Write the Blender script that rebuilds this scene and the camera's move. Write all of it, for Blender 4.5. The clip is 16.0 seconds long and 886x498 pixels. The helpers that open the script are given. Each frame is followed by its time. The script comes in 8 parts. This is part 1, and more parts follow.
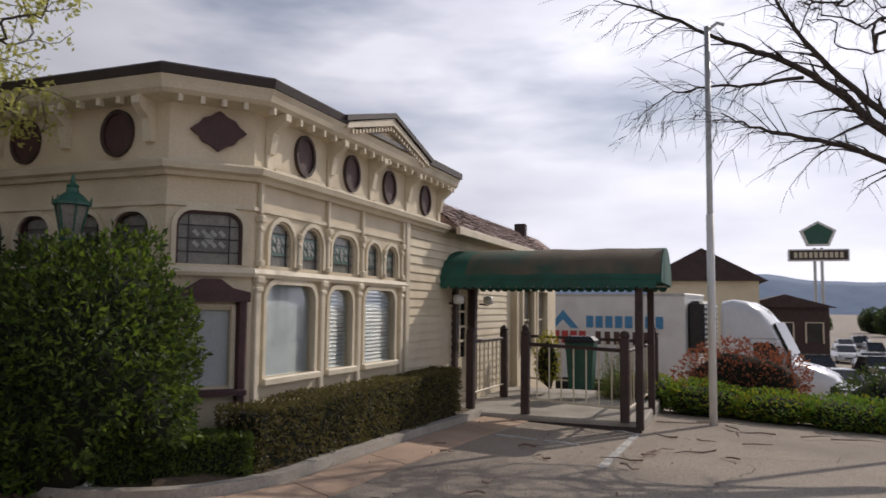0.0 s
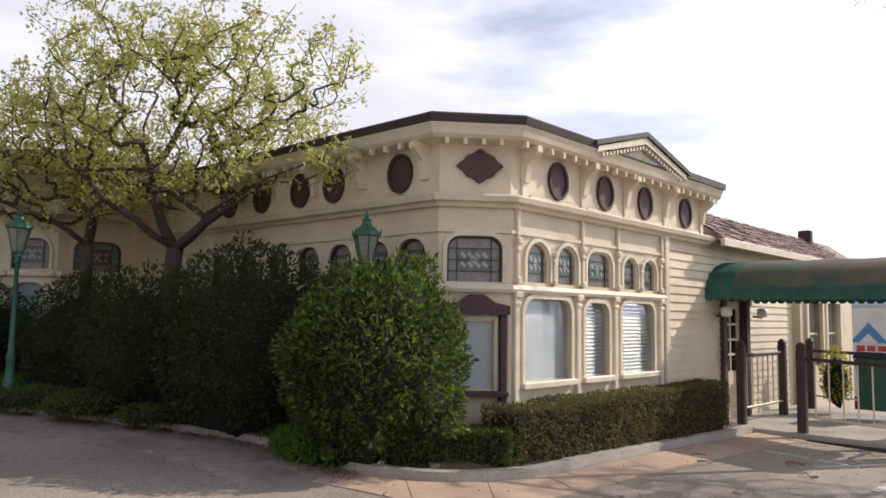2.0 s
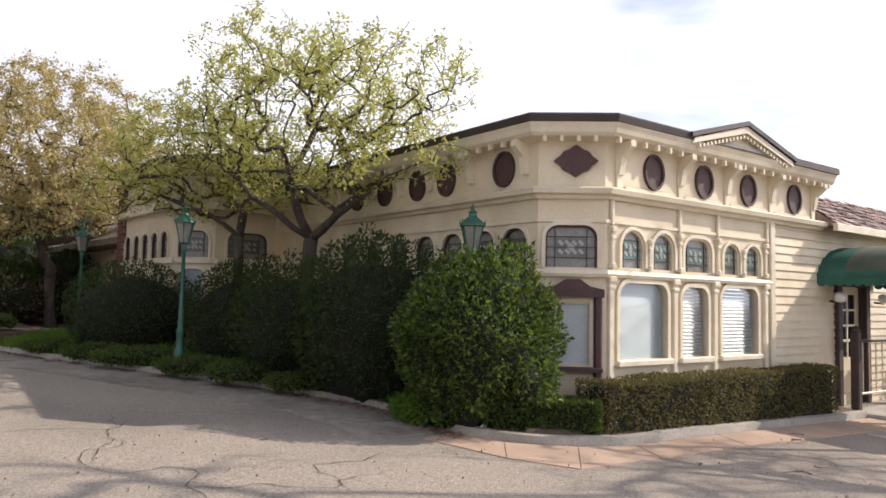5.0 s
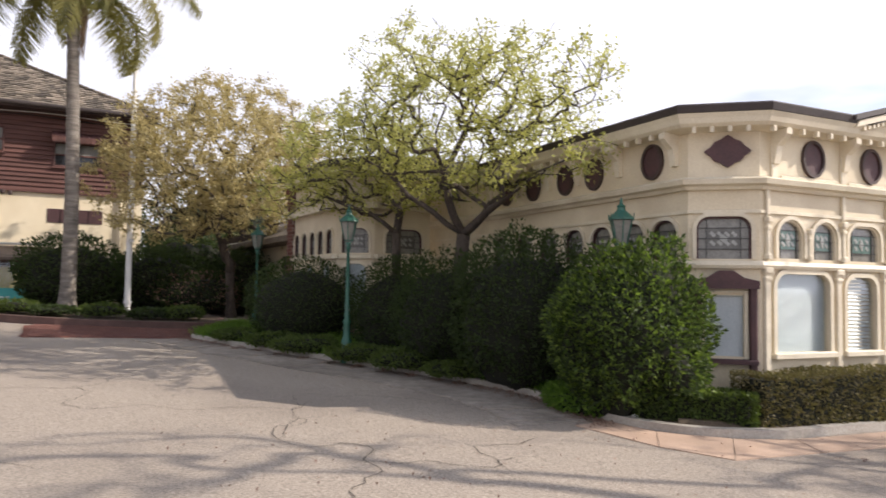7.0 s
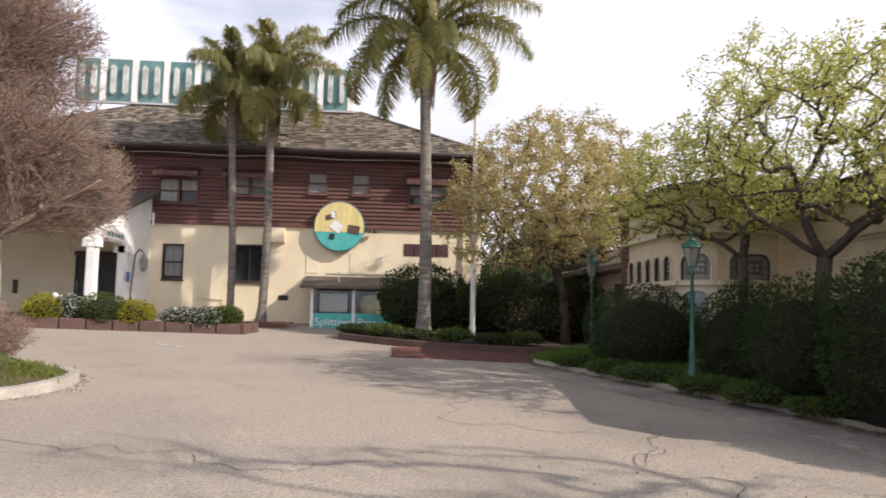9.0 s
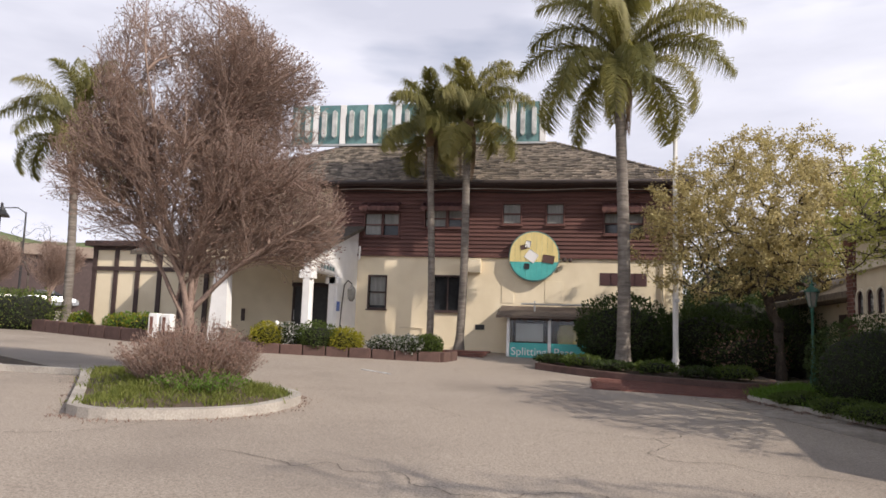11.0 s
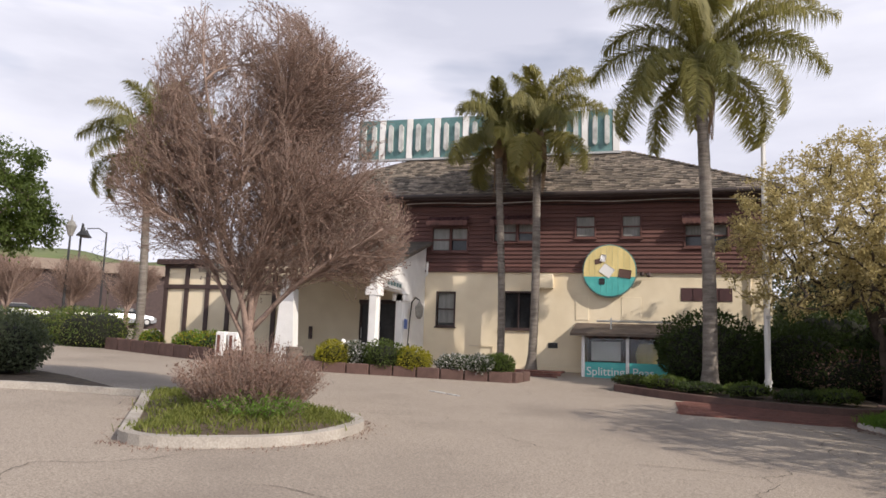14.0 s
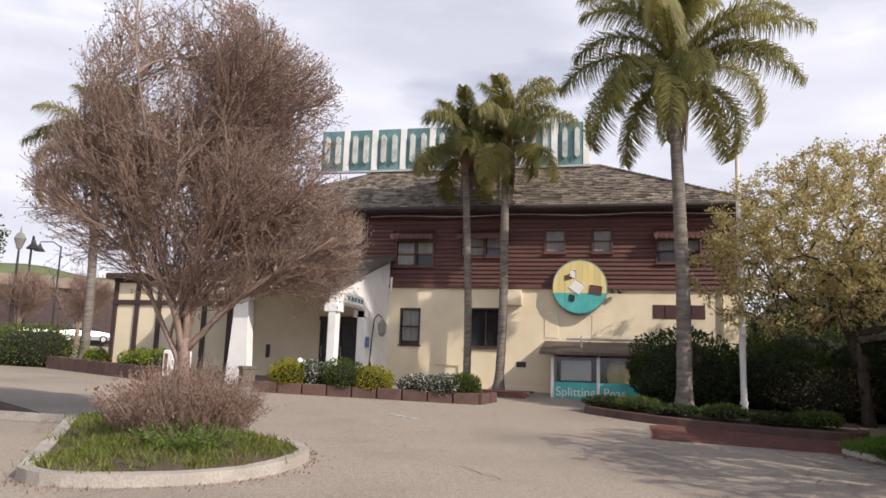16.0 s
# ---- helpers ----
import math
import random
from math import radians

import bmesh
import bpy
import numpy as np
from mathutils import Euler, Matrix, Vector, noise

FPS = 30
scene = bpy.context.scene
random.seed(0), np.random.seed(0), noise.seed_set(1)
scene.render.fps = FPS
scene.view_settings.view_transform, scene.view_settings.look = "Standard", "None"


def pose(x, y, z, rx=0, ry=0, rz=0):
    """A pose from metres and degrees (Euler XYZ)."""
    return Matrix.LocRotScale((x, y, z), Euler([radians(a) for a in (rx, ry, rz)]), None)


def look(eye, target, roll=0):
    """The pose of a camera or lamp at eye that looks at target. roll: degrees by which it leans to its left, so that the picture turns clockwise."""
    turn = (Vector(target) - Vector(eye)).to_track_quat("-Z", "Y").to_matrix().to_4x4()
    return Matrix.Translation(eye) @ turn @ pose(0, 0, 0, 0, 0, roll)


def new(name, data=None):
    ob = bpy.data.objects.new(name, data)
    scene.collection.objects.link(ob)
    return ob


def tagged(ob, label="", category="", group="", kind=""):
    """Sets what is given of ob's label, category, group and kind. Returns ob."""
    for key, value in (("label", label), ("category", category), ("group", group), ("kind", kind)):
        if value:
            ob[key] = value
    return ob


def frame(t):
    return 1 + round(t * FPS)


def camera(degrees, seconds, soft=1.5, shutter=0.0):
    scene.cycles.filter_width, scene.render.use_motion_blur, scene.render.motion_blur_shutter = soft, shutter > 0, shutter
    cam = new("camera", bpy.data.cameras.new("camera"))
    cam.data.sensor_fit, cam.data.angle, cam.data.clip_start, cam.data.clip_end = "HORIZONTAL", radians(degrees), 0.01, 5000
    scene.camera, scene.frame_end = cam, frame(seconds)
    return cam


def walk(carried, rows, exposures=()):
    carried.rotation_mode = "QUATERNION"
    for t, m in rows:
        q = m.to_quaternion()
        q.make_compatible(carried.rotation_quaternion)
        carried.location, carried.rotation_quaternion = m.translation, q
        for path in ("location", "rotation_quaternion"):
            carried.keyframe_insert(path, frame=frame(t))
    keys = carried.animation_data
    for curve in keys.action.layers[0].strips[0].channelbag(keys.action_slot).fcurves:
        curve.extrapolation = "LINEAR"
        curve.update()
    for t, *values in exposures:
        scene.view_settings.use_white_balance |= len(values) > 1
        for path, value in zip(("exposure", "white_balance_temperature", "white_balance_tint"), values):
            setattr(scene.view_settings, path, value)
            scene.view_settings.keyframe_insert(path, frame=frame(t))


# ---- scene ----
cam = camera(61.50, 16.0, soft=1.6, shutter=0.25)
PATH = [
    (0.0, (3.171, -24.185, 1.660), (12.653, -21.109, 2.453), 0.63),
    (0.5, (3.012, -24.347, 1.671), (12.217, -20.526, 2.496), 0.87),
    (1.0, (2.880, -24.498, 1.678), (11.744, -19.897, 2.174), 0.49),
    (1.5, (2.807, -24.728, 1.676), (10.798, -18.784, 2.577), 0.58),
    (2.0, (2.674, -24.878, 1.678), (10.337, -18.515, 2.571), 0.85),
    (2.5, (2.558, -24.989, 1.676), (10.021, -18.358, 2.257), 0.79),
    (3.0, (2.521, -25.186, 1.675), (9.666, -18.225, 2.375), 1.03),
    (5.5, (2.136, -25.892, 1.606), (8.350, -18.081, 2.217), 1.28),
    (6.0, (2.050, -25.945, 1.588), (7.995, -17.922, 2.126), 1.45),
    (6.5, (2.024, -26.037, 1.626), (7.673, -17.796, 2.040), 1.24),
    (7.0, (1.943, -26.153, 1.667), (6.755, -17.402, 2.179), 0.86),
    (7.5, (1.759, -26.196, 1.647), (5.320, -16.879, 2.353), 1.27),
    (8.0, (1.613, -26.235, 1.650), (4.328, -16.642, 2.431), 1.43),
    (8.5, (1.570, -26.204, 1.658), (3.418, -16.417, 2.550), 1.28),
    (9.0, (1.558, -26.162, 1.655), (2.351, -16.227, 2.463), 1.19),
    (9.5, (1.526, -26.156, 1.638), (1.169, -16.190, 2.385), 1.33),
    (10.0, (1.448, -26.184, 1.623), (0.315, -16.282, 2.441), 1.51),
    (12.5, (1.389, -25.969, 1.668), (-0.532, -16.268, 3.148), 2.16),
    (13.0, (1.335, -25.818, 1.679), (-0.660, -16.102, 2.951), 2.07),
    (13.5, (1.309, -25.614, 1.689), (-1.154, -16.030, 3.133), 1.75),
    (14.0, (1.227, -25.339, 1.701), (-1.425, -15.789, 3.030), 1.96),
    (14.5, (1.150, -25.093, 1.728), (-0.958, -15.447, 3.312), 1.86),
    (15.0, (1.129, -24.822, 1.730), (-0.834, -15.104, 3.033), 1.59),
    (15.5, (1.162, -24.587, 1.741), (-1.147, -14.968, 3.201), 1.69),
    (16.0, (1.137, -24.321, 1.761), (-1.125, -14.708, 3.331), 1.94),
]
walk(cam, [(t, look(e, g, r)) for t, e, g, r in PATH], exposures=[(0.0, -0.95, 6500, 15), (0.5, -0.78, 6500, 15), (1.5, -0.32, 6500, 15), (3.0, 0.09, 6500, 15), (5.5, 0.20, 6500, 15), (8.0, 0.29, 6500, 15), (10.0, 0.0, 6500, 15), (12.5, -0.13, 6500, 15), (16.0, -0.09, 6500, 15)])

# ---- light ----
SUN_FROM = Vector((1.30, -0.66, 1.0)).normalized()
sun_data = bpy.data.lights.new("sun", "SUN")
sun_data.energy, sun_data.angle, sun_data.color = 4.7, radians(0.45), (1.0, 0.92, 0.80)
sun = new("sun", sun_data)
sun.matrix_world = look(SUN_FROM * 50, (0, 0, 0))

world = bpy.data.worlds.new("sky")
scene.world = world
world.use_nodes = True
wn, wl = world.node_tree.nodes, world.node_tree.links
wn.clear()
w_out = wn.new("ShaderNodeOutputWorld")
w_bg = wn.new("ShaderNodeBackground")
w_sky = wn.new("ShaderNodeTexSky")
w_sky.sky_type, w_sky.sun_disc = "NISHITA", False
w_sky.sun_elevation = math.asin(SUN_FROM.z)
w_sky.sun_rotation = math.atan2(SUN_FROM.x, SUN_FROM.y)
w_sky.air_density, w_sky.dust_density = 1.0, 0.6
w_co = wn.new("ShaderNodeTexCoord")
w_map = wn.new("ShaderNodeMapping")
w_map.inputs["Scale"].default_value = (1.0, 1.0, 3.6)
w_noise = wn.new("ShaderNodeTexNoise")
w_noise.inputs["Scale"].default_value = 1.7
w_noise.inputs["Detail"].default_value = 5.0
w_noise.inputs["Roughness"].default_value = 0.52
w_ramp = wn.new("ShaderNodeValToRGB")
w_ramp.color_ramp.elements[0].position, w_ramp.color_ramp.elements[1].position = 0.24, 0.46
w_n2 = wn.new("ShaderNodeTexNoise")
w_n2.inputs["Scale"].default_value = 3.1
w_n2.inputs["Detail"].default_value = 6.0
w_r2 = wn.new("ShaderNodeValToRGB")
w_r2.color_ramp.elements[0].position, w_r2.color_ramp.elements[1].position = 0.3, 0.7
w_r2.color_ramp.elements[0].color = (7.0, 7.3, 8.3, 1)
w_r2.color_ramp.elements[1].color = (10.3, 10.5, 11.3, 1)
w_mix = wn.new("ShaderNodeMixRGB")
wl.new(w_co.outputs["Generated"], w_map.inputs["Vector"])
wl.new(w_map.outputs["Vector"], w_noise.inputs["Vector"])
wl.new(w_map.outputs["Vector"], w_n2.inputs["Vector"])
wl.new(w_noise.outputs["Fac"], w_ramp.inputs["Fac"])
wl.new(w_n2.outputs["Fac"], w_r2.inputs["Fac"])
w_sep = wn.new("ShaderNodeSeparateXYZ")
w_thin = wn.new("ShaderNodeMapRange")
w_thin.inputs["From Min"].default_value, w_thin.inputs["From Max"].default_value = 0.42, 0.85
w_thin.inputs["To Min"].default_value, w_thin.inputs["To Max"].default_value = 1.0, 0.15
w_mul = wn.new("ShaderNodeMath")
w_mul.operation = "MULTIPLY"
wl.new(w_co.outputs["Generated"], w_sep.inputs["Vector"])
wl.new(w_sep.outputs["Z"], w_thin.inputs["Value"])
wl.new(w_ramp.outputs["Color"], w_mul.inputs[0])
wl.new(w_thin.outputs[0], w_mul.inputs[1])
wl.new(w_mul.outputs[0], w_mix.inputs["Fac"])
wl.new(w_sky.outputs["Color"], w_mix.inputs["Color1"])
w_dot = wn.new("ShaderNodeVectorMath")
w_dot.operation = "DOT_PRODUCT"
w_dot.inputs[1].default_value = SUN_FROM
w_glow = wn.new("ShaderNodeMapRange")
w_glow.inputs["From Min"].default_value, w_glow.inputs["From Max"].default_value = 0.4, 0.95
w_glow.inputs["To Min"].default_value, w_glow.inputs["To Max"].default_value = 0.94, 2.0
w_vm = wn.new("ShaderNodeVectorMath")
w_vm.operation = "SCALE"
wl.new(w_co.outputs["Generated"], w_dot.inputs[0])
wl.new(w_dot.outputs["Value"], w_glow.inputs["Value"])
wl.new(w_r2.outputs["Color"], w_vm.inputs[0])
wl.new(w_glow.outputs[0], w_vm.inputs["Scale"])
wl.new(w_vm.outputs["Vector"], w_mix.inputs["Color2"])
wl.new(w_mix.outputs["Color"], w_bg.inputs["Color"])
w_bg.inputs["Strength"].default_value = 0.113
wl.new(w_bg.outputs["Background"], w_out.inputs["Surface"])


# ---- materials ----
def material(name, c1, c2, rough=0.7, scale=6.0, fine=60.0, bump=0.15, metal=0.0, spread=0.0, stain=None, stain_scale=0.7, stain_amount=0.35, stain_from=0.48, stain_to=0.7,
             stretch=(1, 1, 1), coat=0.0):
    """Two-scale procedural surface: c1 to c2 by grain, a broad stain colour, a small tint per object, fine relief."""
    m = bpy.data.materials.new(name)
    m.use_nodes = True
    n, l = m.node_tree.nodes, m.node_tree.links
    b = n["Principled BSDF"]
    co = n.new("ShaderNodeTexCoord")
    mp = n.new("ShaderNodeMapping")
    mp.inputs["Scale"].default_value = stretch
    l.new(co.outputs["Object"], mp.inputs["Vector"])
    n1 = n.new("ShaderNodeTexNoise")
    n1.inputs["Scale"].default_value, n1.inputs["Detail"].default_value = scale, 6.0
    n2 = n.new("ShaderNodeTexNoise")
    n2.inputs["Scale"].default_value, n2.inputs["Detail"].default_value = fine, 3.0
    l.new(mp.outputs["Vector"], n1.inputs["Vector"])
    l.new(mp.outputs["Vector"], n2.inputs["Vector"])
    add = n.new("ShaderNodeMath")
    add.operation = "MULTIPLY_ADD"
    add.inputs[1].default_value = 0.5
    l.new(n1.outputs["Fac"], add.inputs[0])
    hf = n.new("ShaderNodeMath")
    hf.operation = "MULTIPLY"
    hf.inputs[1].default_value = 0.5
    l.new(n2.outputs["Fac"], hf.inputs[0])
    l.new(hf.outputs[0], add.inputs[2])
    rp = n.new("ShaderNodeValToRGB")
    rp.color_ramp.elements[0].position, rp.color_ramp.elements[1].position = 0.36, 0.64
    rp.color_ramp.elements[0].color, rp.color_ramp.elements[1].color = (*c1, 1), (*c2, 1)
    l.new(add.outputs[0], rp.inputs["Fac"])
    col = rp.outputs["Color"]
    if stain:
        n3 = n.new("ShaderNodeTexNoise")
        n3.inputs["Scale"].default_value, n3.inputs["Detail"].default_value = stain_scale, 5.0
        l.new(mp.outputs["Vector"], n3.inputs["Vector"])
        r3 = n.new("ShaderNodeValToRGB")
        r3.color_ramp.elements[0].position, r3.color_ramp.elements[1].position = stain_from, stain_to
        r3.color_ramp.elements[1].color = (stain_amount, stain_amount, stain_amount, 1)
        l.new(n3.outputs["Fac"], r3.inputs["Fac"])
        mx = n.new("ShaderNodeMixRGB")
        l.new(r3.outputs["Color"], mx.inputs["Fac"])
        l.new(col, mx.inputs["Color1"])
        mx.inputs["Color2"].default_value = (*stain, 1)
        col = mx.outputs["Color"]
    if spread:
        oi = n.new("ShaderNodeObjectInfo")
        gi = n.new("ShaderNodeNewGeometry")
        sm = n.new("ShaderNodeMath")
        sm.operation = "ADD"
        l.new(oi.outputs["Random"], sm.inputs[0])
        l.new(gi.outputs["Random Per Island"], sm.inputs[1])
        fr = n.new("ShaderNodeMath")
        fr.operation = "FRACT"
        l.new(sm.outputs[0], fr.inputs[0])
        mr = n.new("ShaderNodeMapRange")
        mr.inputs["To Min"].default_value, mr.inputs["To Max"].default_value = 1 - spread, 1 + spread
        l.new(fr.outputs[0], mr.inputs["Value"])
        hs = n.new("ShaderNodeHueSaturation")
        l.new(mr.outputs[0], hs.inputs["Value"])
        l.new(col, hs.inputs["Color"])
        col = hs.outputs["Color"]
    l.new(col, b.inputs["Base Color"])
    b.inputs["Roughness"].default_value, b.inputs["Metallic"].default_value = rough, metal
    b.inputs["Coat Weight"].default_value = coat
    if bump:
        bp = n.new("ShaderNodeBump")
        bp.inputs["Strength"].default_value, bp.inputs["Distance"].default_value = bump, 0.02
        l.new(add.outputs[0], bp.inputs["Height"])
        l.new(bp.outputs["Normal"], b.inputs["Normal"])
    return m


def leaf_material(name, c1, c2, through_c, whole=0.0):
    """Leaves: colour per leaf (and by the share whole per object), light passing through."""
    m = bpy.data.materials.new(name)
    m.use_nodes = True
    n, l = m.node_tree.nodes, m.node_tree.links
    b = n["Principled BSDF"]
    gi = n.new("ShaderNodeNewGeometry")
    rp = n.new("ShaderNodeValToRGB")
    rp.color_ramp.elements[0].color, rp.color_ramp.elements[1].color = (*c1, 1), (*c2, 1)
    oi = n.new("ShaderNodeObjectInfo")
    bl = n.new("ShaderNodeMix")
    bl.inputs[0].default_value = whole
    l.new(gi.outputs["Random Per Island"], bl.inputs[2])
    l.new(oi.outputs["Random"], bl.inputs[3])
    l.new(bl.outputs[0], rp.inputs["Fac"])
    l.new(rp.outputs["Color"], b.inputs["Base Color"])
    b.inputs["Roughness"].default_value = 0.55
    b.inputs["Specular IOR Level"].default_value = 0.3
    tr = n.new("ShaderNodeBsdfTranslucent")
    tr.inputs["Color"].default_value = (*through_c, 1)
    mx = n.new("ShaderNodeMixShader")
    mx.inputs["Fac"].default_value = 0.42
    l.new(b.outputs["BSDF"], mx.inputs[1])
    l.new(tr.outputs["BSDF"], mx.inputs[2])
    l.new(mx.outputs["Shader"], n["Material Output"].inputs["Surface"])
    return m


def glass_material(name, tint, rough=0.05):
    m = bpy.data.materials.new(name)
    m.use_nodes = True
    n, l = m.node_tree.nodes, m.node_tree.links
    b = n["Principled BSDF"]
    b.inputs["Base Color"].default_value = (*tint, 1)
    b.inputs["Roughness"].default_value = rough
    b.inputs["Transmission Weight"].default_value = 1.0
    b.inputs["IOR"].default_value = 1.45
    return m


M_ASPHALT = material("asphalt", (0.165, 0.136, 0.108), (0.50, 0.425, 0.342), 0.93, 42.0, 130.0, 0.7, stain=(0.17, 0.14, 0.115), stain_scale=0.3, stain_amount=0.55)
M_APRON = material("apron concrete", (0.42, 0.29, 0.205), (0.54, 0.385, 0.28), 0.9, 2.0, 50.0, 0.2, stain=(0.22, 0.16, 0.12), stain_scale=0.6, stain_amount=0.5)
M_KERB = material("kerb concrete", (0.3, 0.27, 0.23), (0.48, 0.44, 0.38), 0.9, 3.0, 40.0, 0.4, stain=(0.14, 0.12, 0.1), stain_scale=1.5, stain_amount=0.6)
M_GUTTER = material("stained gutter concrete", (0.22, 0.185, 0.15), (0.40, 0.345, 0.285), 0.92, 6.0, 60.0, 0.4, stain=(0.12, 0.10, 0.08), stain_scale=1.2, stain_amount=0.6)
M_SOIL = material("bed soil", (0.05, 0.035, 0.022), (0.13, 0.095, 0.06), 0.95, 4.0, 30.0, 0.8)
M_CREAM = material("cream stucco", (0.70, 0.60, 0.42), (0.80, 0.70, 0.51), 0.85, 1.5, 70.0, 0.12, stain=(0.50, 0.40, 0.26), stain_scale=0.5, stain_amount=0.4)
M_CREAM2 = material("cream paint", (0.60, 0.51, 0.36), (0.71, 0.62, 0.455), 0.6, 2.2, 40.0, 0.08, spread=0.03, stain=(0.42, 0.33, 0.22), stain_scale=1.2, stain_amount=0.35)
M_TRIM = material("pale cream trim", (0.60, 0.53, 0.39), (0.74, 0.66, 0.51), 0.55, 3.0, 50.0, 0.08, stain=(0.45, 0.36, 0.25), stain_scale=1.6, stain_amount=0.35)
M_BROWN = material("brown siding", (0.078, 0.033, 0.027), (0.135, 0.059, 0.047), 0.75, 3.0, 40.0, 0.2, spread=0.16, stretch=(0.3, 1, 3))
M_MAROON = material("maroon paint", (0.05, 0.022, 0.024), (0.085, 0.036, 0.036), 0.6, 4.0, 40.0, 0.1)
M_DARKWOOD = material("dark painted wood", (0.035, 0.02, 0.018), (0.07, 0.042, 0.036), 0.65, 4.0, 50.0, 0.2)
M_FASCIA = material("dark roof edge", (0.03, 0.022, 0.02), (0.055, 0.04, 0.036), 0.6, 3.0, 40.0, 0.1)
M_ROOFING = material("grey roll roofing", (0.16, 0.15, 0.15), (0.26, 0.25, 0.24), 0.8, 3.0, 40.0, 0.2)
M_SHINGLE = material("weathered wood shingle", (0.09, 0.074, 0.056), (0.30, 0.25, 0.195), 0.9, 7.0, 60.0, 0.5, spread=0.65)
M_MANSARD = material("red brown weathered shake", (0.12, 0.07, 0.06), (0.36, 0.27, 0.24), 0.9, 7.0, 60.0, 0.5, spread=0.5)
M_BROWNROOF = material("brown felt roofing", (0.085, 0.062, 0.048), (0.165, 0.125, 0.098), 0.9, 5.0, 60.0, 0.3, stain=(0.06, 0.045, 0.035), stain_scale=1.5, stain_amount=0.6)
M_WHITE = material("white paint", (0.72, 0.71, 0.68), (0.82, 0.81, 0.78), 0.5, 3.0, 50.0, 0.06, stain=(0.5, 0.46, 0.4), stain_scale=1.0, stain_amount=0.3)
M_BLIND = material("pale blue grey blind slat", (0.40, 0.45, 0.48), (0.49, 0.54, 0.56), 0.5, 3.0, 40.0, 0.03, spread=0.03)
M_GREEN = material("green lamp enamel", (0.015, 0.08, 0.055), (0.03, 0.13, 0.09), 0.45, 5.0, 60.0, 0.15, stain=(0.05, 0.08, 0.06), stain_scale=4.0, stain_amount=0.5)
M_CANVAS = material("green canvas", (0.010, 0.075, 0.055), (0.022, 0.12, 0.088), 0.7, 3.0, 80.0, 0.15, stain=(0.03, 0.06, 0.045), stain_scale=2.0, stain_amount=0.5)
M_OLDCANVAS = material("sun-browned canvas", (0.10, 0.078, 0.05), (0.17, 0.132, 0.09), 0.85, 2.0, 80.0, 0.2, stain=(0.014, 0.085, 0.06), stain_scale=0.9, stain_amount=0.95, stain_from=0.44, stain_to=0.62)
M_TEAL = material("teal sign paint", (0.075, 0.17, 0.17), (0.15, 0.28, 0.27), 0.55, 2.0, 30.0, 0.08, stain=(0.04, 0.09, 0.09), stain_scale=1.5, stain_amount=0.6)
M_SIGNGREY = material("weathered grey sign metal", (0.42, 0.43, 0.41), (0.62, 0.62, 0.58), 0.6, 3.0, 40.0, 0.15, stain=(0.12, 0.12, 0.11), stain_scale=2.0, stain_amount=0.6)
M_AQUA = material("aqua sign paint", (0.05, 0.36, 0.34), (0.09, 0.46, 0.42), 0.55, 3.0, 30.0, 0.05)
M_YELLOW = material("pale yellow sign boards", (0.62, 0.50, 0.20), (0.74, 0.62, 0.28), 0.65, 3.0, 30.0, 0.08, spread=0.08, stretch=(4, 1, 0.6))
M_BRICK = material("red brick", (0.10, 0.042, 0.032), (0.19, 0.078, 0.058), 0.85, 6.0, 60.0, 0.3, spread=0.25)
M_MORTAR = material("mortar", (0.22, 0.17, 0.14), (0.32, 0.27, 0.22), 0.95, 6.0, 60.0, 0.3)
# grey colour carries the dimness of a curtain behind glass
M_CURTAIN = material("curtain greyed as if behind glass", (0.17, 0.17, 0.16), (0.30, 0.30, 0.28), 0.8, 2.0, 30.0, 0.1, stretch=(8, 8, 0.5))
M_TERRACOTTA = material("brown planter stone", (0.075, 0.042, 0.034), (0.13, 0.075, 0.06), 0.85, 4.0, 50.0, 0.25, spread=0.12)
M_GLASS = glass_material("window glass", (0.9, 0.93, 0.93))
# opaque panes; the near-black colour stands for the unlit interior
M_DARKGLASS = material("dark glass, unlit interior painted in", (0.012, 0.014, 0.016), (0.028, 0.03, 0.032), 0.08, 1.0, 10.0, 0.0)
M_LEADGLASS = material("leaded grey glass", (0.17, 0.165, 0.145), (0.27, 0.26, 0.23), 0.16, 9.0, 40.0, 0.1)
M_PALEGLASS = material("pale leaded glass", (0.27, 0.275, 0.25), (0.36, 0.36, 0.33), 0.2, 9.0, 40.0, 0.1)
M_SMOKEGLASS = material("smoky leaded glass", (0.10, 0.095, 0.085), (0.16, 0.155, 0.14), 0.2, 9.0, 40.0, 0.1)
M_GREENGLASS = material("green leaded glass", (0.09, 0.15, 0.125), (0.14, 0.21, 0.18), 0.2, 9.0, 40.0, 0.1)
M_METAL = material("galvanised metal", (0.42, 0.42, 0.41), (0.58, 0.58, 0.56), 0.45, 4.0, 50.0, 0.08, metal=0.6)
M_BLACK = material("black iron", (0.012, 0.012, 0.012), (0.03, 0.03, 0.03), 0.5, 5.0, 50.0, 0.1)
M_BARK = material("dark bark", (0.035, 0.027, 0.022), (0.10, 0.078, 0.062), 0.95, 8.0, 40.0, 0.8, stretch=(1, 1, 0.3))
M_TWIG = material("grey brown twig", (0.165, 0.112, 0.087), (0.33, 0.24, 0.19), 0.9, 8.0, 40.0, 0.3)
M_PALMBARK = material("grey palm trunk", (0.10, 0.085, 0.07), (0.26, 0.23, 0.195), 0.95, 3.0, 30.0, 0.6, stretch=(1, 1, 6), stain=(0.07, 0.05, 0.04), stain_scale=1.2, stain_amount=0.5)
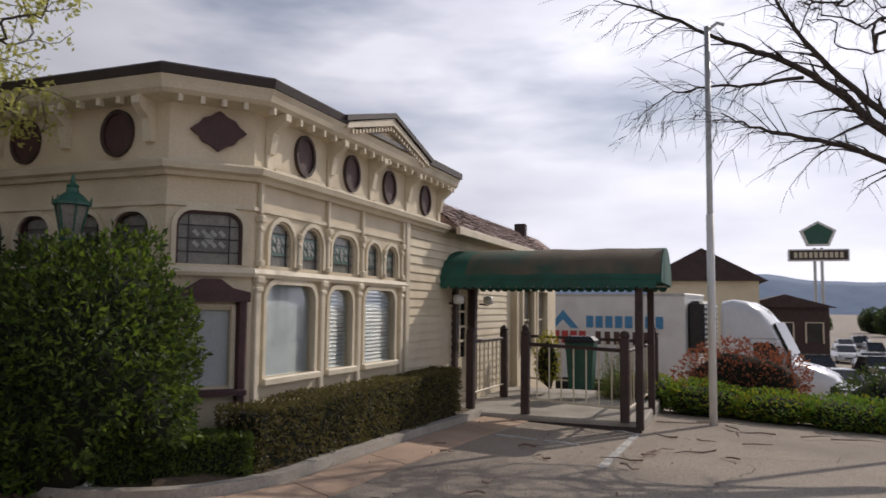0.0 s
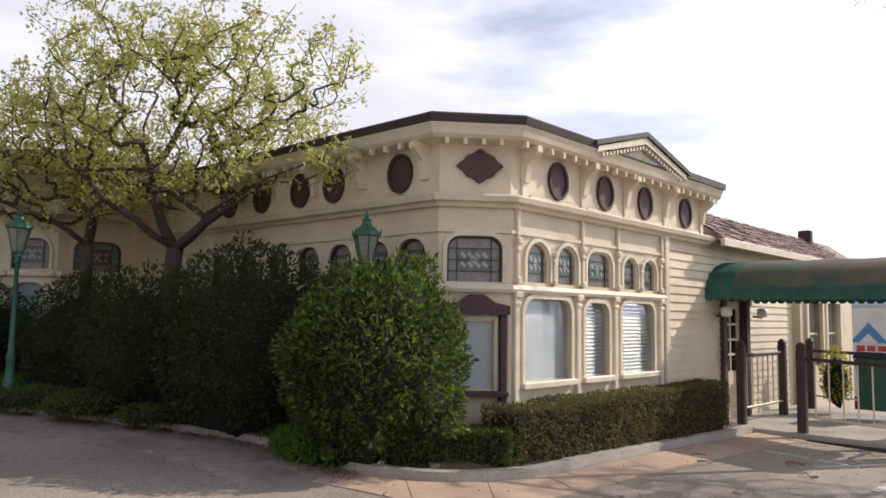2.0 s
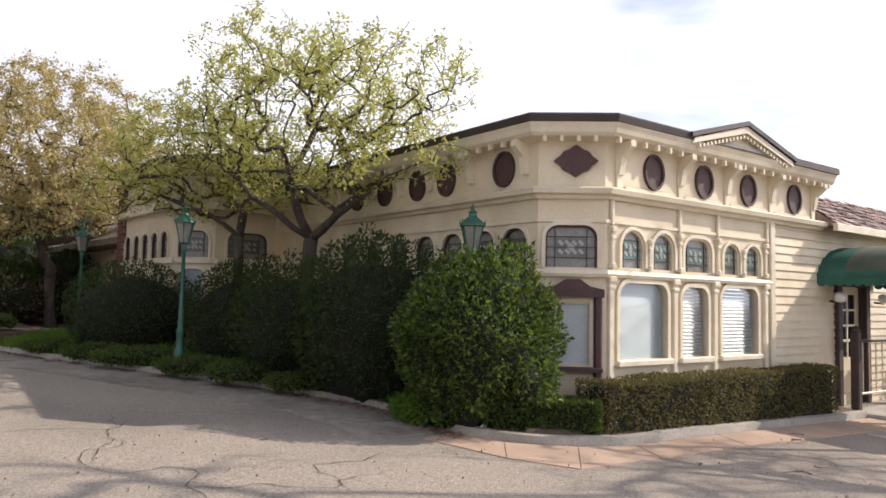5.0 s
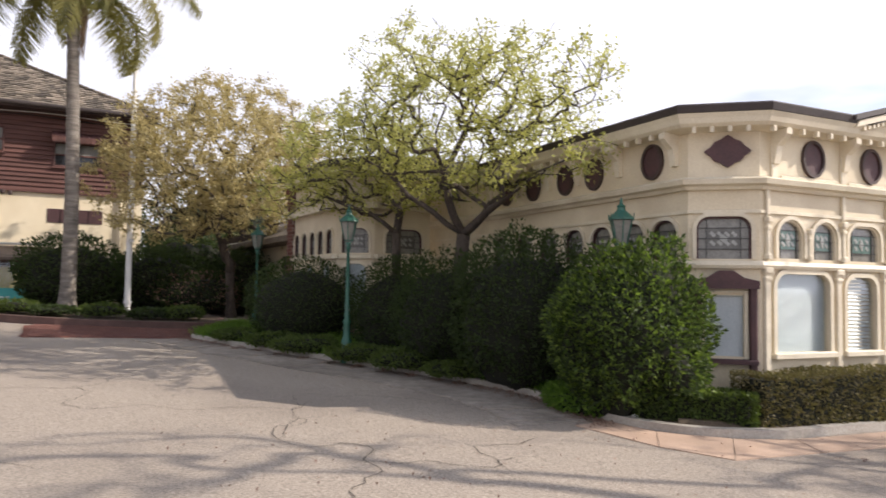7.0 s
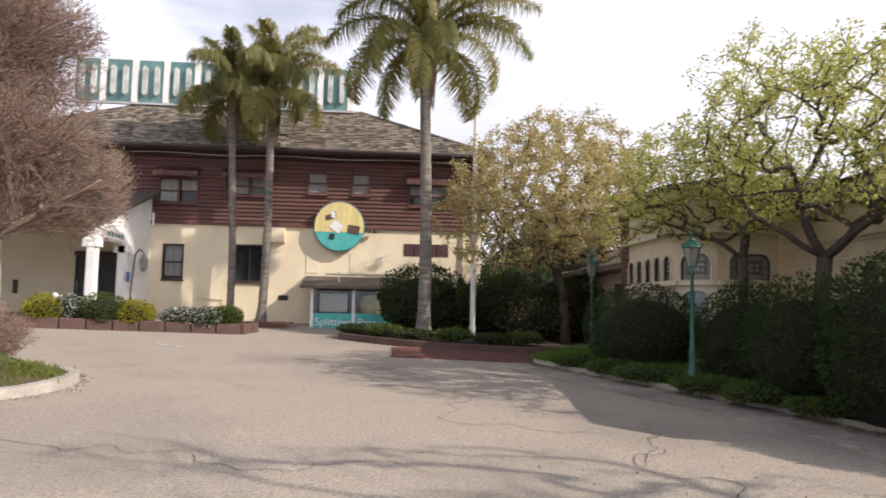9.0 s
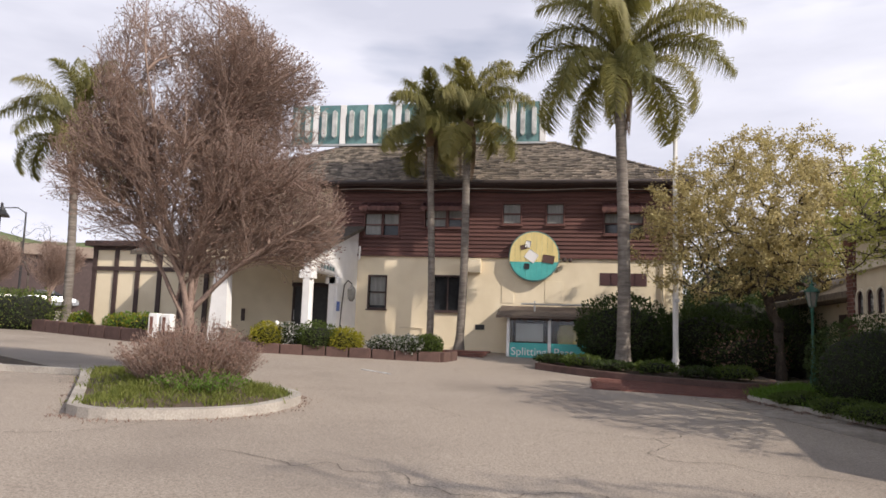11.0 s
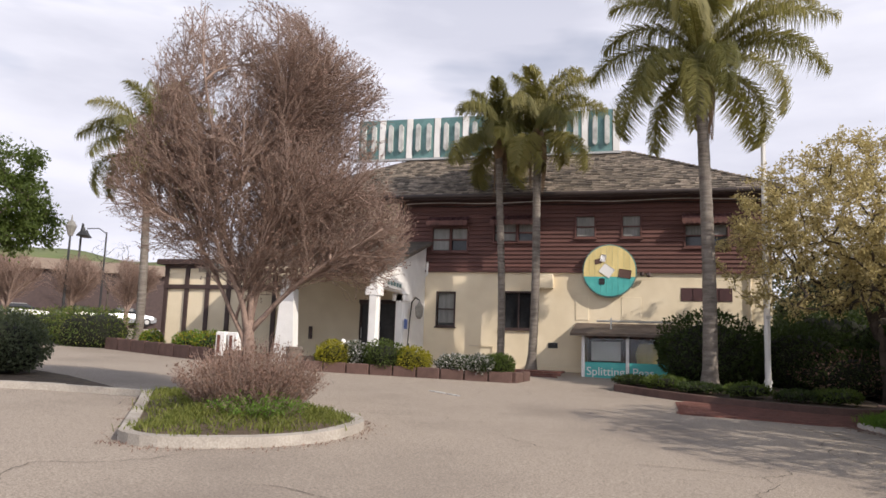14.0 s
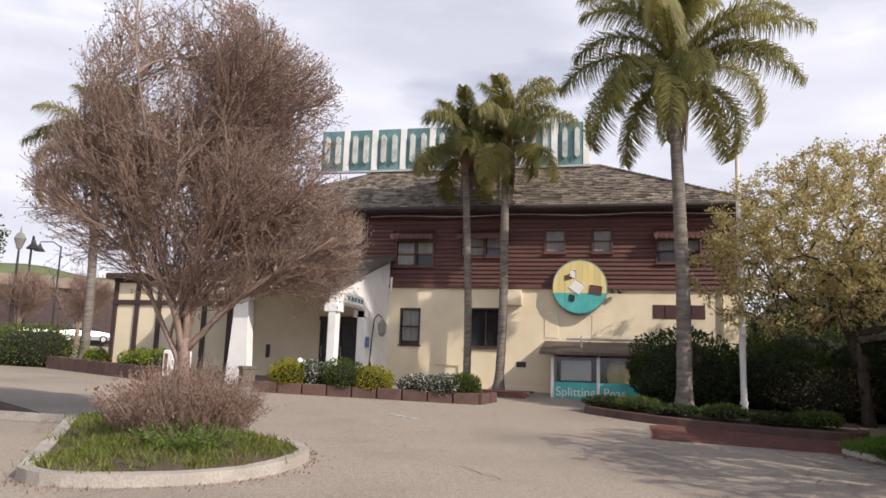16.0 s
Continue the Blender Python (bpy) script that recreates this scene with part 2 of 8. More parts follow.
M_DRYFROND = material("dry frond", (0.13, 0.085, 0.05), (0.27, 0.18, 0.11), 0.9, 5.0, 50.0, 0.2)
M_PAINTLINE = material("worn white road paint", (0.35, 0.34, 0.32), (0.66, 0.65, 0.62), 0.85, 10.0, 60.0, 0.2, stain=(0.2, 0.19, 0.18), stain_scale=4.0, stain_amount=0.8)
L_TREE = leaf_material("yellow green leaves", (0.24, 0.25, 0.07), (0.52, 0.50, 0.17), (0.58, 0.58, 0.15))
L_TREE2 = leaf_material("russet yellow leaves", (0.26, 0.21, 0.09), (0.58, 0.49, 0.25), (0.58, 0.49, 0.2))
L_BUSH = leaf_material("glossy dark leaves", (0.017, 0.028, 0.009), (0.06, 0.088, 0.026), (0.07, 0.11, 0.024))
L_BRIGHT = leaf_material("bright green leaves", (0.05, 0.10, 0.015), (0.15, 0.25, 0.035), (0.2, 0.34, 0.04))
# brighter leaf colour mixed into the big bush to look sunlit
L_SUNLIT = leaf_material("glossy leaves painted as if sunlit", (0.05, 0.09, 0.014), (0.19, 0.26, 0.045), (0.14, 0.22, 0.025))
L_HEDGE = leaf_material("clipped hedge leaves", (0.06, 0.055, 0.02), (0.20, 0.155, 0.065), (0.14, 0.13, 0.04))
L_LIME = leaf_material("lime shrub leaves", (0.16, 0.16, 0.015), (0.40, 0.36, 0.035), (0.38, 0.36, 0.03))
L_MID = leaf_material("mid green leaves", (0.04, 0.062, 0.014), (0.11, 0.15, 0.035), (0.13, 0.19, 0.03))
L_SAGE = leaf_material("grey green leaves", (0.045, 0.06, 0.03), (0.13, 0.15, 0.09), (0.1, 0.13, 0.06))
L_GRASS = leaf_material("grass blades", (0.085, 0.11, 0.022), (0.25, 0.26, 0.07), (0.22, 0.26, 0.05))
# ramp from dark to golden paints some fronds as if sunlit
L_PALM = leaf_material("palm leaflets", (0.06, 0.08, 0.03), (0.36, 0.31, 0.11), (0.32, 0.30, 0.08), 0.55)
L_RED = leaf_material("red shrub leaves", (0.18, 0.05, 0.03), (0.33, 0.14, 0.08), (0.3, 0.1, 0.05))
L_MYRTLE = leaf_material("dry seed heads", (0.16, 0.09, 0.06), (0.36, 0.24, 0.19), (0.26, 0.16, 0.12))
L_FLOWER = leaf_material("white blossoms", (0.55, 0.53, 0.5), (0.75, 0.74, 0.72), (0.5, 0.5, 0.45))


# ---- building tools ----
class Geo:
    """Collects vertices and faces of one mesh."""

    def __init__(self):
        self.v, self.f, self.spandrels = [], [], []

    def add(self, vs, fs):
        o = len(self.v)
        self.v += [tuple(p) for p in vs]
        self.f += [tuple(i + o for i in q) for q in fs]
        return self

    def box(self, x0, x1, y0, y1, z0, z1, m=None):
        vs = [Vector((x, y, z)) for z in (z0, z1) for y in (y0, y1) for x in (x0, x1)]
        if m is not None:
            vs = [m @ p for p in vs]
        return self.add(vs, [(0, 2, 3, 1), (4, 5, 7, 6), (0, 1, 5, 4), (2, 6, 7, 3), (0, 4, 6, 2), (1, 3, 7, 5)])

    def bevel_box(self, x0, x1, y0, y1, z0, z1, b=0.01, m=None):
        """A box with its four vertical and top edges cut."""
        ring = lambda k, z: [Vector(p) for p in ((x0 + k + b, y0 + k, z), (x1 - k - b, y0 + k, z), (x1 - k, y0 + k + b, z), (x1 - k, y1 - k - b, z), (x1 - k - b, y1 - k, z), (x0 + k + b, y1 - k, z), (x0 + k, y1 - k - b, z), (x0 + k, y0 + k + b, z))]
        vs = ring(0, z0) + ring(0, z1 - b) + ring(b, z1)
        if m is not None:
            vs = [m @ p for p in vs]
        fs = [tuple(range(7, -1, -1)), tuple(range(16, 24))]
        for a in (0, 8):
            fs += [(a + i, a + (i + 1) % 8, a + 8 + (i + 1) % 8, a + 8 + i) for i in range(8)]
        return self.add(vs, fs)

    def prism(self, poly, y0, y1, m=None):
        """A polygon of (x, z), counter-clockwise as seen from -y, made thick from y0 to y1."""
        n = len(poly)
        vs = [Vector((x, y, z)) for y in (y0, y1) for x, z in poly]
        if m is not None:
            vs = [m @ p for p in vs]
        return self.add(vs, [tuple(range(n)), tuple(range(2 * n - 1, n - 1, -1))] + [(i, i + n, (i + 1) % n + n, (i + 1) % n) for i in range(n)])

    def slab(self, poly, z0, z1):
        """A polygon of (x, y), counter-clockwise from above, made thick from z0 to z1; z may be a function of x and y."""
        n = len(poly)
        f0 = z0 if callable(z0) else (lambda x, y: z0)
        f1 = z1 if callable(z1) else (lambda x, y: z1)
        vs = [(x, y, f0(x, y)) for x, y in poly] + [(x, y, f1(x, y)) for x, y in poly]
        return self.add(vs, [tuple(range(n - 1, -1, -1)), tuple(range(n, 2 * n))] + [(i, (i + 1) % n, (i + 1) % n + n, i + n) for i in range(n)])

    def tube(self, pts, radii, n=6, cap=True):
        pts = [Vector(p) for p in pts]
        if not hasattr(radii, "__len__"):
            radii = [radii] * len(pts)
        o = len(self.v)
        ref = None
        for i, p in enumerate(pts):
            d = (pts[min(i + 1, len(pts) - 1)] - pts[max(i - 1, 0)]).normalized()
            if ref is None:
                ref = d.orthogonal().normalized()
            ref = (ref - d * ref.dot(d))
            ref = ref.normalized() if ref.length > 1e-4 else d.orthogonal().normalized()
            s = d.cross(ref)
            for k in range(n):
                a = 2 * math.pi * k / n
                self.v.append(tuple(p + (ref * math.cos(a) + s * math.sin(a)) * radii[i]))
        for i in range(len(pts) - 1):
            for k in range(n):
                a, b = o + i * n + k, o + i * n + (k + 1) % n
                self.f.append((a, b, b + n, a + n))
        if cap:
            self.f.append(tuple(o + k for k in range(n - 1, -1, -1)))
            self.f.append(tuple(o + (len(pts) - 1) * n + k for k in range(n)))
        return self

    def lathe(self, prof, n=12, c=(0, 0, 0)):
        """Turned shape about z from rows of (radius, height)."""
        return self.tube_rings([[(c[0] + r * math.cos(2 * math.pi * k / n), c[1] + r * math.sin(2 * math.pi * k / n), c[2] + z) for k in range(n)] for r, z in prof])

    def tube_rings(self, rings):
        n, o = len(rings[0]), len(self.v)
        for r in rings:
            self.v += [tuple(p) for p in r]
        for i in range(len(rings) - 1):
            for k in range(n):
                a, b = o + i * n + k, o + i * n + (k + 1) % n
                self.f.append((a, b, b + n, a + n))
        self.f.append(tuple(o + k for k in range(n - 1, -1, -1)))
        self.f.append(tuple(o + (len(rings) - 1) * n + k for k in range(n)))
        return self

    def leaf(self, p, d, up, length, width):
        """A leaf: a pointed, slightly folded blade of two faces."""
        s = d.cross(up)
        s = s.normalized() if s.length > 1e-4 else d.orthogonal().normalized()
        nrm = s.cross(d)
        m = p + d * (length * 0.5)
        return self.add([p, m + s * width * 0.5 + nrm * width * 0.15, p + d * length, m - s * width * 0.5 + nrm * width * 0.15], [(0, 1, 2), (0, 2, 3)])

    def mesh(self, name):
        me = bpy.data.meshes.new(name)
        me.from_pydata(self.v, [], self.f)
        me.update()
        return me


def part(name, geo, mat, parent, label="", m=None, smooth=False):
    me = geo if isinstance(geo, bpy.types.Mesh) else geo.mesh(name)
    if not me.materials:
        me.materials.append(mat)
    if smooth:
        me.polygons.foreach_set("use_smooth", [True] * len(me.polygons))
    ob = new(name, me)
    ob.parent = parent
    if m is not None:
        ob.matrix_basis = m
    if label:
        ob["label"] = label
    if isinstance(geo, Geo):
        for fill in geo.spandrels:
            part("spandrel", fill, mat, ob)
    return ob


def thing(name, m, label, category, group="", kind="", geo=None, mat=None, smooth=False):
    """A top-level thing: an Empty at its base, or one mesh."""
    me = None
    if geo is not None:
        me = geo.mesh(name)
        me.materials.append(mat)
        if smooth:
            me.polygons.foreach_set("use_smooth", [True] * len(me.polygons))
    ob = new(name, me)
    ob.matrix_basis = m
    return tagged(ob, label, category, group, kind)


def ground_z(x, y):
    """The lot falls gently towards +x and -y; past the retaining edge the truck yard lies lower."""
    cx, cy = min(max(x, -40.0), 19.0), min(max(y, -45.0), 12.0)
    z = 1.043 - 0.02505 * cx + 0.03828 * cy
    if x > 19.0:
        z -= 1.7 * min((x - 19.0) / 4.0, 1.0)
    return z


def pane_wall(g, x0, x1, z0, z1, y0, y1, holes=(), m=None):
    """A wall in the xz plane from y0 to y1 with rectangular openings (a, b, c, d) in x and z."""
    xs = sorted({x0, x1, *[v for h in holes for v in h[:2]]})
    zs = sorted({z0, z1, *[min(max(v, z0), z1) for h in holes for v in h[2:]]})
    solid = {(i, j) for i in range(len(xs) - 1) for j in range(len(zs) - 1)
             if not any(h[0] < (xs[i] + xs[i + 1]) / 2 < h[1] and h[2] < (zs[j] + zs[j + 1]) / 2 < h[3] for h in holes)}
    verts, faces, seen = [], [], {}

    def at(i, j, back):
        if (i, j, back) not in seen:
            seen[(i, j, back)] = len(verts)
            verts.append(Vector((xs[i], y1 if back else y0, zs[j])))
        return seen[(i, j, back)]

    for i, j in sorted(solid):
        faces.append((at(i, j, 0), at(i + 1, j, 0), at(i + 1, j + 1, 0), at(i, j + 1, 0)))
        faces.append((at(i, j + 1, 1), at(i + 1, j + 1, 1), at(i + 1, j, 1), at(i, j, 1)))
        for (di, dj), (p, q) in (((-1, 0), ((i, j + 1), (i, j))), ((1, 0), ((i + 1, j), (i + 1, j + 1))), ((0, -1), ((i, j), (i + 1, j))), ((0, 1), ((i + 1, j + 1), (i, j + 1)))):
            if (i + di, j + dj) not in solid:
                faces.append((at(*q, 0), at(*p, 0), at(*p, 1), at(*q, 1)))
    return g.add([m @ v for v in verts] if m is not None else verts, faces)


def arch_fill(g, a, b, top, r, y0, y1, m=None, steps=6):
    """Rounds the two upper corners of an opening from a to b whose head is at top."""
    for side in (0, 1):
        fill = Geo()
        cx = a + r if side == 0 else b - r
        pts = []
        for i in range(steps + 1):
            t = math.pi / 2 * i / steps
            x = cx - r * math.cos(t) if side == 0 else cx + r * math.cos(t)
            pts.append((x, top - r + r * math.sin(t)))
        corner = (a, top) if side == 0 else (b, top)
        for p, q in zip(pts, pts[1:]):
            fill.prism([corner, p, q] if side == 0 else [corner, q, p], y0, y1, m)
        g.spandrels.append(fill)
    return g


def arch_path(a, b, z0, z1, r, steps=5):
    pts = [(a, z0)]
    for i in range(steps + 1):
        t = math.pi / 2 * i / steps
        pts.append((a + r - r * math.cos(t), z1 - r + r * math.sin(t)))
    for i in range(steps + 1):
        t = math.pi / 2 * i / steps
        pts.append((b - r + r * math.sin(t), z1 - r + r * math.cos(t)))
    pts.append((b, z0))
    return pts


def strip(g, pts, w, y0, y1, m=None):
    """A flat moulding of width w that follows the outside of an open path of (x, z)."""
    outs = []
    for i, p in enumerate(pts):
        a, b = pts[max(i - 1, 0)], pts[min(i + 1, len(pts) - 1)]
        dx, dz = b[0] - a[0], b[1] - a[1]
        k = math.hypot(dx, dz) or 1
        outs.append((p[0] - dz / k * w, p[1] + dx / k * w))
    for i in range(len(pts) - 1):
        g.prism([pts[i], pts[i + 1], outs[i + 1], outs[i]], y0, y1, m)
    return g


# ---- ground ----
def axis(lo, hi, fine_lo, fine_hi, step):
    a = list(np.arange(fine_lo, fine_hi + 1e-6, step))
    left = [lo, lo * 0.4, lo * 0.15] if lo < fine_lo * 3 else [lo]
    right = [hi * 0.15, hi * 0.4, hi]
    return [x for x in left if x < fine_lo] + a + [x for x in right if x > fine_hi]


gx = axis(-2600, 2600, -60, 60, 1.0)
gy = axis(-2600, 2600, -60, 60, 1.0)
g = Geo()
for y in gy:
    for x in gx:
        z = ground_z(x, y) + 0.004 * noise.noise(Vector((x * 0.45, y * 0.45, 0))) if abs(x) < 61 and abs(y) < 61 else ground_z(x, y)
        g.v.append((x, y, z))
nx = len(gx)
for j in range(len(gy) - 1):
    for i in range(nx - 1):
        a = j * nx + i
        g.f.append((a, a + 1, a + 1 + nx, a + nx))
thing("ground", Matrix(), "worn grey brown asphalt car park, gently sloping and cracked", "ground", kind="structure", geo=g, mat=M_ASPHALT, smooth=True)

# planting bed along the restaurant and its kerb
KERB = [(4.85, -10.15), (5.07, -10.8), (5.75, -12.3), (6.87, -14.5), (7.72, -16.4), (8.05, -17.6), (7.98, -18.7), (7.98, -19.35), (8.2, -19.95), (8.75, -20.4), (9.5, -20.6), (10.8, -20.62), (12.5, -20.72), (14.3, -20.85), (15.5, -20.9)]


def smooth_path(pts, sub=4, closed=False):
    out = []
    n = len(pts)
    for i in range(n if closed else n - 1):
        p = [Vector((*pts[k % n], 0)) if closed else Vector((*pts[min(max(k, 0), n - 1)], 0)) for k in (i - 1, i, i + 1, i + 2)]
        for s in range(sub):
            t = s / sub
            q = 0.5 * ((2 * p[1]) + (p[2] - p[0]) * t + (2 * p[0] - 5 * p[1] + 4 * p[2] - p[3]) * t * t + (3 * p[1] - p[0] - 3 * p[2] + p[3]) * t ** 3)
            out.append((q.x, q.y))
    if not closed:
        out.append(tuple(pts[-1]))
    return out


def kerb_run(name, pts, width, height, label, mat, closed=False, side=1):
    """A kerb of stones, each a piece, along a path; the bed lies on its left (side 1) or right."""
    top = thing(name, Matrix(), label, "kerb", kind="structure")
    n = len(pts)
    offs = []
    for i in range(n):
        a, b = (pts[(i - 1) % n], pts[(i + 1) % n]) if closed else (pts[max(i - 1, 0)], pts[min(i + 1, n - 1)])
        d = Vector((b[0] - a[0], b[1] - a[1])).normalized()
        offs.append((pts[i][0] - d.y * width * side, pts[i][1] + d.x * width * side))
    run = range(n if closed else n - 1)
    group = 3
    for s in range(0, len(run), group):
        gg = Geo()
        for i in list(run)[s:s + group]:
            j = (i + 1) % n
            quad = [pts[i], pts[j], offs[j], offs[i]]
            if side < 0:
                quad = quad[::-1]
            dz = 0.012 * noise.noise(Vector((s * 1.7, 0, 3)))
            gg.slab(quad, lambda x, y: ground_z(x, y) - 0.1, lambda x, y: ground_z(x, y) + height + dz)
        part("kerb_stone", gg, mat, top)
    return offs


kp = smooth_path(KERB, 4)
inner = kerb_run("kerb_bed", kp, 0.13, 0.10, "weathered concrete kerb edging the planting bed", M_KERB)
bed = Geo()
edge = inner
back = [(9.6, y) if y < -12 else (8.6, y) for _, y in edge]
rows_n = 6
for i, (p, q) in enumerate(zip(edge, back)):
    if q[1] < -19.9:
        q = (p[0] + 0.05, -19.95)
    for r in range(rows_n + 1):
        t = r / rows_n
        x, y = p[0] + (q[0] - p[0]) * t, p[1] + (q[1] - p[1]) * t
        bed.v.append((x, y, ground_z(x, y) + 0.07 + 0.22 * math.sin(min(t * 2.2, 1.57)) * (1 if y > -17.5 else 0.35) + 0.03 * noise.noise(Vector((x * 2, y * 2, 5)))))
for i in range(len(edge) - 1):
    for r in range(rows_n):
        a = i * (rows_n + 1) + r
        bed.f.append((a, a + rows_n + 1, a + rows_n + 2, a + 1))
thing("planting_bed", Matrix(), "dark bare soil bed mounded along the restaurant wall", "planting bed", kind="structure", geo=bed, mat=M_SOIL, smooth=True)

# cracked concrete gutter along the bed kerb
gutter = thing("pavement_gutter", Matrix(), "cracked pale concrete gutter strip beside the bed kerb", "gutter", kind="structure")
rng_g = random.Random(5)
for i in range(0, 28):
    p, q = Vector((*kp[i], 0)), Vector((*kp[i + 1], 0))
    if p.y < -19.2:
        break
    d = (q - p).normalized()
    o = Vector((d.y, -d.x, 0))
    w0 = 1.2 + 0.05 * math.sin(i * 1.3)
    p, q = p + d * 0.008, q - d * 0.008
    quad = [(p.x + o.x * 0.01, p.y + o.y * 0.01), (p.x + o.x * w0, p.y + o.y * w0), (q.x + o.x * w0, q.y + o.y * w0), (q.x + o.x * 0.01, q.y + o.y * 0.01)]
    dz = rng_g.uniform(0.008, 0.016)
    part("panel", Geo().slab(quad, lambda x, y: ground_z(x, y) - 0.06, lambda x, y: ground_z(x, y) + dz), M_GUTTER, gutter)

# concrete apron before the low hedge, of cast panels
apron = thing("pavement_apron", Matrix(), "tan stained concrete apron with joints, beside the asphalt", "pavement", kind="structure")
ap_in = [(8.0, -19.3), (8.15, -19.9), (8.75, -20.45), (9.5, -20.68), (11.2, -20.72), (12.7, -20.8), (14.2, -20.92), (15.6, -20.96), (17.6, -21.0)]
ap_out = [(7.4, -19.4), (7.6, -20.5), (7.95, -21.15), (9.2, -21.2), (10.9, -21.28), (12.4, -21.4), (14.0, -21.55), (15.5, -21.75), (17.6, -22.0)]
for i in range(len(ap_in) - 1):
    a, b, c, d = ap_out[i], ap_out[i + 1], ap_in[i + 1], ap_in[i]
    sh = lambda p, q: (p[0] + (q[0] - p[0]) * 0.006, p[1] + (q[1] - p[1]) * 0.006)
    quad = [sh(a, b), sh(b, a), sh(c, d), sh(d, c)]
    part("panel", Geo().slab(quad, lambda x, y: ground_z(x, y) - 0.08, lambda x, y: ground_z(x, y) + 0.012), M_APRON, apron)

# island with the bare tree
ISL = [(-2.62, -15.6), (-2.75, -15.0), (-3.3, -14.4), (-4.3, -13.9), (-5.8, -13.6), (-7.15, -13.55), (-7.35, -13.8), (-6.3, -15.4), (-5.05, -17.3), (-4.75, -17.68), (-4.2, -17.75), (-3.3, -17.25), (-2.75, -16.5)]
ISL = ISL[::-1]
ip = smooth_path(ISL[::-1], 3, True)
isl_in = kerb_run("kerb_island", ip, 0.16, 0.13, "chipped pale concrete kerb round the tree island", M_KERB, True, 1)
lawn = Geo()
cx0, cy0 = sum(p[0] for p in isl_in) / len(isl_in), sum(p[1] for p in isl_in) / len(isl_in)
RN = 6
for p in isl_in:
    for r in range(RN + 1):
        t = r / RN
        x, y = p[0] + (cx0 - p[0]) * t, p[1] + (cy0 - p[1]) * t
        lawn.v.append((x, y, ground_z(x, y) + 0.10 + 0.16 * math.sin(t * 1.57) + 0.02 * noise.noise(Vector((x * 3, y * 3, 1)))))
for i in range(len(isl_in)):
    j = (i + 1) % len(isl_in)
    for r in range(RN):
        lawn.f.append((i * (RN + 1) + r, j * (RN + 1) + r, j * (RN + 1) + r + 1, i * (RN + 1) + r + 1))
thing("island_soil", Matrix(), "mound of grassy soil inside the island kerb", "soil", kind="structure", geo=lawn, mat=M_SOIL, smooth=True)

# far kerb of the neighbouring island and worn parking lines
def flat_line(name, p, q, w, label):
    d = Vector((q[0] - p[0], q[1] - p[1])).normalized() * w / 2
    quad = [(p[0] + d.y, p[1] - d.x), (q[0] + d.y, q[1] - d.x), (q[0] - d.y, q[1] + d.x), (p[0] - d.y, p[1] + d.x)]
    gg = Geo()
    n = 10
    for i in range(n):
        if random.random() < 0.12:
            continue
        t0, t1 = i / n, (i + 1) / n
        lerp = lambda a, b, t: (a[0] + (b[0] - a[0]) * t, a[1] + (b[1] - a[1]) * t)
        sub = [lerp(quad[0], quad[1], t0), lerp(quad[0], quad[1], t1), lerp(quad[3], quad[2], t1), lerp(quad[3], quad[2], t0)]
        gg.slab(sub, lambda x, y: ground_z(x, y) - 0.01, lambda x, y: ground_z(x, y) + 0.014)
    thing(name, Matrix(), label, "road marking", kind="structure", geo=gg, mat=M_PAINTLINE)


flat_line("parking_line_1", (16.5, -21.3), (15.1, -23.46), 0.10, "worn white painted parking line")
flat_line("parking_line_2", (15.05, -23.46), (12.0, -23.25), 0.10, "worn white painted parking line")
flat_line("parking_line_3", (13.64, -21.6), (13.5, -22.8), 0.08, "faded white painted parking line")
flat_line("parking_line_4", (-3.4, -9.3), (-2.6, -9.9), 0.1, "short worn white paint stroke")
kerb_run("kerb_lot", smooth_path([(-40, -24.5), (-22, -18.6), (-14, -15.8), (-9.94, -14.38), (-8.6, -14.1), (-7.2, -13.95)], 4), 0.15, 0.12, "long pale kerb running to the tree island", M_KERB)


verge = [(-30, -21.0), (-22, -18.4), (-14, -15.6), (-9.9, -14.2), (-8.6, -13.92), (-7.6, -13.75), (-8.2, -13.35), (-10.6, -12.0), (-12.5, -11.3), (-14.5, -12.0), (-22, -15.0), (-30, -17.0)]
thing("verge_soil", Matrix(), "bare brown soil verge behind the lot kerb", "soil", kind="structure", geo=Geo().slab(verge, lambda x, y: ground_z(x, y) - 0.1, lambda x, y: ground_z(x, y) + 0.03), mat=M_SOIL)

# cracks in the asphalt: thin dark, tar-filled lines
rng = random.Random(17)
M_CRACK = material("crack filler", (0.045, 0.036, 0.028), (0.10, 0.08, 0.06), 0.95, 8.0, 60.0, 0.2)
cr = Geo()
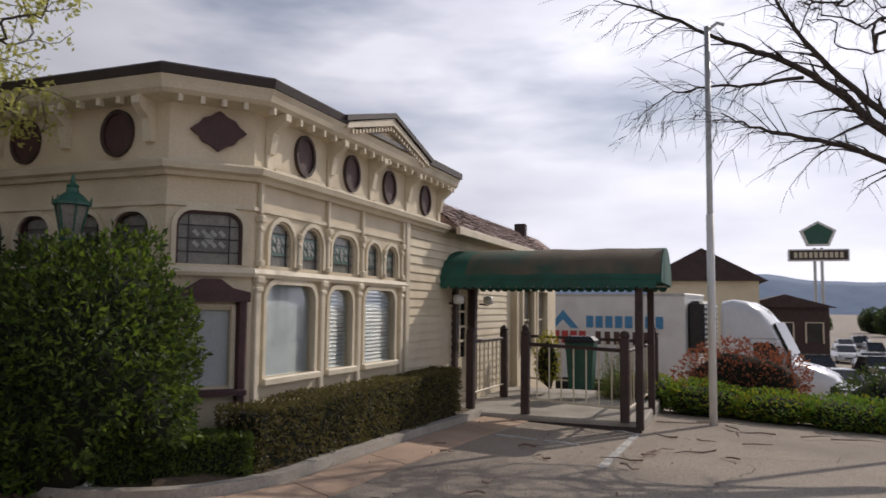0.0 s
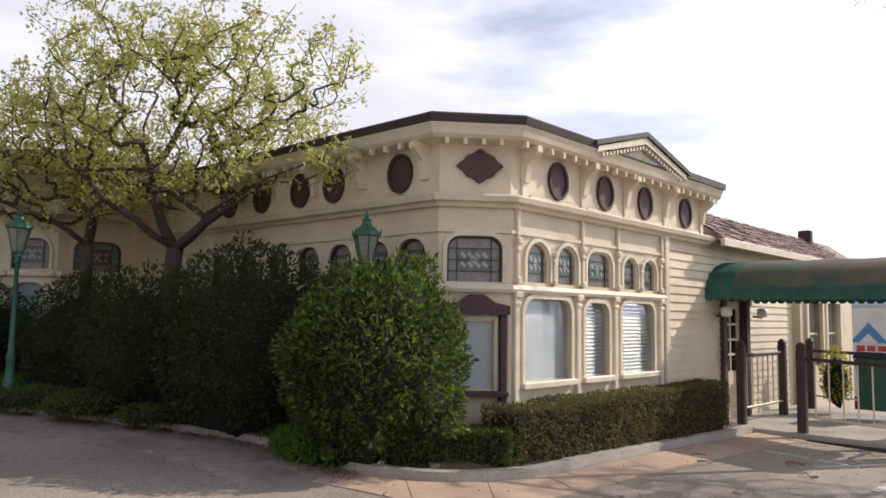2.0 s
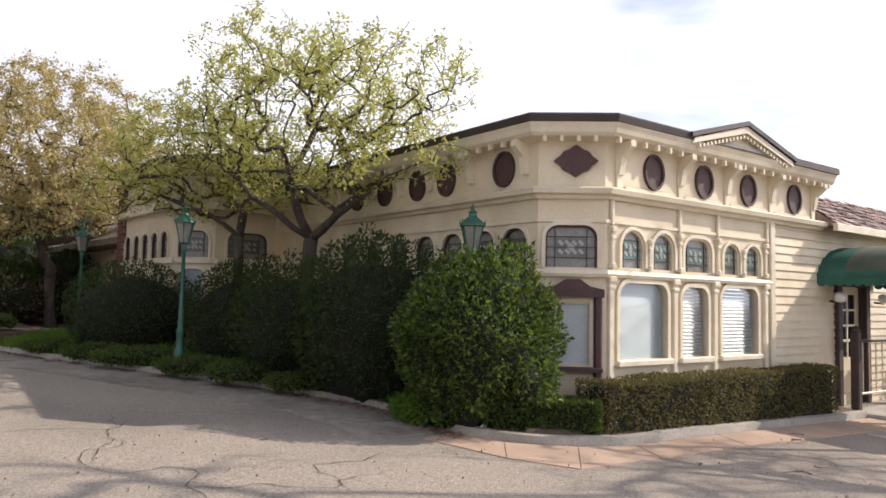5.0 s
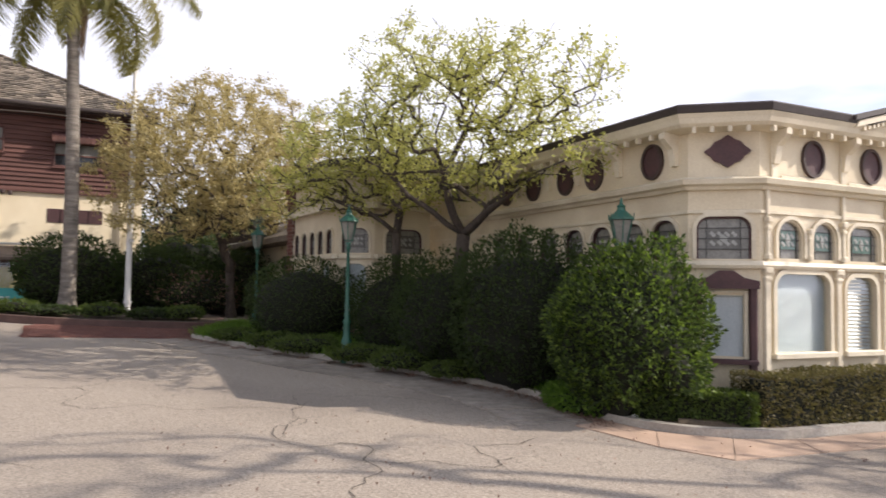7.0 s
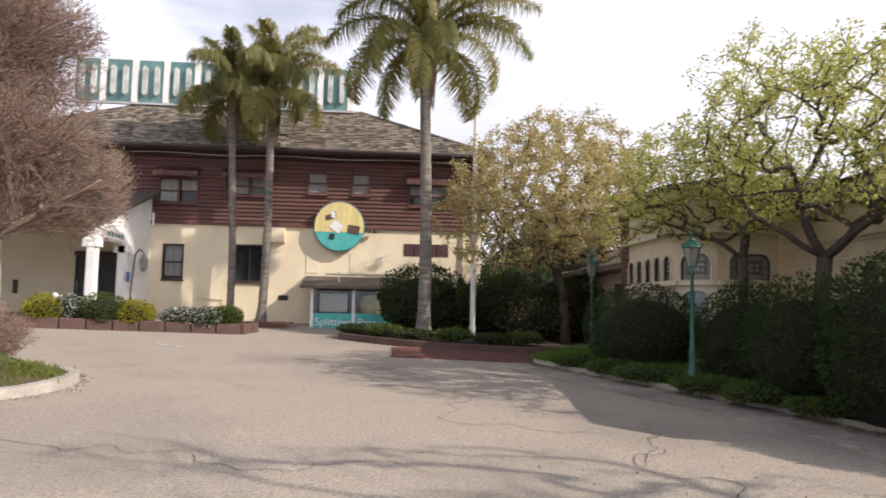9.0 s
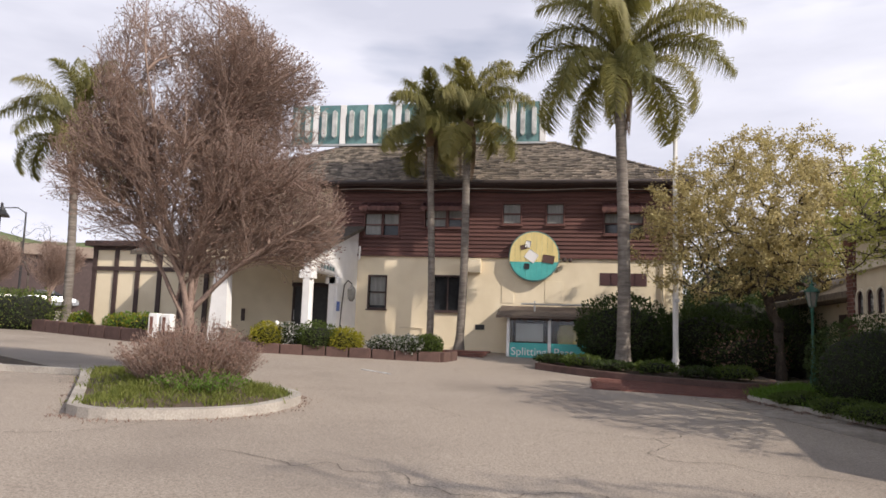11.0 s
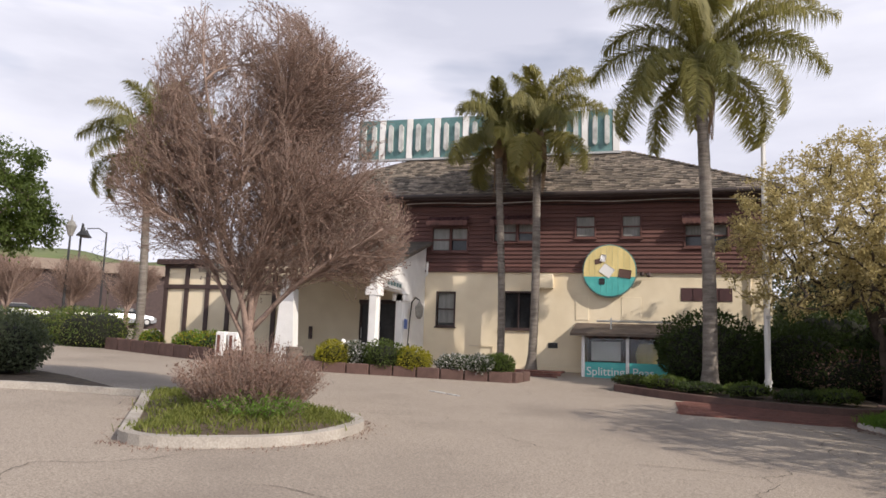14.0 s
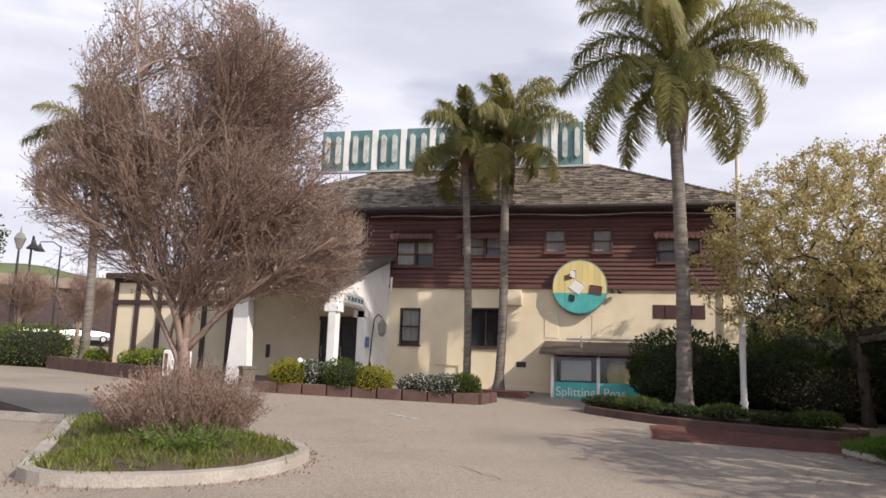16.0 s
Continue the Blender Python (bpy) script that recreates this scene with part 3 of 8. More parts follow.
for s in range(40):
    x, y = rng.uniform(-9, 16), rng.uniform(-24.5, -8)
    a = rng.choice((0.15, 0.35, 1.7, 2.6)) + rng.uniform(-0.4, 0.4)
    a0 = a
    n = rng.randint(14, 60)
    pts = []
    for i in range(n):
        pts.append((x, y))
        a += rng.gauss(0, 0.5) - 0.25 * (a - a0)
        x, y = x + math.cos(a) * 0.13, y + math.sin(a) * 0.13
    for i in range(len(pts) - 1):
        (x0, y0), (x1, y1) = pts[i], pts[i + 1]
        d = Vector((x1 - x0, y1 - y0)).normalized()
        w0, w1 = [0.5 * rng.uniform(0.003, 0.011) * min(1, k / 3, (n - 1 - k) / 3) + 0.001 for k in (i, i + 1)]
        zz = lambda u, v: ground_z(u, v) + 0.008
        q = [(x0 + d.y * w0, y0 - d.x * w0), (x1 + d.y * w1, y1 - d.x * w1), (x1 - d.y * w1, y1 + d.x * w1), (x0 - d.y * w0, y0 + d.x * w0)]
        cr.add([(u, v, zz(u, v)) for u, v in q], [(0, 1, 2, 3)])
thing("asphalt_crack", Matrix(), "dark branching cracks in the worn asphalt", "cracks", kind="stuff", geo=cr, mat=M_CRACK)


# ---- the inn: two-storey building with a hipped shingle roof ----
def wpart(name, geo, mat, parent, label="", smooth=False):
    """A part whose mesh is given in world metres."""
    m = parent.matrix_basis.copy()
    up = parent.parent
    while up:
        m = up.matrix_basis @ m
        up = up.parent
    return part(name, geo, mat, parent, label, m.inverted(), smooth)


def sash_window(parent, x0, x1, z0, z1, y, frame_mat, rows=2, cols=1, blind=0.0, fw=0.055, glass=None):
    """A window with frame, sill, bars and panes; the face looks to -y."""
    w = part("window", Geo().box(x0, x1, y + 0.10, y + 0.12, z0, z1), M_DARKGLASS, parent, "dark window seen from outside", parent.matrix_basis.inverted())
    fr = Geo()
    for a, b, c, d in ((x0 - fw, x0, z0 - fw, z1 + fw), (x1, x1 + fw, z0 - fw, z1 + fw), (x0, x1, z1, z1 + fw), (x0, x1, z0 - fw, z0)):
        fr.bevel_box(a, b, y - 0.05, y + 0.1, c, d, 0.008)
    part("window_frame", fr, frame_mat, w)
    part("sill", Geo().bevel_box(x0 - fw - 0.04, x1 + fw + 0.04, y - 0.09, y + 0.05, z0 - fw - 0.04, z0 - fw, 0.008), frame_mat, w)
    for i in range(1, rows):
        z = z0 + (z1 - z0) * i / rows
        part("glazing_bar", Geo().box(x0, x1, y + 0.02, y + 0.07, z - 0.022, z + 0.022), frame_mat, w)
    for i in range(1, cols):
        x = x0 + (x1 - x0) * i / cols
        part("glazing_bar", Geo().box(x - 0.022, x + 0.022, y + 0.025, y + 0.075, z0, z1), frame_mat, w)
    if blind:
        part("curtain", Geo().box(x0 + 0.01, x1 - 0.01, y + 0.085, y + 0.095, z1 - (z1 - z0) * blind, z1), M_CURTAIN, w, "drawn curtain, its indoor dimness painted grey")
    return w


INN = thing("inn_building", pose(-1, 0, 0.9), "two-storey inn with cream ground floor, brown siding and hipped shingle roof", "building")
# ground floor wall
low_holes = [(-5.94, -5.34, 2.53, 3.66), (-3.62, -2.5, 2.5, 3.7), (2.26, 3.83, 3.5, 3.93)]
wpart("wall", pane_wall(Geo(), -6.42, 5.0, 0.6, 4.42, 0.0, 0.25, low_holes), M_CREAM, INN, "cream stucco ground-floor wall with stains")
wpart("wall", Geo().box(4.75, 5.0, 0.25, 8.0, 0.6, 4.42), M_CREAM, INN)
wpart("wall", Geo().box(-12.4, 5.0, 7.8, 8.05, 0.6, 7.1), M_CREAM, INN)
wpart("floor_slab", Geo().box(-12.3, 4.7, 0.26, 7.7, 4.3, 4.45), M_DARKWOOD, INN)
wpart("plinth", Geo().bevel_box(-6.42, 5.0, -0.03, 0.0, 0.6, 1.25, 0.01), M_CREAM, INN, "slightly proud cream plinth")
wpart("belt_board", Geo().bevel_box(-7.3, 5.06, -0.09, 0.02, 4.40, 4.47, 0.01), M_BROWN, INN, "brown drip board")
# upper wall: backing and lap boards
UP = [(-6.2, -5.58, 5.17, 5.96), (-5.5, -4.94, 5.17, 5.96), (-3.95, -3.2, 5.5, 6.1), (-3.1, -2.42, 5.5, 6.1), (-1.12, -0.52, 5.63, 6.33), (0.42, 0.98, 5.63, 6.33), (2.42, 3.0, 5.3, 6.0), (3.1, 3.7, 5.3, 6.0)]
wpart("upper_wall", pane_wall(Geo(), -7.3, 5.0, 4.42, 7.05, 0.03, 0.25, UP), M_BROWN, INN, "brown painted upper wall")
wpart("upper_wall", Geo().box(4.8, 5.0, 0.25, 8.0, 4.42, 7.05), M_BROWN, INN)
for k in range(18):
    z = 4.46 + k * 0.142
    segs, x = [], -7.3
    for h in sorted(UP):
        if h[2] - 0.06 < z + 0.07 < h[3] + 0.06:
            if h[0] - 0.06 > x:
                segs.append((x, h[0] - 0.06))
            x = h[1] + 0.06
    segs.append((x, 5.02))
    cut = []
    for a, b in segs:
        j = random.uniform(-1.5, 3.0)
        cut += [(a, j), (j + 0.004, b)] if a + 0.8 < j < b - 0.8 else [(a, b)]
    for a, b in cut:
        g = Geo().add([(a, 0.0, z), (b, 0.0, z), (b, 0.024, z + 0.15), (a, 0.024, z + 0.15), (a, 0.03, z), (b, 0.03, z), (b, 0.03, z + 0.15), (a, 0.03, z + 0.15)],
                      [(0, 1, 2, 3), (4, 5, 1, 0), (7, 6, 5, 4), (0, 3, 7, 4), (1, 5, 6, 2), (3, 2, 6, 7)])
        for i in (0, 1):
            g.v[i] = (g.v[i][0], -0.028, g.v[i][2])
        wpart("lap_board", g, M_BROWN, INN)
for i, h in enumerate(UP):
    sash_window(INN, *h, 0.0, M_BROWN, rows=2, cols=1, blind=0.95 if i in (0, 2, 4, 5) else 0.45)
sash_window(INN, *low_holes[0], 0.02, M_DARKWOOD, rows=2, blind=0.92)
sash_window(INN, *low_holes[1], 0.02, M_DARKWOOD, rows=1, cols=2, blind=0.0)
sh = wpart("shutter", Geo().bevel_box(2.26, 3.83, -0.02, 0.06, 3.5, 3.93, 0.01), M_MAROON, INN, "closed maroon shutters")
for x in (2.66, 3.06, 3.46):
    wpart("shutter_rail", Geo().box(x - 0.02, x + 0.02, -0.04, -0.02, 3.5, 3.93), M_MAROON, sh)


def window_awning(x0, x1, z, n):
    """A small brown scalloped metal awning over the upper windows."""
    a = wpart("awning", Geo().add([(x0, -0.02, z), (x1, -0.02, z), (x1, -0.42, z - 0.2), (x0, -0.42, z - 0.2), (x0, -0.02, z - 0.02), (x1, -0.02, z - 0.02), (x1, -0.42, z - 0.22), (x0, -0.42, z - 0.22)],
                                  [(0, 3, 2, 1), (4, 5, 6, 7), (0, 1, 5, 4), (2, 3, 7, 6), (0, 4, 7, 3), (1, 2, 6, 5)]), M_MAROON, INN, "faded maroon metal awning")
    w = (x1 - x0) / n
    for i in range(n):
        c = x0 + (i + 0.5) * w
        g = Geo().prism([(c - w * 0.46, z - 0.2), (c - w * 0.46, z - 0.33), (c - w * 0.2, z - 0.38), (c + w * 0.2, z - 0.38), (c + w * 0.46, z - 0.33), (c + w * 0.46, z - 0.2)], -0.435, -0.42)
        wpart("scallop", g, M_BROWN, a)
        r = Geo().tube([(c, -0.03, z + 0.015), (c, -0.42, z - 0.185)], 0.02, 5)
        wpart("rib", r, M_MAROON, a)


window_awning(-6.35, -4.85, 6.38, 9)
window_awning(-4.05, -2.35, 6.38, 10)
window_awning(2.3, 3.85, 6.36, 10)

# boxed cover, panels, vent, conduit and downpipe on the cream wall
wpart("wall_box", Geo().bevel_box(-2.5, -1.86, -0.28, 0.0, 3.85, 4.34, 0.02), M_CREAM, INN, "boxed-in cream projection under the belt")
wpart("wall_panel", Geo().bevel_box(-1.12, -0.68, -0.02, 0.0, 2.82, 3.62, 0.008), M_CREAM, INN, "painted-over cream panel")
wpart("wall_panel", Geo().bevel_box(0.38, 1.02, -0.012, 0.0, 2.85, 3.6, 0.006), M_CREAM, INN)
wpart("vent_grille", Geo().bevel_box(-2.02, -1.7, -0.03, 0.0, 1.85, 2.03, 0.01), M_BLACK, INN, "small dark wall vent")
wpart("conduit", Geo().tube([(-4.75, -0.04, 1.85), (-3.9, -0.04, 1.85), (-3.9, -0.04, 1.3)], 0.018, 6), M_CREAM2, INN)
wpart("downpipe", Geo().tube([(-6.34, -0.08, 4.75), (-6.34, -0.08, 4.3), (-6.46, -0.06, 4.2), (-6.46, -0.06, 1.2)], 0.04, 8), M_WHITE, INN, "white downpipe")
wpart("downpipe", Geo().tube([(4.35, -0.07, 4.4), (4.35, -0.07, 1.0)], 0.045, 8), M_CREAM2, INN)
wpart("floodlight", Geo().lathe([(0.03, 0), (0.07, 0.03), (0.07, 0.12), (0.02, 0.15)], 8, (1.05, -0.2, 4.28)), M_DARKWOOD, INN)
wpart("floodlight", Geo().lathe([(0.03, 0), (0.07, 0.03), (0.07, 0.12), (0.02, 0.15)], 8, (1.25, -0.2, 4.26)), M_DARKWOOD, INN)

# roof
RX0, RX1, EY, EZ, RY, RZ = -13.0, 5.35, -0.62, 7.06, 3.5, 9.42
HIPX = 0.62
roof = Geo().add([(RX0, EY, EZ), (RX1, EY, EZ), (RX1, 2 * RY - EY, EZ), (RX0, 2 * RY - EY, EZ), (RX0 + 4.5, RY, RZ), (HIPX, RY, RZ), (RX0, EY, EZ - 0.16), (RX1, EY, EZ - 0.16), (RX1, 2 * RY - EY, EZ - 0.16), (RX0, 2 * RY - EY, EZ - 0.16)],
                 [(0, 1, 5, 4), (1, 2, 5), (2, 3, 4, 5), (3, 0, 4), (6, 9, 8, 7), (0, 6, 7, 1), (1, 7, 8, 2), (2, 8, 9, 3), (3, 9, 6, 0)])
ROOF = wpart("roof", roof, M_DARKWOOD, INN, "hipped roof of weathered wooden shingles")
wpart("gutter", Geo().tube([(RX0, EY - 0.06, EZ - 0.06), (RX1, EY - 0.06, EZ - 0.06)], 0.07, 8), M_FASCIA, INN, "dark gutter")
for k, (y, z) in enumerate(((-0.06, 6.86), (-0.05, 6.76))):
    pts = [(-7.2 + i * 0.6, y - 0.015 * (i % 2), z + 0.03 * math.sin(i * 0.9 + k)) for i in range(21)]
    wpart("cable", Geo().tube(pts, 0.014, 5), M_BLACK if k else M_WHITE, INN, "sagging cable under the eaves")
slope_l = math.hypot(RY - EY, RZ - EZ)
sl = Vector((0, RY - EY, RZ - EZ)).normalized()
nl = Vector((0, -sl.z, sl.y))
shingle_mesh = []
for k in range(5):
    w, t = 0.16 + 0.03 * k, 0.014 + 0.003 * (k % 3)
    gg = Geo()
    a, b = Vector((-w / 2, 0, 0)), Vector((w / 2, 0, 0))
    dn = sl * -0.26
    gg.add([a + dn + nl * (t + 0.022), b + dn + nl * (t + 0.024), b + nl * 0.004, a + nl * 0.004, a + dn, b + dn, b, a],
           [(0, 1, 2, 3), (4, 5, 1, 0), (1, 5, 6, 2), (0, 3, 7, 4)])
    me = gg.mesh("shingle")
    me.materials.append(M_SHINGLE)
    shingle_mesh.append((w, me))
rest = Geo()
count = 0
ncourse = int(slope_l / 0.19)
for c in range(ncourse + 1):
    d = 0.22 + c * 0.19
    if d > slope_l:
        d = slope_l
    f = d / slope_l
    xa, xb = RX0 + 4.5 * f + 0.05, RX1 + (HIPX - RX1) * f - 0.05
    x = xa + random.uniform(0, 0.15)
    base = Vector((0, EY, EZ)) + sl * d
    while x < xb:
        w, me = random.choice(shingle_mesh)
        p = base + Vector((x + w / 2, 0, 0)) + sl * random.uniform(-0.025, 0.03) + nl * random.uniform(0.0, 0.012)
        if -1.9 < x < 1.9 and c < 16 and count < 300:
            ob = new("shingle", me)
            ob.parent = ROOF
            ob.matrix_basis = Matrix.Translation(p)
            count += 1
        else:
            rest.add([Vector(v) + p for v in [q.co for q in me.vertices]], [tuple(q.vertices) for q in me.polygons])
        x += w + random.uniform(0.004, 0.02)
# hip end courses
hs = Vector((-(RX1 - HIPX), 0, RZ - EZ)).normalized()
hn = Vector((hs.z * -1, 0, hs.x)).normalized() * -1
for c in range(24):
    d = 0.2 + c * 0.2
    L = math.hypot(RX1 - HIPX, RZ - EZ)
    if d > L:
        break
    f = d / L
    ya, yb = EY + (RY - EY) * f, 2 * RY - EY - (RY - EY) * f
    y = ya
    while y < yb:
        w = random.uniform(0.16, 0.3)
        p = Vector((RX1, y, EZ)) + hs * d
        q = p + Vector((0, w, 0))
        dn = hs * -0.27
        rest.add([p + dn + hn * 0.04, q + dn + hn * 0.04, q + hn * 0.006, p + hn * 0.006, p + dn, q + dn], [(0, 1, 2, 3), (4, 5, 1, 0)])
        y += w + 0.01
rs = wpart("shingle_layer", rest, M_SHINGLE, ROOF)
rs["kind"] = "stuff"
for i in range(28):
    f = i / 28
    p = Vector((RX1, EY, EZ)).lerp(Vector((HIPX, RY, RZ)), f)
    q = Vector((RX1, EY, EZ)).lerp(Vector((HIPX, RY, RZ)), f + 0.045)
    wpart("hip_cap", Geo().tube([p + Vector((0, 0, 0.04)), q + Vector((0, 0, 0.02))], [0.07, 0.05], 5), M_SHINGLE, ROOF)
wpart("ridge_cap", Geo().tube([(RX0 + 4.5, RY, RZ + 0.02), (HIPX, RY, RZ + 0.02)], 0.09, 6), M_SHINGLE, ROOF)

# rooftop sign: nine letter boxes on a rail, lettering drawn as plain bars
SIGN = thing("rooftop_sign", pose(-5.2, 3.4, 9.35), "long weathered teal rooftop sign with grey raised bars", "sign")
SY, SZ = 3.32, 9.5
wpart("rail", Geo().box(-10.8, 0.25, SY - 0.06, SY + 0.1, SZ - 0.1, SZ - 0.02), M_METAL, SIGN, "pale steel base rail")
x = -10.62
for i in range(9):
    w = 1.2
    b = wpart("sign_panel", Geo().bevel_box(x + 0.02, x + w - 0.25, SY, SY + 0.22, SZ, SZ + 1.68, 0.015), M_TEAL, SIGN)
    wpart("edge_strip", Geo().bevel_box(x + w - 0.24, x + w + 0.01, SY - 0.03, SY + 0.2, SZ, SZ + 1.68, 0.01), M_WHITE, SIGN, "pale blue white edge strip")
    cx = x + (w - 0.2) / 2 + 0.02
    for dx, dz, h, tilt in ((-0.24, 0.0, 1.2, 0), (0.22, 0.0, 1.2, 0)):
        c = 0.09
        hexa = [(-c, -h / 2 + c), (0, -h / 2), (c, -h / 2 + c), (c, h / 2 - c), (0, h / 2), (-c, h / 2 - c)]
        wpart("raised_bar", Geo().prism(hexa, -0.13, 0.0, pose(cx + dx, SY, SZ + 0.84 + dz, 0, tilt, 0)), M_SIGNGREY, b, "weathered pale raised bar")
    wpart("strut", Geo().tube([(cx, SY + 0.2, SZ + 1.3), (cx, SY + 1.1, SZ - 0.3)], 0.03, 6), M_METAL, SIGN)
    x += w

# round wall sign
DISC = thing("round_sign", pose(0, -0.24, 4.45), "round wall sign of yellow boards over an aqua base", "sign")
for dx in (-0.4, 0.4):
    part("bracket", Geo().bevel_box(dx - 0.03, dx + 0.03, 0.1, 0.24, -0.04, 0.04, 0.005), M_METAL, DISC)
part("backing", Geo().tube([(0, 0.16, 0), (0, -0.02, 0)], 0.88, 40), M_TEAL, DISC, "teal rim")
for i in range(9):
    x0, x1 = -0.84 + i * 0.1867, -0.84 + (i + 1) * 0.1867 - 0.006
    zs = lambda q: math.sqrt(max(0.84 ** 2 - q * q, 0.0004))
    zl = -0.2
    top = [(x1 - (x1 - x0) * t / 5, zs(x1 - (x1 - x0) * t / 5)) for t in range(6)]
    top = [(a, max(b, zl + 0.01)) for a, b in top]
    bot = [(x0 + (x1 - x0) * t / 5, -zs(x0 + (x1 - x0) * t / 5)) for t in range(6)]
    if zs(x0) > 0.21 or zs(x1) > 0.21:
        part("board", Geo().prism([(x0, zl), (x1, zl)] + top, -0.05, -0.02), M_YELLOW, DISC)
        bb = [(a, min(b, zl - 0.01)) for a, b in bot]
        part("board", Geo().prism(bb + [(x1, zl), (x0, zl)], -0.048, -0.02), M_AQUA, DISC, "aqua lower board")
    else:
        part("board", Geo().prism(bot + top, -0.05, -0.02), M_YELLOW, DISC)
part("painted_shape", Geo().bevel_box(-0.2, 0.2, -0.062, -0.05, -0.17, 0.17, 0.02, pose(-0.08, 0, 0.0, 0, 35, 0)), M_WHITE, DISC, "plain white painted lozenge")
part("painted_shape", Geo().bevel_box(-0.2, 0.2, -0.06, -0.05, -0.14, 0.14, 0.02, pose(0.5, 0, -0.1, 0, 8, 0)), M_TERRACOTTA, DISC, "plain brown painted block")
part("painted_shape", Geo().bevel_box(-0.11, 0.11, -0.06, -0.05, -0.07, 0.09, 0.02, pose(-0.36, 0, 0.3, 0, -15, 0)), M_TERRACOTTA, DISC)
part("painted_shape", Geo().bevel_box(-0.09, 0.09, -0.061, -0.05, -0.1, 0.1, 0.02, pose(-0.24, 0, -0.36, 0, 5, 0)), M_BLACK, DISC)
part("painted_shape", Geo().bevel_box(-0.09, 0.09, -0.061, -0.05, -0.12, 0.12, 0.03, pose(-0.2, 0, 0.42, 0, 10, 0)), M_WHITE, DISC)

# display kiosk against the wall
KI = thing("display_case", pose(0.7, -0.9, 0.95), "glazed display case with aqua panels and brown shed roof", "display case")
kz = 0.86
wpart("roof", Geo().add([(-1.1, -1.95, 2.33), (2.35, -1.95, 2.33), (2.35, 0, 2.72), (-1.1, 0, 2.72), (-1.1, -1.95, 2.25), (2.35, -1.95, 2.25), (2.35, 0, 2.64), (-1.1, 0, 2.64)],
                        [(0, 1, 2, 3), (7, 6, 5, 4), (4, 5, 1, 0), (5, 6, 2, 1), (7, 4, 0, 3), (6, 7, 3, 2)]), M_BROWNROOF, KI, "weathered brown shed roof")
wpart("roof_pipe", Geo().tube([(-0.4, -0.35, 2.78), (2.2, -0.35, 2.78)], 0.035, 6), M_METAL, KI, "pale conduit along the shed roof")
wpart("roof_pipe", Geo().tube([(0.1, -1.1, 2.5), (0.1, -1.1, 2.85)], 0.03, 6), M_METAL, KI)
wpart("back_board", Geo().box(-0.72, 2.1, -0.12, -0.04, kz, 2.6), M_DARKWOOD, KI)
for xx in (-0.72, 0.62, 2.06):
    wpart("post", Geo().bevel_box(xx - 0.05, xx + 0.05, -1.66, -1.56, kz - 0.1, 2.32, 0.01), M_WHITE, KI, "white post")
wpart("sill_rail", Geo().bevel_box(-0.72, 2.06, -1.67, -1.57, kz, kz + 0.08, 0.01), M_WHITE, KI)
for a, b in ((-0.66, 0.56), (0.68, 2.0)):
    wpart("panel", Geo().box(a, b, -1.63, -1.60, kz + 0.08, kz + 0.6), M_AQUA, KI, "aqua lower panel")
    p = wpart("pane", Geo().box(a, b, -1.62, -1.612, kz + 0.62, 2.2), M_GLASS, KI, "clear glass pane")
    p.visible_shadow = False
wpart("side_panel", Geo().box(-0.74, -0.70, -1.56, -0.12, kz, 2.3), M_CREAM, KI)
wpart("poster", Geo().box(-0.5, 0.4, -1.2, -1.18, 1.5, 2.1), M_WHITE, KI, "faded poster inside")
wpart("poster", Geo().lathe([(0.05, -0.35), (0.3, -0.33), (0.36, 0), (0.26, 0.3), (0.05, 0.35)], 12, (1.2, -1.0, 1.75)), M_YELLOW, KI, "rounded yellow display piece")
for i in range(8):
    wpart("scallop", Geo().prism([(-0.7 + i * 0.35, 2.27), (-0.52 + i * 0.35, 2.15), (-0.36 + i * 0.35, 2.27)], -1.69, -1.67), M_TERRACOTTA, KI)
for word, wx in (("Splitting", -0.62), ("Peas", 0.76)):
    cu = bpy.data.curves.new("lettering", "FONT")
    cu.body, cu.size, cu.extrude = word, 0.36, 0.006
    cu.materials.append(M_WHITE)
    ob = new("lettering", cu)
    ob.parent = KI
    ob.matrix_basis = KI.matrix_basis.inverted() @ pose(wx, -1.64, kz + 0.2, 90, 0, 0)
    ob["label"] = "white painted words"

# entrance porch projecting before the left part
PO = thing("entrance_porch", pose(-8.8, -2.4, 1.1), "cream entrance porch with shed roof and open side", "porch")
wpart("front_wall", Geo().box(-11.4, -6.62, -0.5, -0.3, 0.7, 4.9), M_CREAM, PO, "shaded cream porch wall")
wpart("roof", Geo().add([(-12.2, -5.2, 3.92), (-6.2, -5.2, 3.92), (-6.2, 0, 5.5), (-12.2, 0, 5.5), (-12.2, -5.2, 3.8), (-6.2, -5.2, 3.8), (-6.2, 0, 5.38), (-12.2, 0, 5.38)],
                        [(0, 1, 2, 3), (7, 6, 5, 4), (4, 5, 1, 0), (5, 6, 2, 1), (7, 4, 0, 3), (6, 7, 3, 2)]), M_SHINGLE, PO, "brown shingled shed roof")
end = Geo()
for y0, y1, z0, z1a, z1b in ((-4.9, -4.6, 0.7, 3.95, 4.04), (-4.6, -2.5, 3.45, 4.04, 4.68), (-2.5, -2.1, 0.7, 4.68, 4.8), (-2.1, 0.0, 0.7, 4.8, 5.44)):
    end.add([(-6.42, y0, z0), (-6.42, y1, z0), (-6.42, y1, z1b), (-6.42, y0, z1a), (-6.62, y0, z0), (-6.62, y1, z0), (-6.62, y1, z1b), (-6.62, y0, z1a)],
            [(0, 1, 2, 3), (7, 6, 5, 4), (4, 5, 1, 0), (1, 5, 6, 2), (3, 2, 6, 7), (0, 3, 7, 4)])
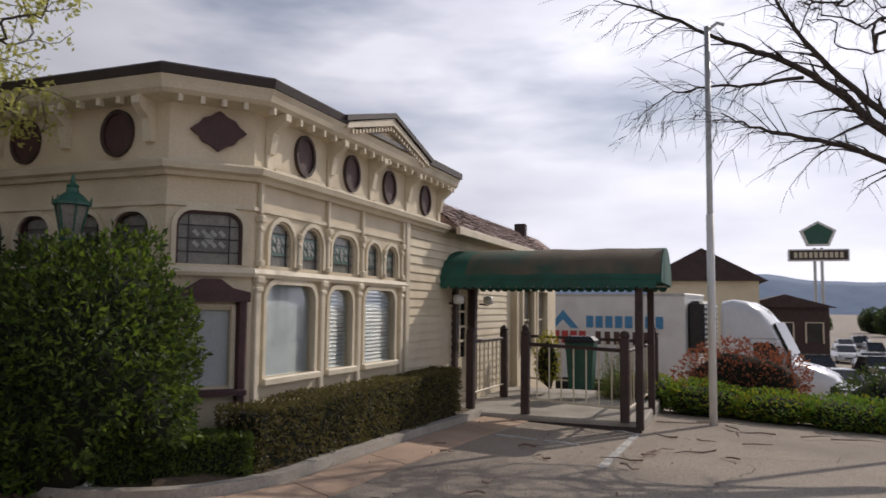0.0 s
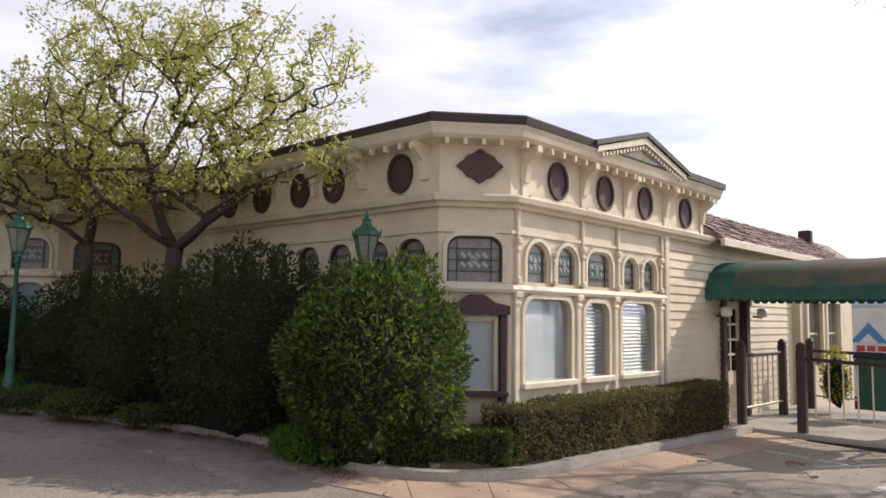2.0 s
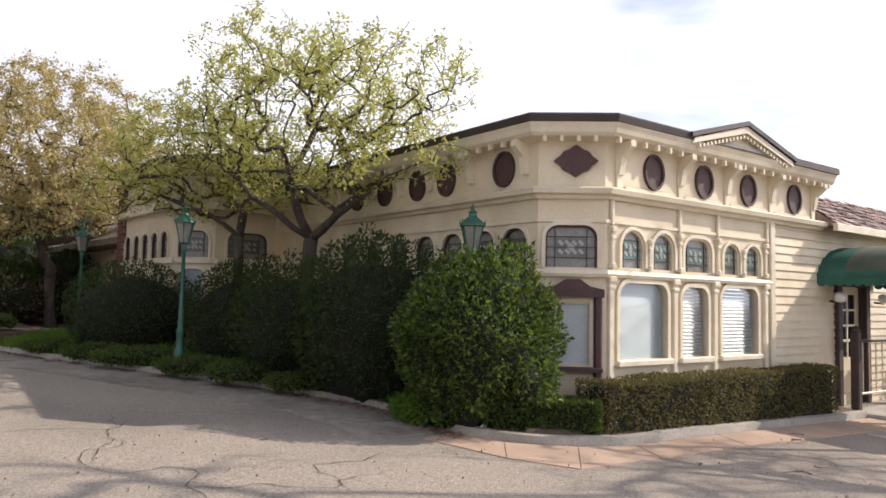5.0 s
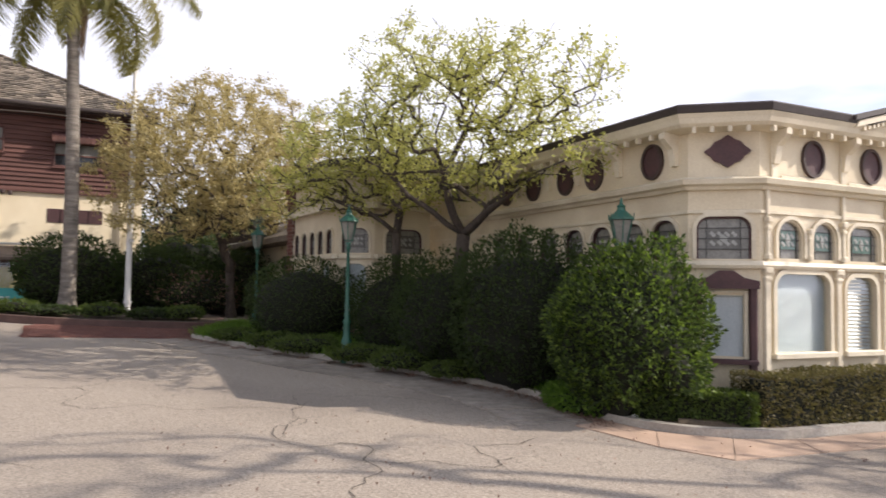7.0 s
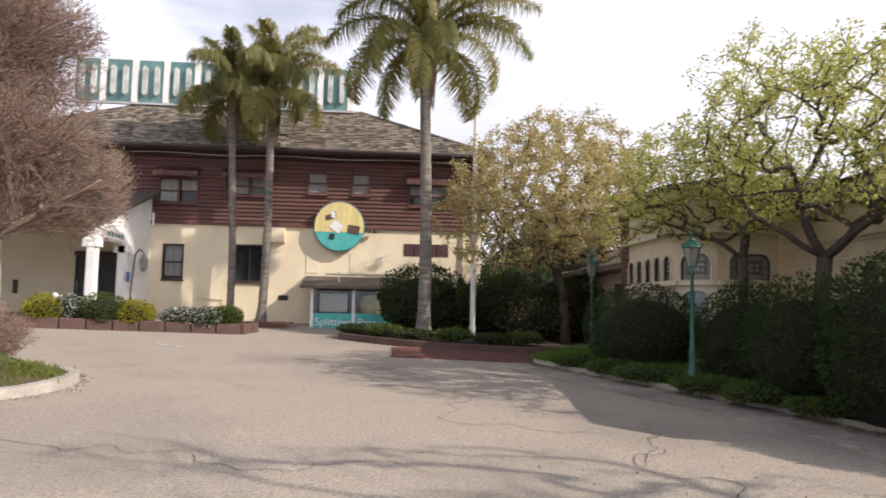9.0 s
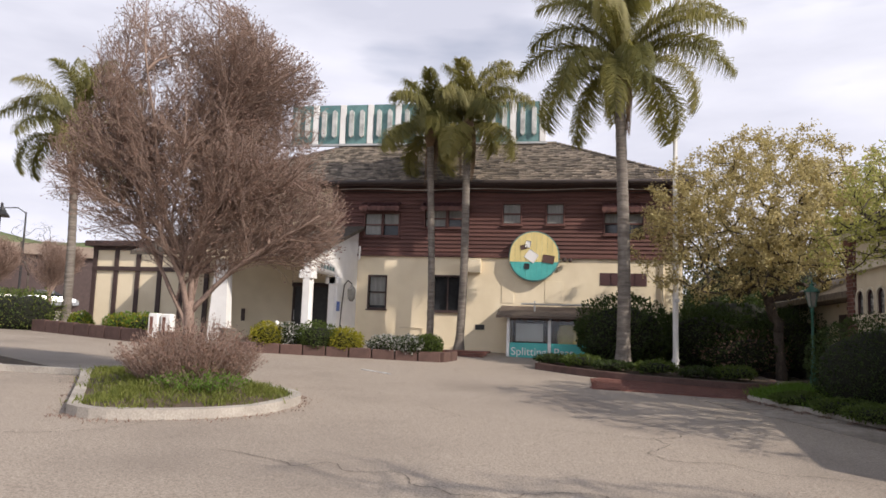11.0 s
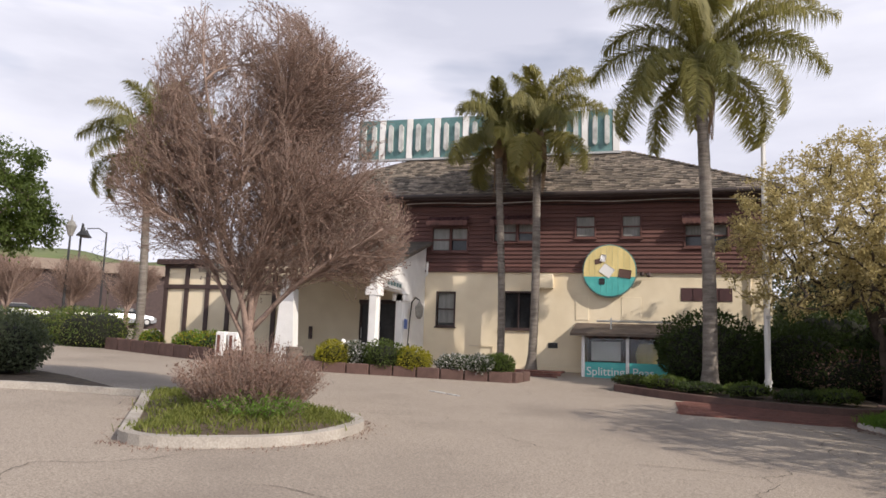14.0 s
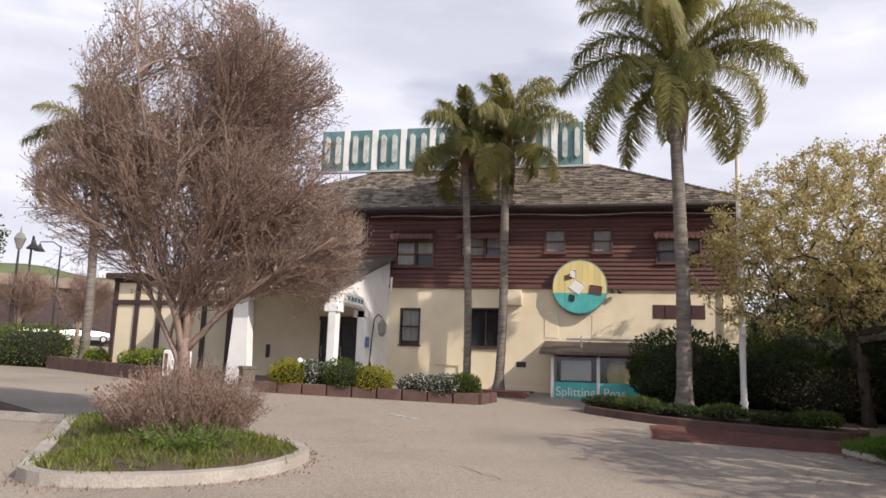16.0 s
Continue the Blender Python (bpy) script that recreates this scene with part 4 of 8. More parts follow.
wpart("end_wall", end, M_WHITE, PO, "bright whitewashed gable wall with an opening")
for y in (-4.72, -2.3):
    wpart("column", Geo().bevel_box(-6.68, -6.38, y - 0.1, y + 0.1, 0.7, 3.4, 0.03), M_WHITE, PO, "white column")
    wpart("capital", Geo().bevel_box(-6.78, -6.32, y - 0.2, y + 0.2, 3.2, 3.45, 0.04), M_WHITE, PO)
M_NOTICE = material("blue notice paint", (0.05, 0.10, 0.30), (0.09, 0.16, 0.40), 0.5, 3.0, 30.0, 0.02)
# dull near-black copy of the window glass carries the porch shade in its colour
M_DOORGLASS = material("door glass with porch shade painted in", (0.012, 0.012, 0.012), (0.03, 0.028, 0.026), 0.45, 1.0, 10.0, 0.0)
for x0 in (-8.62, -7.93):
    leaf = wpart("door_leaf", Geo().bevel_box(x0 + 0.06, x0 + 0.63, -0.56, -0.52, 1.32, 3.2, 0.01), M_DOORGLASS, PO, "dark glazed entrance door leaf")
    for a, b in ((0.0, 0.07), (0.62, 0.69)):
        wpart("door_frame", Geo().bevel_box(x0 + a, x0 + b, -0.61, -0.5, 1.05, 3.3, 0.01), M_DARKWOOD, leaf)
    wpart("door_handle", Geo().tube([(x0 + 0.1, -0.64, 2.0), (x0 + 0.1, -0.66, 2.35)], 0.015, 6), M_METAL, leaf)
wpart("door_rail", Geo().bevel_box(-8.62, -7.24, -0.6, -0.5, 1.05, 1.34, 0.01), M_WHITE, PO, "white kick rail")
wpart("door_head", Geo().bevel_box(-8.66, -7.2, -0.62, -0.5, 3.2, 3.34, 0.01), M_DARKWOOD, PO)
wpart("step", Geo().bevel_box(-8.8, -6.7, -1.5, -0.6, 0.8, 1.12, 0.02), M_BRICK, PO, "brick door step")
wpart("step", Geo().bevel_box(-8.8, -6.7, -2.1, -1.5, 0.8, 1.0, 0.02), M_BRICK, PO)
wpart("bench", Geo().bevel_box(-9.9, -9.0, -1.5, -0.9, 0.85, 1.45, 0.06), M_DARKWOOD, PO, "dark timber box bench")
wpart("mail_slot", Geo().bevel_box(-10.6, -10.45, -0.53, -0.5, 1.9, 2.35, 0.01), M_DARKWOOD, PO, "dark panel on the recess wall")
wpart("sign_board", Geo().bevel_box(-6.40, -6.36, -4.3, -2.7, 3.5, 3.78, 0.01), M_WHITE, PO, "small white sign board with worn writing")
for i in range(5):
    wpart("writing_bar", Geo().box(-6.36, -6.35, -4.15 + i * 0.28, -3.97 + i * 0.28, 3.58, 3.7), M_TEAL, PO)
wpart("sign_board", Geo().bevel_box(-6.35, -6.33, -2.45, -2.15, 2.3, 2.62, 0.01), M_NOTICE, PO, "small blue notice")
wpart("fascia_sign", Geo().bevel_box(-10.6, -8.2, -5.24, -5.2, 3.72, 3.98, 0.01), M_CREAM2, PO, "cream name board, its writing as bars")
for i in range(9):
    wpart("writing_bar", Geo().box(-10.4 + i * 0.24, -10.24 + i * 0.24, -5.25, -5.24, 3.79, 3.92), M_DARKWOOD, PO)
wpart("flared_pier", Geo().prism([(-9.75, 0.7), (-8.85, 0.7), (-9.08, 1.6), (-9.18, 3.8), (-9.55, 3.8)], -4.75, -4.4), M_WHITE, PO, "flared whitewashed pier")
WL = thing("wall_lantern", pose(-6.28, -1.9, 2.75), "black iron wall lantern with scrolled bracket", "lantern")
part("bracket", Geo().tube([(-0.1, 0, -1.0), (-0.06, 0, -0.2), (0.0, 0, 0.45), (0.12, 0, 0.6), (0.26, 0, 0.5)], 0.022, 6), M_BLACK, WL)
part("cage", Geo().lathe([(0.05, -0.1), (0.12, 0.0), (0.15, 0.3), (0.05, 0.42), (0.02, 0.48)], 6, (0.26, 0, 0.0)), M_LEADGLASS, WL, "grey glass lantern body")
part("pointed_drop", Geo().lathe([(0.01, -1.3), (0.06, -1.05), (0.03, -0.9)], 8, (-0.08, 0, 0)), M_BLACK, WL)

# half-timbered wing
WG = thing("half_timbered_wing", pose(-14, 0, 1.2), "cream half-timbered wing with dark posts", "building")
wpart("wall", Geo().box(-16.6, -11.2, -0.6, -0.35, 0.8, 4.55), M_CREAM, WG, "cream plaster wall")
wpart("wall", Geo().box(-16.6, -16.35, -0.35, 7.5, 0.8, 4.55), M_CREAM, WG)
for xx in (-16.6, -15.7, -14.8, -13.9, -13.0, -12.0):
    wpart("timber_post", Geo().bevel_box(xx - 0.09, xx + 0.09, -0.66, -0.6, 0.9, 4.5, 0.012), M_DARKWOOD, WG, "dark timber post")
for zz in (1.02, 3.72, 4.5):
    wpart("timber_rail", Geo().bevel_box(-16.7, -11.2, -0.68, -0.6, zz - 0.08, zz + 0.08, 0.012), M_DARKWOOD, WG)
wpart("roof_edge", Geo().bevel_box(-16.9, -11.0, -0.95, 7.8, 4.55, 4.75, 0.03), M_DARKWOOD, WG, "flat dark roof edge")
wpart("upper_wall", Geo().box(-12.6, -7.3, 0.0, 0.25, 4.42, 7.05), M_CREAM, WG, "cream half-timbered upper storey")
wpart("upper_wall", Geo().box(-12.6, -12.4, 0.25, 7.5, 4.42, 7.05), M_CREAM, WG)
for xx in (-12.5, -11.3, -10.2, -9.1, -8.2, -7.4):
    wpart("timber_post", Geo().bevel_box(xx - 0.09, xx + 0.09, -0.06, 0.0, 4.75, 7.0, 0.012), M_DARKWOOD, WG)
wpart("timber_rail", Geo().bevel_box(-12.6, -7.3, -0.07, 0.0, 5.75, 5.92, 0.012), M_DARKWOOD, WG)
for a, b in ((-11.1, -10.4), (-8.9, -8.4)):
    sash_window(WG, a, b, 5.95, 6.75, -0.02, M_DARKWOOD, 2, 1, 0.5)


# ---- the restaurant: pale Victorian front with ovals, arches and a cut corner ----
RM = pose(10.9, -19.94, 0.0, 0, 0, -3.0)
RE = thing("restaurant_building", RM, "cream Victorian restaurant with oval medallions, arched leaded windows and bracketed cornice", "building")
# plan corners in local metres: the front runs along +x, the flank along +y
FLANK = -1.62
P_F0, P_D0 = (-0.97, 0.0), (FLANK, 0.56)
DIAG = math.atan2(P_D0[1] - P_F0[1], P_D0[0] - P_F0[0])
DLEN = math.hypot(P_D0[0] - P_F0[0], P_D0[1] - P_F0[1])
M_FRONT = Matrix()
M_DIAG = Matrix.Translation((*P_D0, 0)) @ Matrix.Rotation(DIAG + math.pi, 4, "Z")
M_FLANK = Matrix.Translation((FLANK, 8.4, 0)) @ Matrix.Rotation(-math.pi / 2, 4, "Z")
FL = 8.4 - P_D0[1]


def lead_window(parent, a, b, z0, z1, r, m, big=False, tint=None):
    """Arched leaded pane: grey field, bordered centre light, faceted clear pieces, dark leads and a moulded frame."""
    cx, cz = (a + b) / 2, (z0 + z1) / 2 - 0.01
    w = part("window", Geo().box(a, b, 0.045, 0.06, z0, z1, m), M_LEADGLASS, parent, "leaded glass window with pale pattern")
    part("window_frame", strip(Geo(), arch_path(a + 0.025, b - 0.025, z0, z1 - 0.025, max(r - 0.025, 0.05)), 0.025, 0.0, 0.045, m), M_MAROON if big else M_TRIM, w)
    part("moulding", strip(Geo(), arch_path(a, b, z0, z1, r), 0.05, -0.035, 0.02, m), M_TRIM, w)
    hw, hh = (b - a) * 0.31, (z1 - z0) * 0.25
    part("pattern_pane", Geo().box(cx - hw, cx + hw, 0.036, 0.044, cz - hh, cz + hh, m), tint or (M_SMOKEGLASS if big else M_GREENGLASS), w, "tinted centre light")
    n = 4 if big else 3
    for row in (-1, 1):
        for i in range(n):
            x = cx + hw * 1.7 * ((i + 0.5) / n - 0.5)
            k = m @ pose(x, 0.03, cz + row * hh * 0.42, 0, 45, 0)
            q = min(hw / n, hh * 0.4) * 0.72
            part("pattern_pane", Geo().box(-q, q, 0, 0.006, -q * 0.55, q * 0.55, k), M_PALEGLASS, w)
    part("pattern_pane", Geo().box(-hh * 0.3, hh * 0.3, 0, 0.006, -hh * 0.3, hh * 0.3, m @ pose(cx, 0.026, cz, 0, 45, 0)), M_PALEGLASS, w)
    lead = Geo()
    for z in (cz - hh, cz + hh, cz):
        lead.box(a + 0.02, b - 0.02, 0.024, 0.034, z - 0.004, z + 0.004, m)
    for x in (cx - hw, cx + hw):
        lead.box(x - 0.004, x + 0.004, 0.024, 0.034, z0, z1 - 0.04, m)
    part("lead", lead, M_BLACK, w)
    return w


def blind_window(parent, a, b, z0, z1, r, m, slats=True):
    w = part("window", Geo().box(a, b, 0.035, 0.041, z0, z1, m), M_GLASS, parent, "tall window with a white blind drawn")
    w.visible_shadow = False
    part("moulding", strip(Geo(), arch_path(a, b, z0, z1, r), 0.06, -0.04, 0.02, m), M_TRIM, w)
    part("sill", Geo().bevel_box(a - 0.08, b + 0.08, -0.09, 0.04, z0 - 0.07, z0, 0.012, m), M_TRIM, w)
    if slats:
        n = int((z1 - z0) / 0.05)
        for i in range(n):
            z = z0 + 0.02 + i * (z1 - z0 - 0.02) / n
            part("blind_slat", Geo().box(a - 0.02, b + 0.02, -0.021, 0.021, -0.0015, 0.0015, m @ pose(0, 0.075, z, 62, 0, 0)), M_BLIND, w)
    else:
        part("blind", Geo().box(a - 0.02, b + 0.02, 0.07, 0.078, z0, z1, m), M_BLIND, w, "flat white roller blind")
    return w


def oval(parent, cx, cz, m, rx=0.19, rz=0.225):
    g, ring = Geo(), Geo()
    pts = [(cx + rx * math.cos(t), cz + rz * math.sin(t)) for t in [2 * math.pi * i / 28 for i in range(28)]]
    o = part("oval_medallion", g.prism(pts, -0.02, 0.005, m), M_MAROON, parent, "dark maroon oval medallion")
    for i in range(28):
        t0, t1 = 2 * math.pi * i / 28, 2 * math.pi * (i + 1) / 28
        q = [(cx + (rx + k) * math.cos(t), cz + (rz + k) * math.sin(t)) for t, k in ((t0, -0.02), (t0, 0.022), (t1, 0.022), (t1, -0.02))]
        ring.prism(q, -0.045, 0.0, m)
    part("rim", ring, M_DARKWOOD, o)


def pilaster(parent, x, z0, z1, m, w=0.10):
    p = part("pilaster", Geo().bevel_box(x - w / 2, x + w / 2, -0.05, 0.01, z0, z1, 0.012, m), M_TRIM, parent)
    part("capital", Geo().bevel_box(x - w * 0.75, x + w * 0.75, -0.08, 0.01, z1 - 0.07, z1, 0.015, m), M_TRIM, p)
    part("necking", Geo().bevel_box(x - w * 0.65, x + w * 0.65, -0.065, 0.01, z1 - 0.16, z1 - 0.12, 0.01, m), M_TRIM, p)
    part("plinth", Geo().bevel_box(x - w * 0.7, x + w * 0.7, -0.075, 0.01, z0, z0 + 0.07, 0.015, m), M_TRIM, p)


def bracket(parent, x, z, m, h=0.42):
    prof = [(0, z - h), (0, z), (-0.25, z), (-0.25, z - 0.07), (-0.2, z - 0.12), (-0.1, z - 0.2), (-0.06, z - h)]
    k = m @ Matrix.Translation((x - 0.05, 0, 0)) @ Matrix(((0, 1, 0, 0), (1, 0, 0, 0), (0, 0, 1, 0), (0, 0, 0, 1)))
    part("bracket", Geo().prism(prof, 0.0, 0.1, k), M_TRIM, parent)


# front
front_low = [(-0.71, 0.29, 0.9, 1.9), (0.63, 1.24, 0.9, 1.88), (1.6, 2.57, 0.9, 1.9)]
front_up = [(-0.67, -0.19, 2.1, 2.6), (-0.02, 0.46, 2.1, 2.6), (0.69, 1.35, 2.1, 2.58), (1.66, 2.09, 2.1, 2.56), (2.25, 2.67, 2.1, 2.56)]
g = pane_wall(Geo(), P_F0[0], 2.95, -0.3, 3.75, 0.0, 0.2, front_low + front_up)
for a, b, c, d in front_low:
    arch_fill(g, a, b, d, 0.17, 0.0, 0.2)
for a, b, c, d in front_up:
    arch_fill(g, a, b, d, (b - a) / 2 - 0.01 if b - a < 0.6 else 0.2, 0.0, 0.2)
part("wall", g, M_CREAM2, RE, "cream painted front wall")
for i, h in enumerate(front_low):
    blind_window(RE, *h, 0.17, M_FRONT, slats=i > 0)
for h in front_up:
    lead_window(RE, *h, (h[1] - h[0]) / 2 - 0.01 if h[1] - h[0] < 0.6 else 0.2, M_FRONT)
for x in (-0.88, 0.46, 1.42, 2.8):
    pilaster(RE, x, 0.12, 1.98, M_FRONT)
for x in (-0.86, 0.57, 1.5, 2.8):
    pilaster(RE, x, 2.08, 2.62, M_FRONT, 0.07)
for x in (-0.105, 2.17):
    pilaster(RE, x, 2.08, 2.5, M_FRONT, 0.05)
for x in (-0.86, 0.57, 1.5, 2.85):
    part("drop", Geo().bevel_box(x - 0.03, x + 0.03, -0.05, 0.0, 2.64, 2.98, 0.01), M_TRIM, RE)
for x in (0.0, 1.17, 2.34, 3.73):
    oval(RE, x, 3.42, M_FRONT)
# siding wall with the door
part("wall", pane_wall(Geo(), 2.95, 9.0, -0.4, 3.1, 0.03, 0.2, [(5.28, 6.2, 0.1, 2.02)]), M_CREAM2, RE)
part("wall", Geo().box(2.95, 4.45, 0.0, 0.2, 3.1, 3.75), M_CREAM2, RE)
part("wall", Geo().box(4.3, 4.45, 0.2, 5.0, 3.1, 3.75), M_CREAM2, RE)
for k in range(23):
    z = -0.1 + k * 0.137
    for a, b in ((3.02, 5.14), (6.36, 9.0)) if z < 2.15 else ((3.02, 9.0),):
        g = Geo().add([(a, -0.004, z), (b, -0.004, z), (b, 0.02, z + 0.14), (a, 0.02, z + 0.14), (a, 0.03, z), (b, 0.03, z), (b, 0.03, z + 0.14), (a, 0.03, z + 0.14)],
                      [(0, 1, 2, 3), (4, 5, 1, 0), (7, 6, 5, 4), (0, 3, 7, 4), (1, 5, 6, 2)])
        part("lap_board", g, M_CREAM2, RE)
part("corner_board", Geo().bevel_box(2.9, 3.04, -0.07, 0.03, -0.2, 3.0, 0.012), M_TRIM, RE)
for x in (5.2, 6.28):
    part("door_post", Geo().bevel_box(x - 0.08, x + 0.08, -0.07, 0.1, -0.1, 2.12, 0.012), M_DARKWOOD, RE)
part("door_head", Geo().bevel_box(5.12, 6.36, -0.075, 0.1, 2.02, 2.18, 0.012), M_DARKWOOD, RE)
door = part("door", pane_wall(Geo(), 5.28, 6.2, 0.1, 2.02, 0.08, 0.12, [(5.42, 6.06, 0.75, 1.88)]), M_CREAM2, RE, "closed cream door with a glazed upper half")
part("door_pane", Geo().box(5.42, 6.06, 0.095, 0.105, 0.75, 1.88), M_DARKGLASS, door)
for z in (1.05, 1.32, 1.6):
    part("glazing_bar", Geo().box(5.42, 6.06, 0.07, 0.095, z - 0.02, z + 0.02), M_TRIM, door)
part("glazing_bar", Geo().box(5.72, 5.76, 0.07, 0.095, 0.75, 1.88), M_TRIM, door)
part("door_handle", Geo().tube([(6.12, 0.06, 0.95), (6.12, 0.02, 0.95), (6.05, 0.02, 0.95)], 0.012, 6), M_METAL, door)
for x in (4.9, 6.62):
    lamp = part("wall_lamp", Geo().lathe([(0.02, -0.09), (0.09, -0.07), (0.1, 0.0), (0.09, 0.07), (0.02, 0.09)], 12, (x, -0.2, 1.82)), M_WHITE, RE, "round white wall lamp", smooth=True)
    part("arm", Geo().tube([(x, -0.02, 1.75), (x, -0.2, 1.73)], 0.02, 6), M_DARKWOOD, lamp)
part("vent_grille", Geo().bevel_box(4.98, 5.1, -0.03, 0.0, 0.12, 0.3, 0.01), M_DARKWOOD, RE)
# diagonal corner
dg = pane_wall(Geo(), 0, DLEN, -0.3, 3.75, 0.0, 0.2, [(0.10, DLEN - 0.10, 2.08, 2.62), (0.20, DLEN - 0.20, 0.85, 1.62)], M_DIAG)
arch_fill(dg, 0.10, DLEN - 0.10, 2.62, 0.16, 0.0, 0.2, M_DIAG)
part("wall", dg, M_CREAM2, RE, "cream wall across the cut corner")
lead_window(RE, 0.10, DLEN - 0.10, 2.08, 2.62, 0.16, M_DIAG, big=True)
cw = part("window", Geo().box(0.20, DLEN - 0.20, 0.05, 0.06, 0.85, 1.62, M_DIAG), M_BLIND, RE, "window with pale blind in a carved maroon frame")
part("window_frame", strip(Geo(), [(0.19, 0.8), (0.19, 1.65), (DLEN - 0.19, 1.65), (DLEN - 0.19, 0.8)], 0.05, -0.03, 0.06, M_DIAG), M_TRIM, cw)
for x in (0.11, DLEN - 0.09):
    part("carved_jamb", Geo().bevel_box(x - 0.05, x + 0.05, -0.09, 0.0, 0.3, 1.72, 0.02, M_DIAG), M_MAROON, cw, "carved maroon jamb")
ped = [(0.02, 1.7), (DLEN - 0.02, 1.7), (DLEN - 0.02, 1.8), (DLEN - 0.2, 1.84), (DLEN * 0.62, 1.93), (DLEN * 0.42, 1.93), (0.22, 1.84), (0.02, 1.8)]
part("carved_head", Geo().prism(ped, -0.12, 0.0, M_DIAG), M_MAROON, cw, "carved maroon pediment")
part("sill", Geo().bevel_box(0.03, DLEN - 0.03, -0.12, 0.0, 0.76, 0.82, 0.012, M_DIAG), M_MAROON, cw)
n = 8
dia = []
for i in range(4 * n):
    t = 2 * math.pi * i / (4 * n)
    c, s = math.cos(t), math.sin(t)
    k = 1.0 / (abs(c) ** 1.25 + abs(s) ** 1.25) ** (1 / 1.25) * (1 + 0.05 * math.cos(8 * t))
    dia.append((DLEN / 2 + 0.05 + 0.27 * k * c, 3.45 + 0.20 * k * s))
part("diamond_medallion", Geo().prism(dia, -0.05, 0.0, M_DIAG), M_MAROON, RE, "dark maroon shaped lozenge medallion")
# flank
FS = lambda v: 8.4 - v
flank_up = []
for v in (0.98, 1.62, 2.32, 3.0, 3.72, 4.5, 5.3):
    flank_up.append((FS(v) - 0.24, FS(v) + 0.24, 2.08, 2.6))
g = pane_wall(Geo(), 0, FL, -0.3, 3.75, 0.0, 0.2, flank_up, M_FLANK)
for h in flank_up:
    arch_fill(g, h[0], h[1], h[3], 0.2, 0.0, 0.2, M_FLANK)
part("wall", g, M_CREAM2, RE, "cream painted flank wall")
for h in flank_up:
    lead_window(RE, *h, 0.2, M_FLANK, big=True)
for v in (1.21, 2.5, 3.25, 4.2, 5.1):
    oval(RE, FS(v), 3.42, M_FLANK)
for v in (0.78, 1.9, 2.9, 3.7, 4.7, 5.7):
    bracket(RE, FS(v), 3.72, M_FLANK)
for x in (-0.72, 0.6, 1.75, 3.0, 4.35):
    bracket(RE, x, 3.72, M_FRONT)
    part("panel_stile", Geo().bevel_box(x - 0.06, x + 0.06, -0.03, 0.0, 3.12, 3.5, 0.012), M_TRIM, RE)
for a, b in ((-0.6, 0.5), (0.7, 1.65), (1.85, 2.9), (3.1, 4.25)):
    part("panel_rail", Geo().bevel_box(a, b, -0.02, 0.0, 3.13, 3.17, 0.008), M_TRIM, RE)


def cornice(parent, prof, name, mat, label="", u0=None):
    """A moulding of profile rows (outward, height) that runs along flank, corner and front."""
    xe = 4.5 if u0 is None else u0
    path = [((FLANK, 8.4), (-1, 0)), (P_D0, None), (P_F0, None), ((xe, 0.0), (0, -1))]
    n1, n2, n3 = Vector((-1, 0)), Vector((math.sin(DIAG), -math.cos(DIAG))), Vector((0, -1))
    if n2.x > 0:
        n2 = -n2
    mit = lambda a, b: (a + b) / (1 + a.dot(b))
    dirs = [n1, mit(n1, n2), mit(n2, n3), n3]
    gg = Geo()
    k = len(prof)
    for (p, _), d in zip(path, dirs):
        for o, z in prof:
            gg.v.append((p[0] + d.x * o, p[1] + d.y * o, z))
    for i in range(3):
        for j in range(k):
            a, b = i * k + j, i * k + (j + 1) % k
            gg.f.append((a, b, b + k, a + k))
    gg.f.append(tuple(range(k - 1, -1, -1)))
    gg.f.append(tuple(range(3 * k, 4 * k)))
    return part(name, gg, mat, parent, label)


cornice(RE, [(-0.02, 2.96), (0.06, 2.96), (0.08, 3.0), (0.15, 3.02), (0.17, 3.08), (0.12, 3.11), (-0.02, 3.13)], "belt_cornice", M_TRIM, "moulded belt cornice", 4.6)
cornice(RE, [(-0.02, 1.96), (0.06, 1.96), (0.08, 2.0), (0.06, 2.05), (-0.02, 2.06)], "string_course", M_TRIM, "", 2.95)
cornice(RE, [(-0.02, 2.66), (0.03, 2.66), (0.03, 2.70), (-0.02, 2.71)], "picture_mould", M_TRIM, "", 2.9)
cornice(RE, [(-0.02, 3.70), (0.21, 3.74), (0.25, 3.78), (0.27, 3.84), (0.30, 3.90), (-0.02, 3.90)], "eave_cornice", M_TRIM, "bracketed eave cornice", 4.65)
ROOF_EDGE = [(-0.05, 3.905), (0.31, 3.905), (0.33, 3.99), (0.30, 4.015), (-0.05, 4.015)]
cornice(RE, ROOF_EDGE, "roof_edge", M_FASCIA, "dark metal roof edge", 0.5)
part("roof_edge", Geo().bevel_box(3.1, 4.68, -0.33, 0.05, 3.905, 4.015, 0.01), M_FASCIA, RE)
den_me = Geo().bevel_box(-0.025, 0.025, -0.235, -0.16, 3.665, 3.74, 0.008).mesh("dentil")
den_me.materials.append(M_TRIM)
for i in range(22):
    x = -0.95 + i * 0.26
    if x < 4.6:
        part("dentil", den_me, M_TRIM, RE, "", Matrix.Translation((x, 0, 0)))
for i in range(4):
    part("dentil", den_me, M_TRIM, RE, "", M_DIAG @ Matrix.Translation((0.06 + i * DLEN / 4, 0, 0)))
for i in range(31):
    x = 0.1 + i * 0.26
    if x < FL:
        part("dentil", den_me, M_TRIM, RE, "", M_FLANK @ Matrix.Translation((x, 0, 0)))
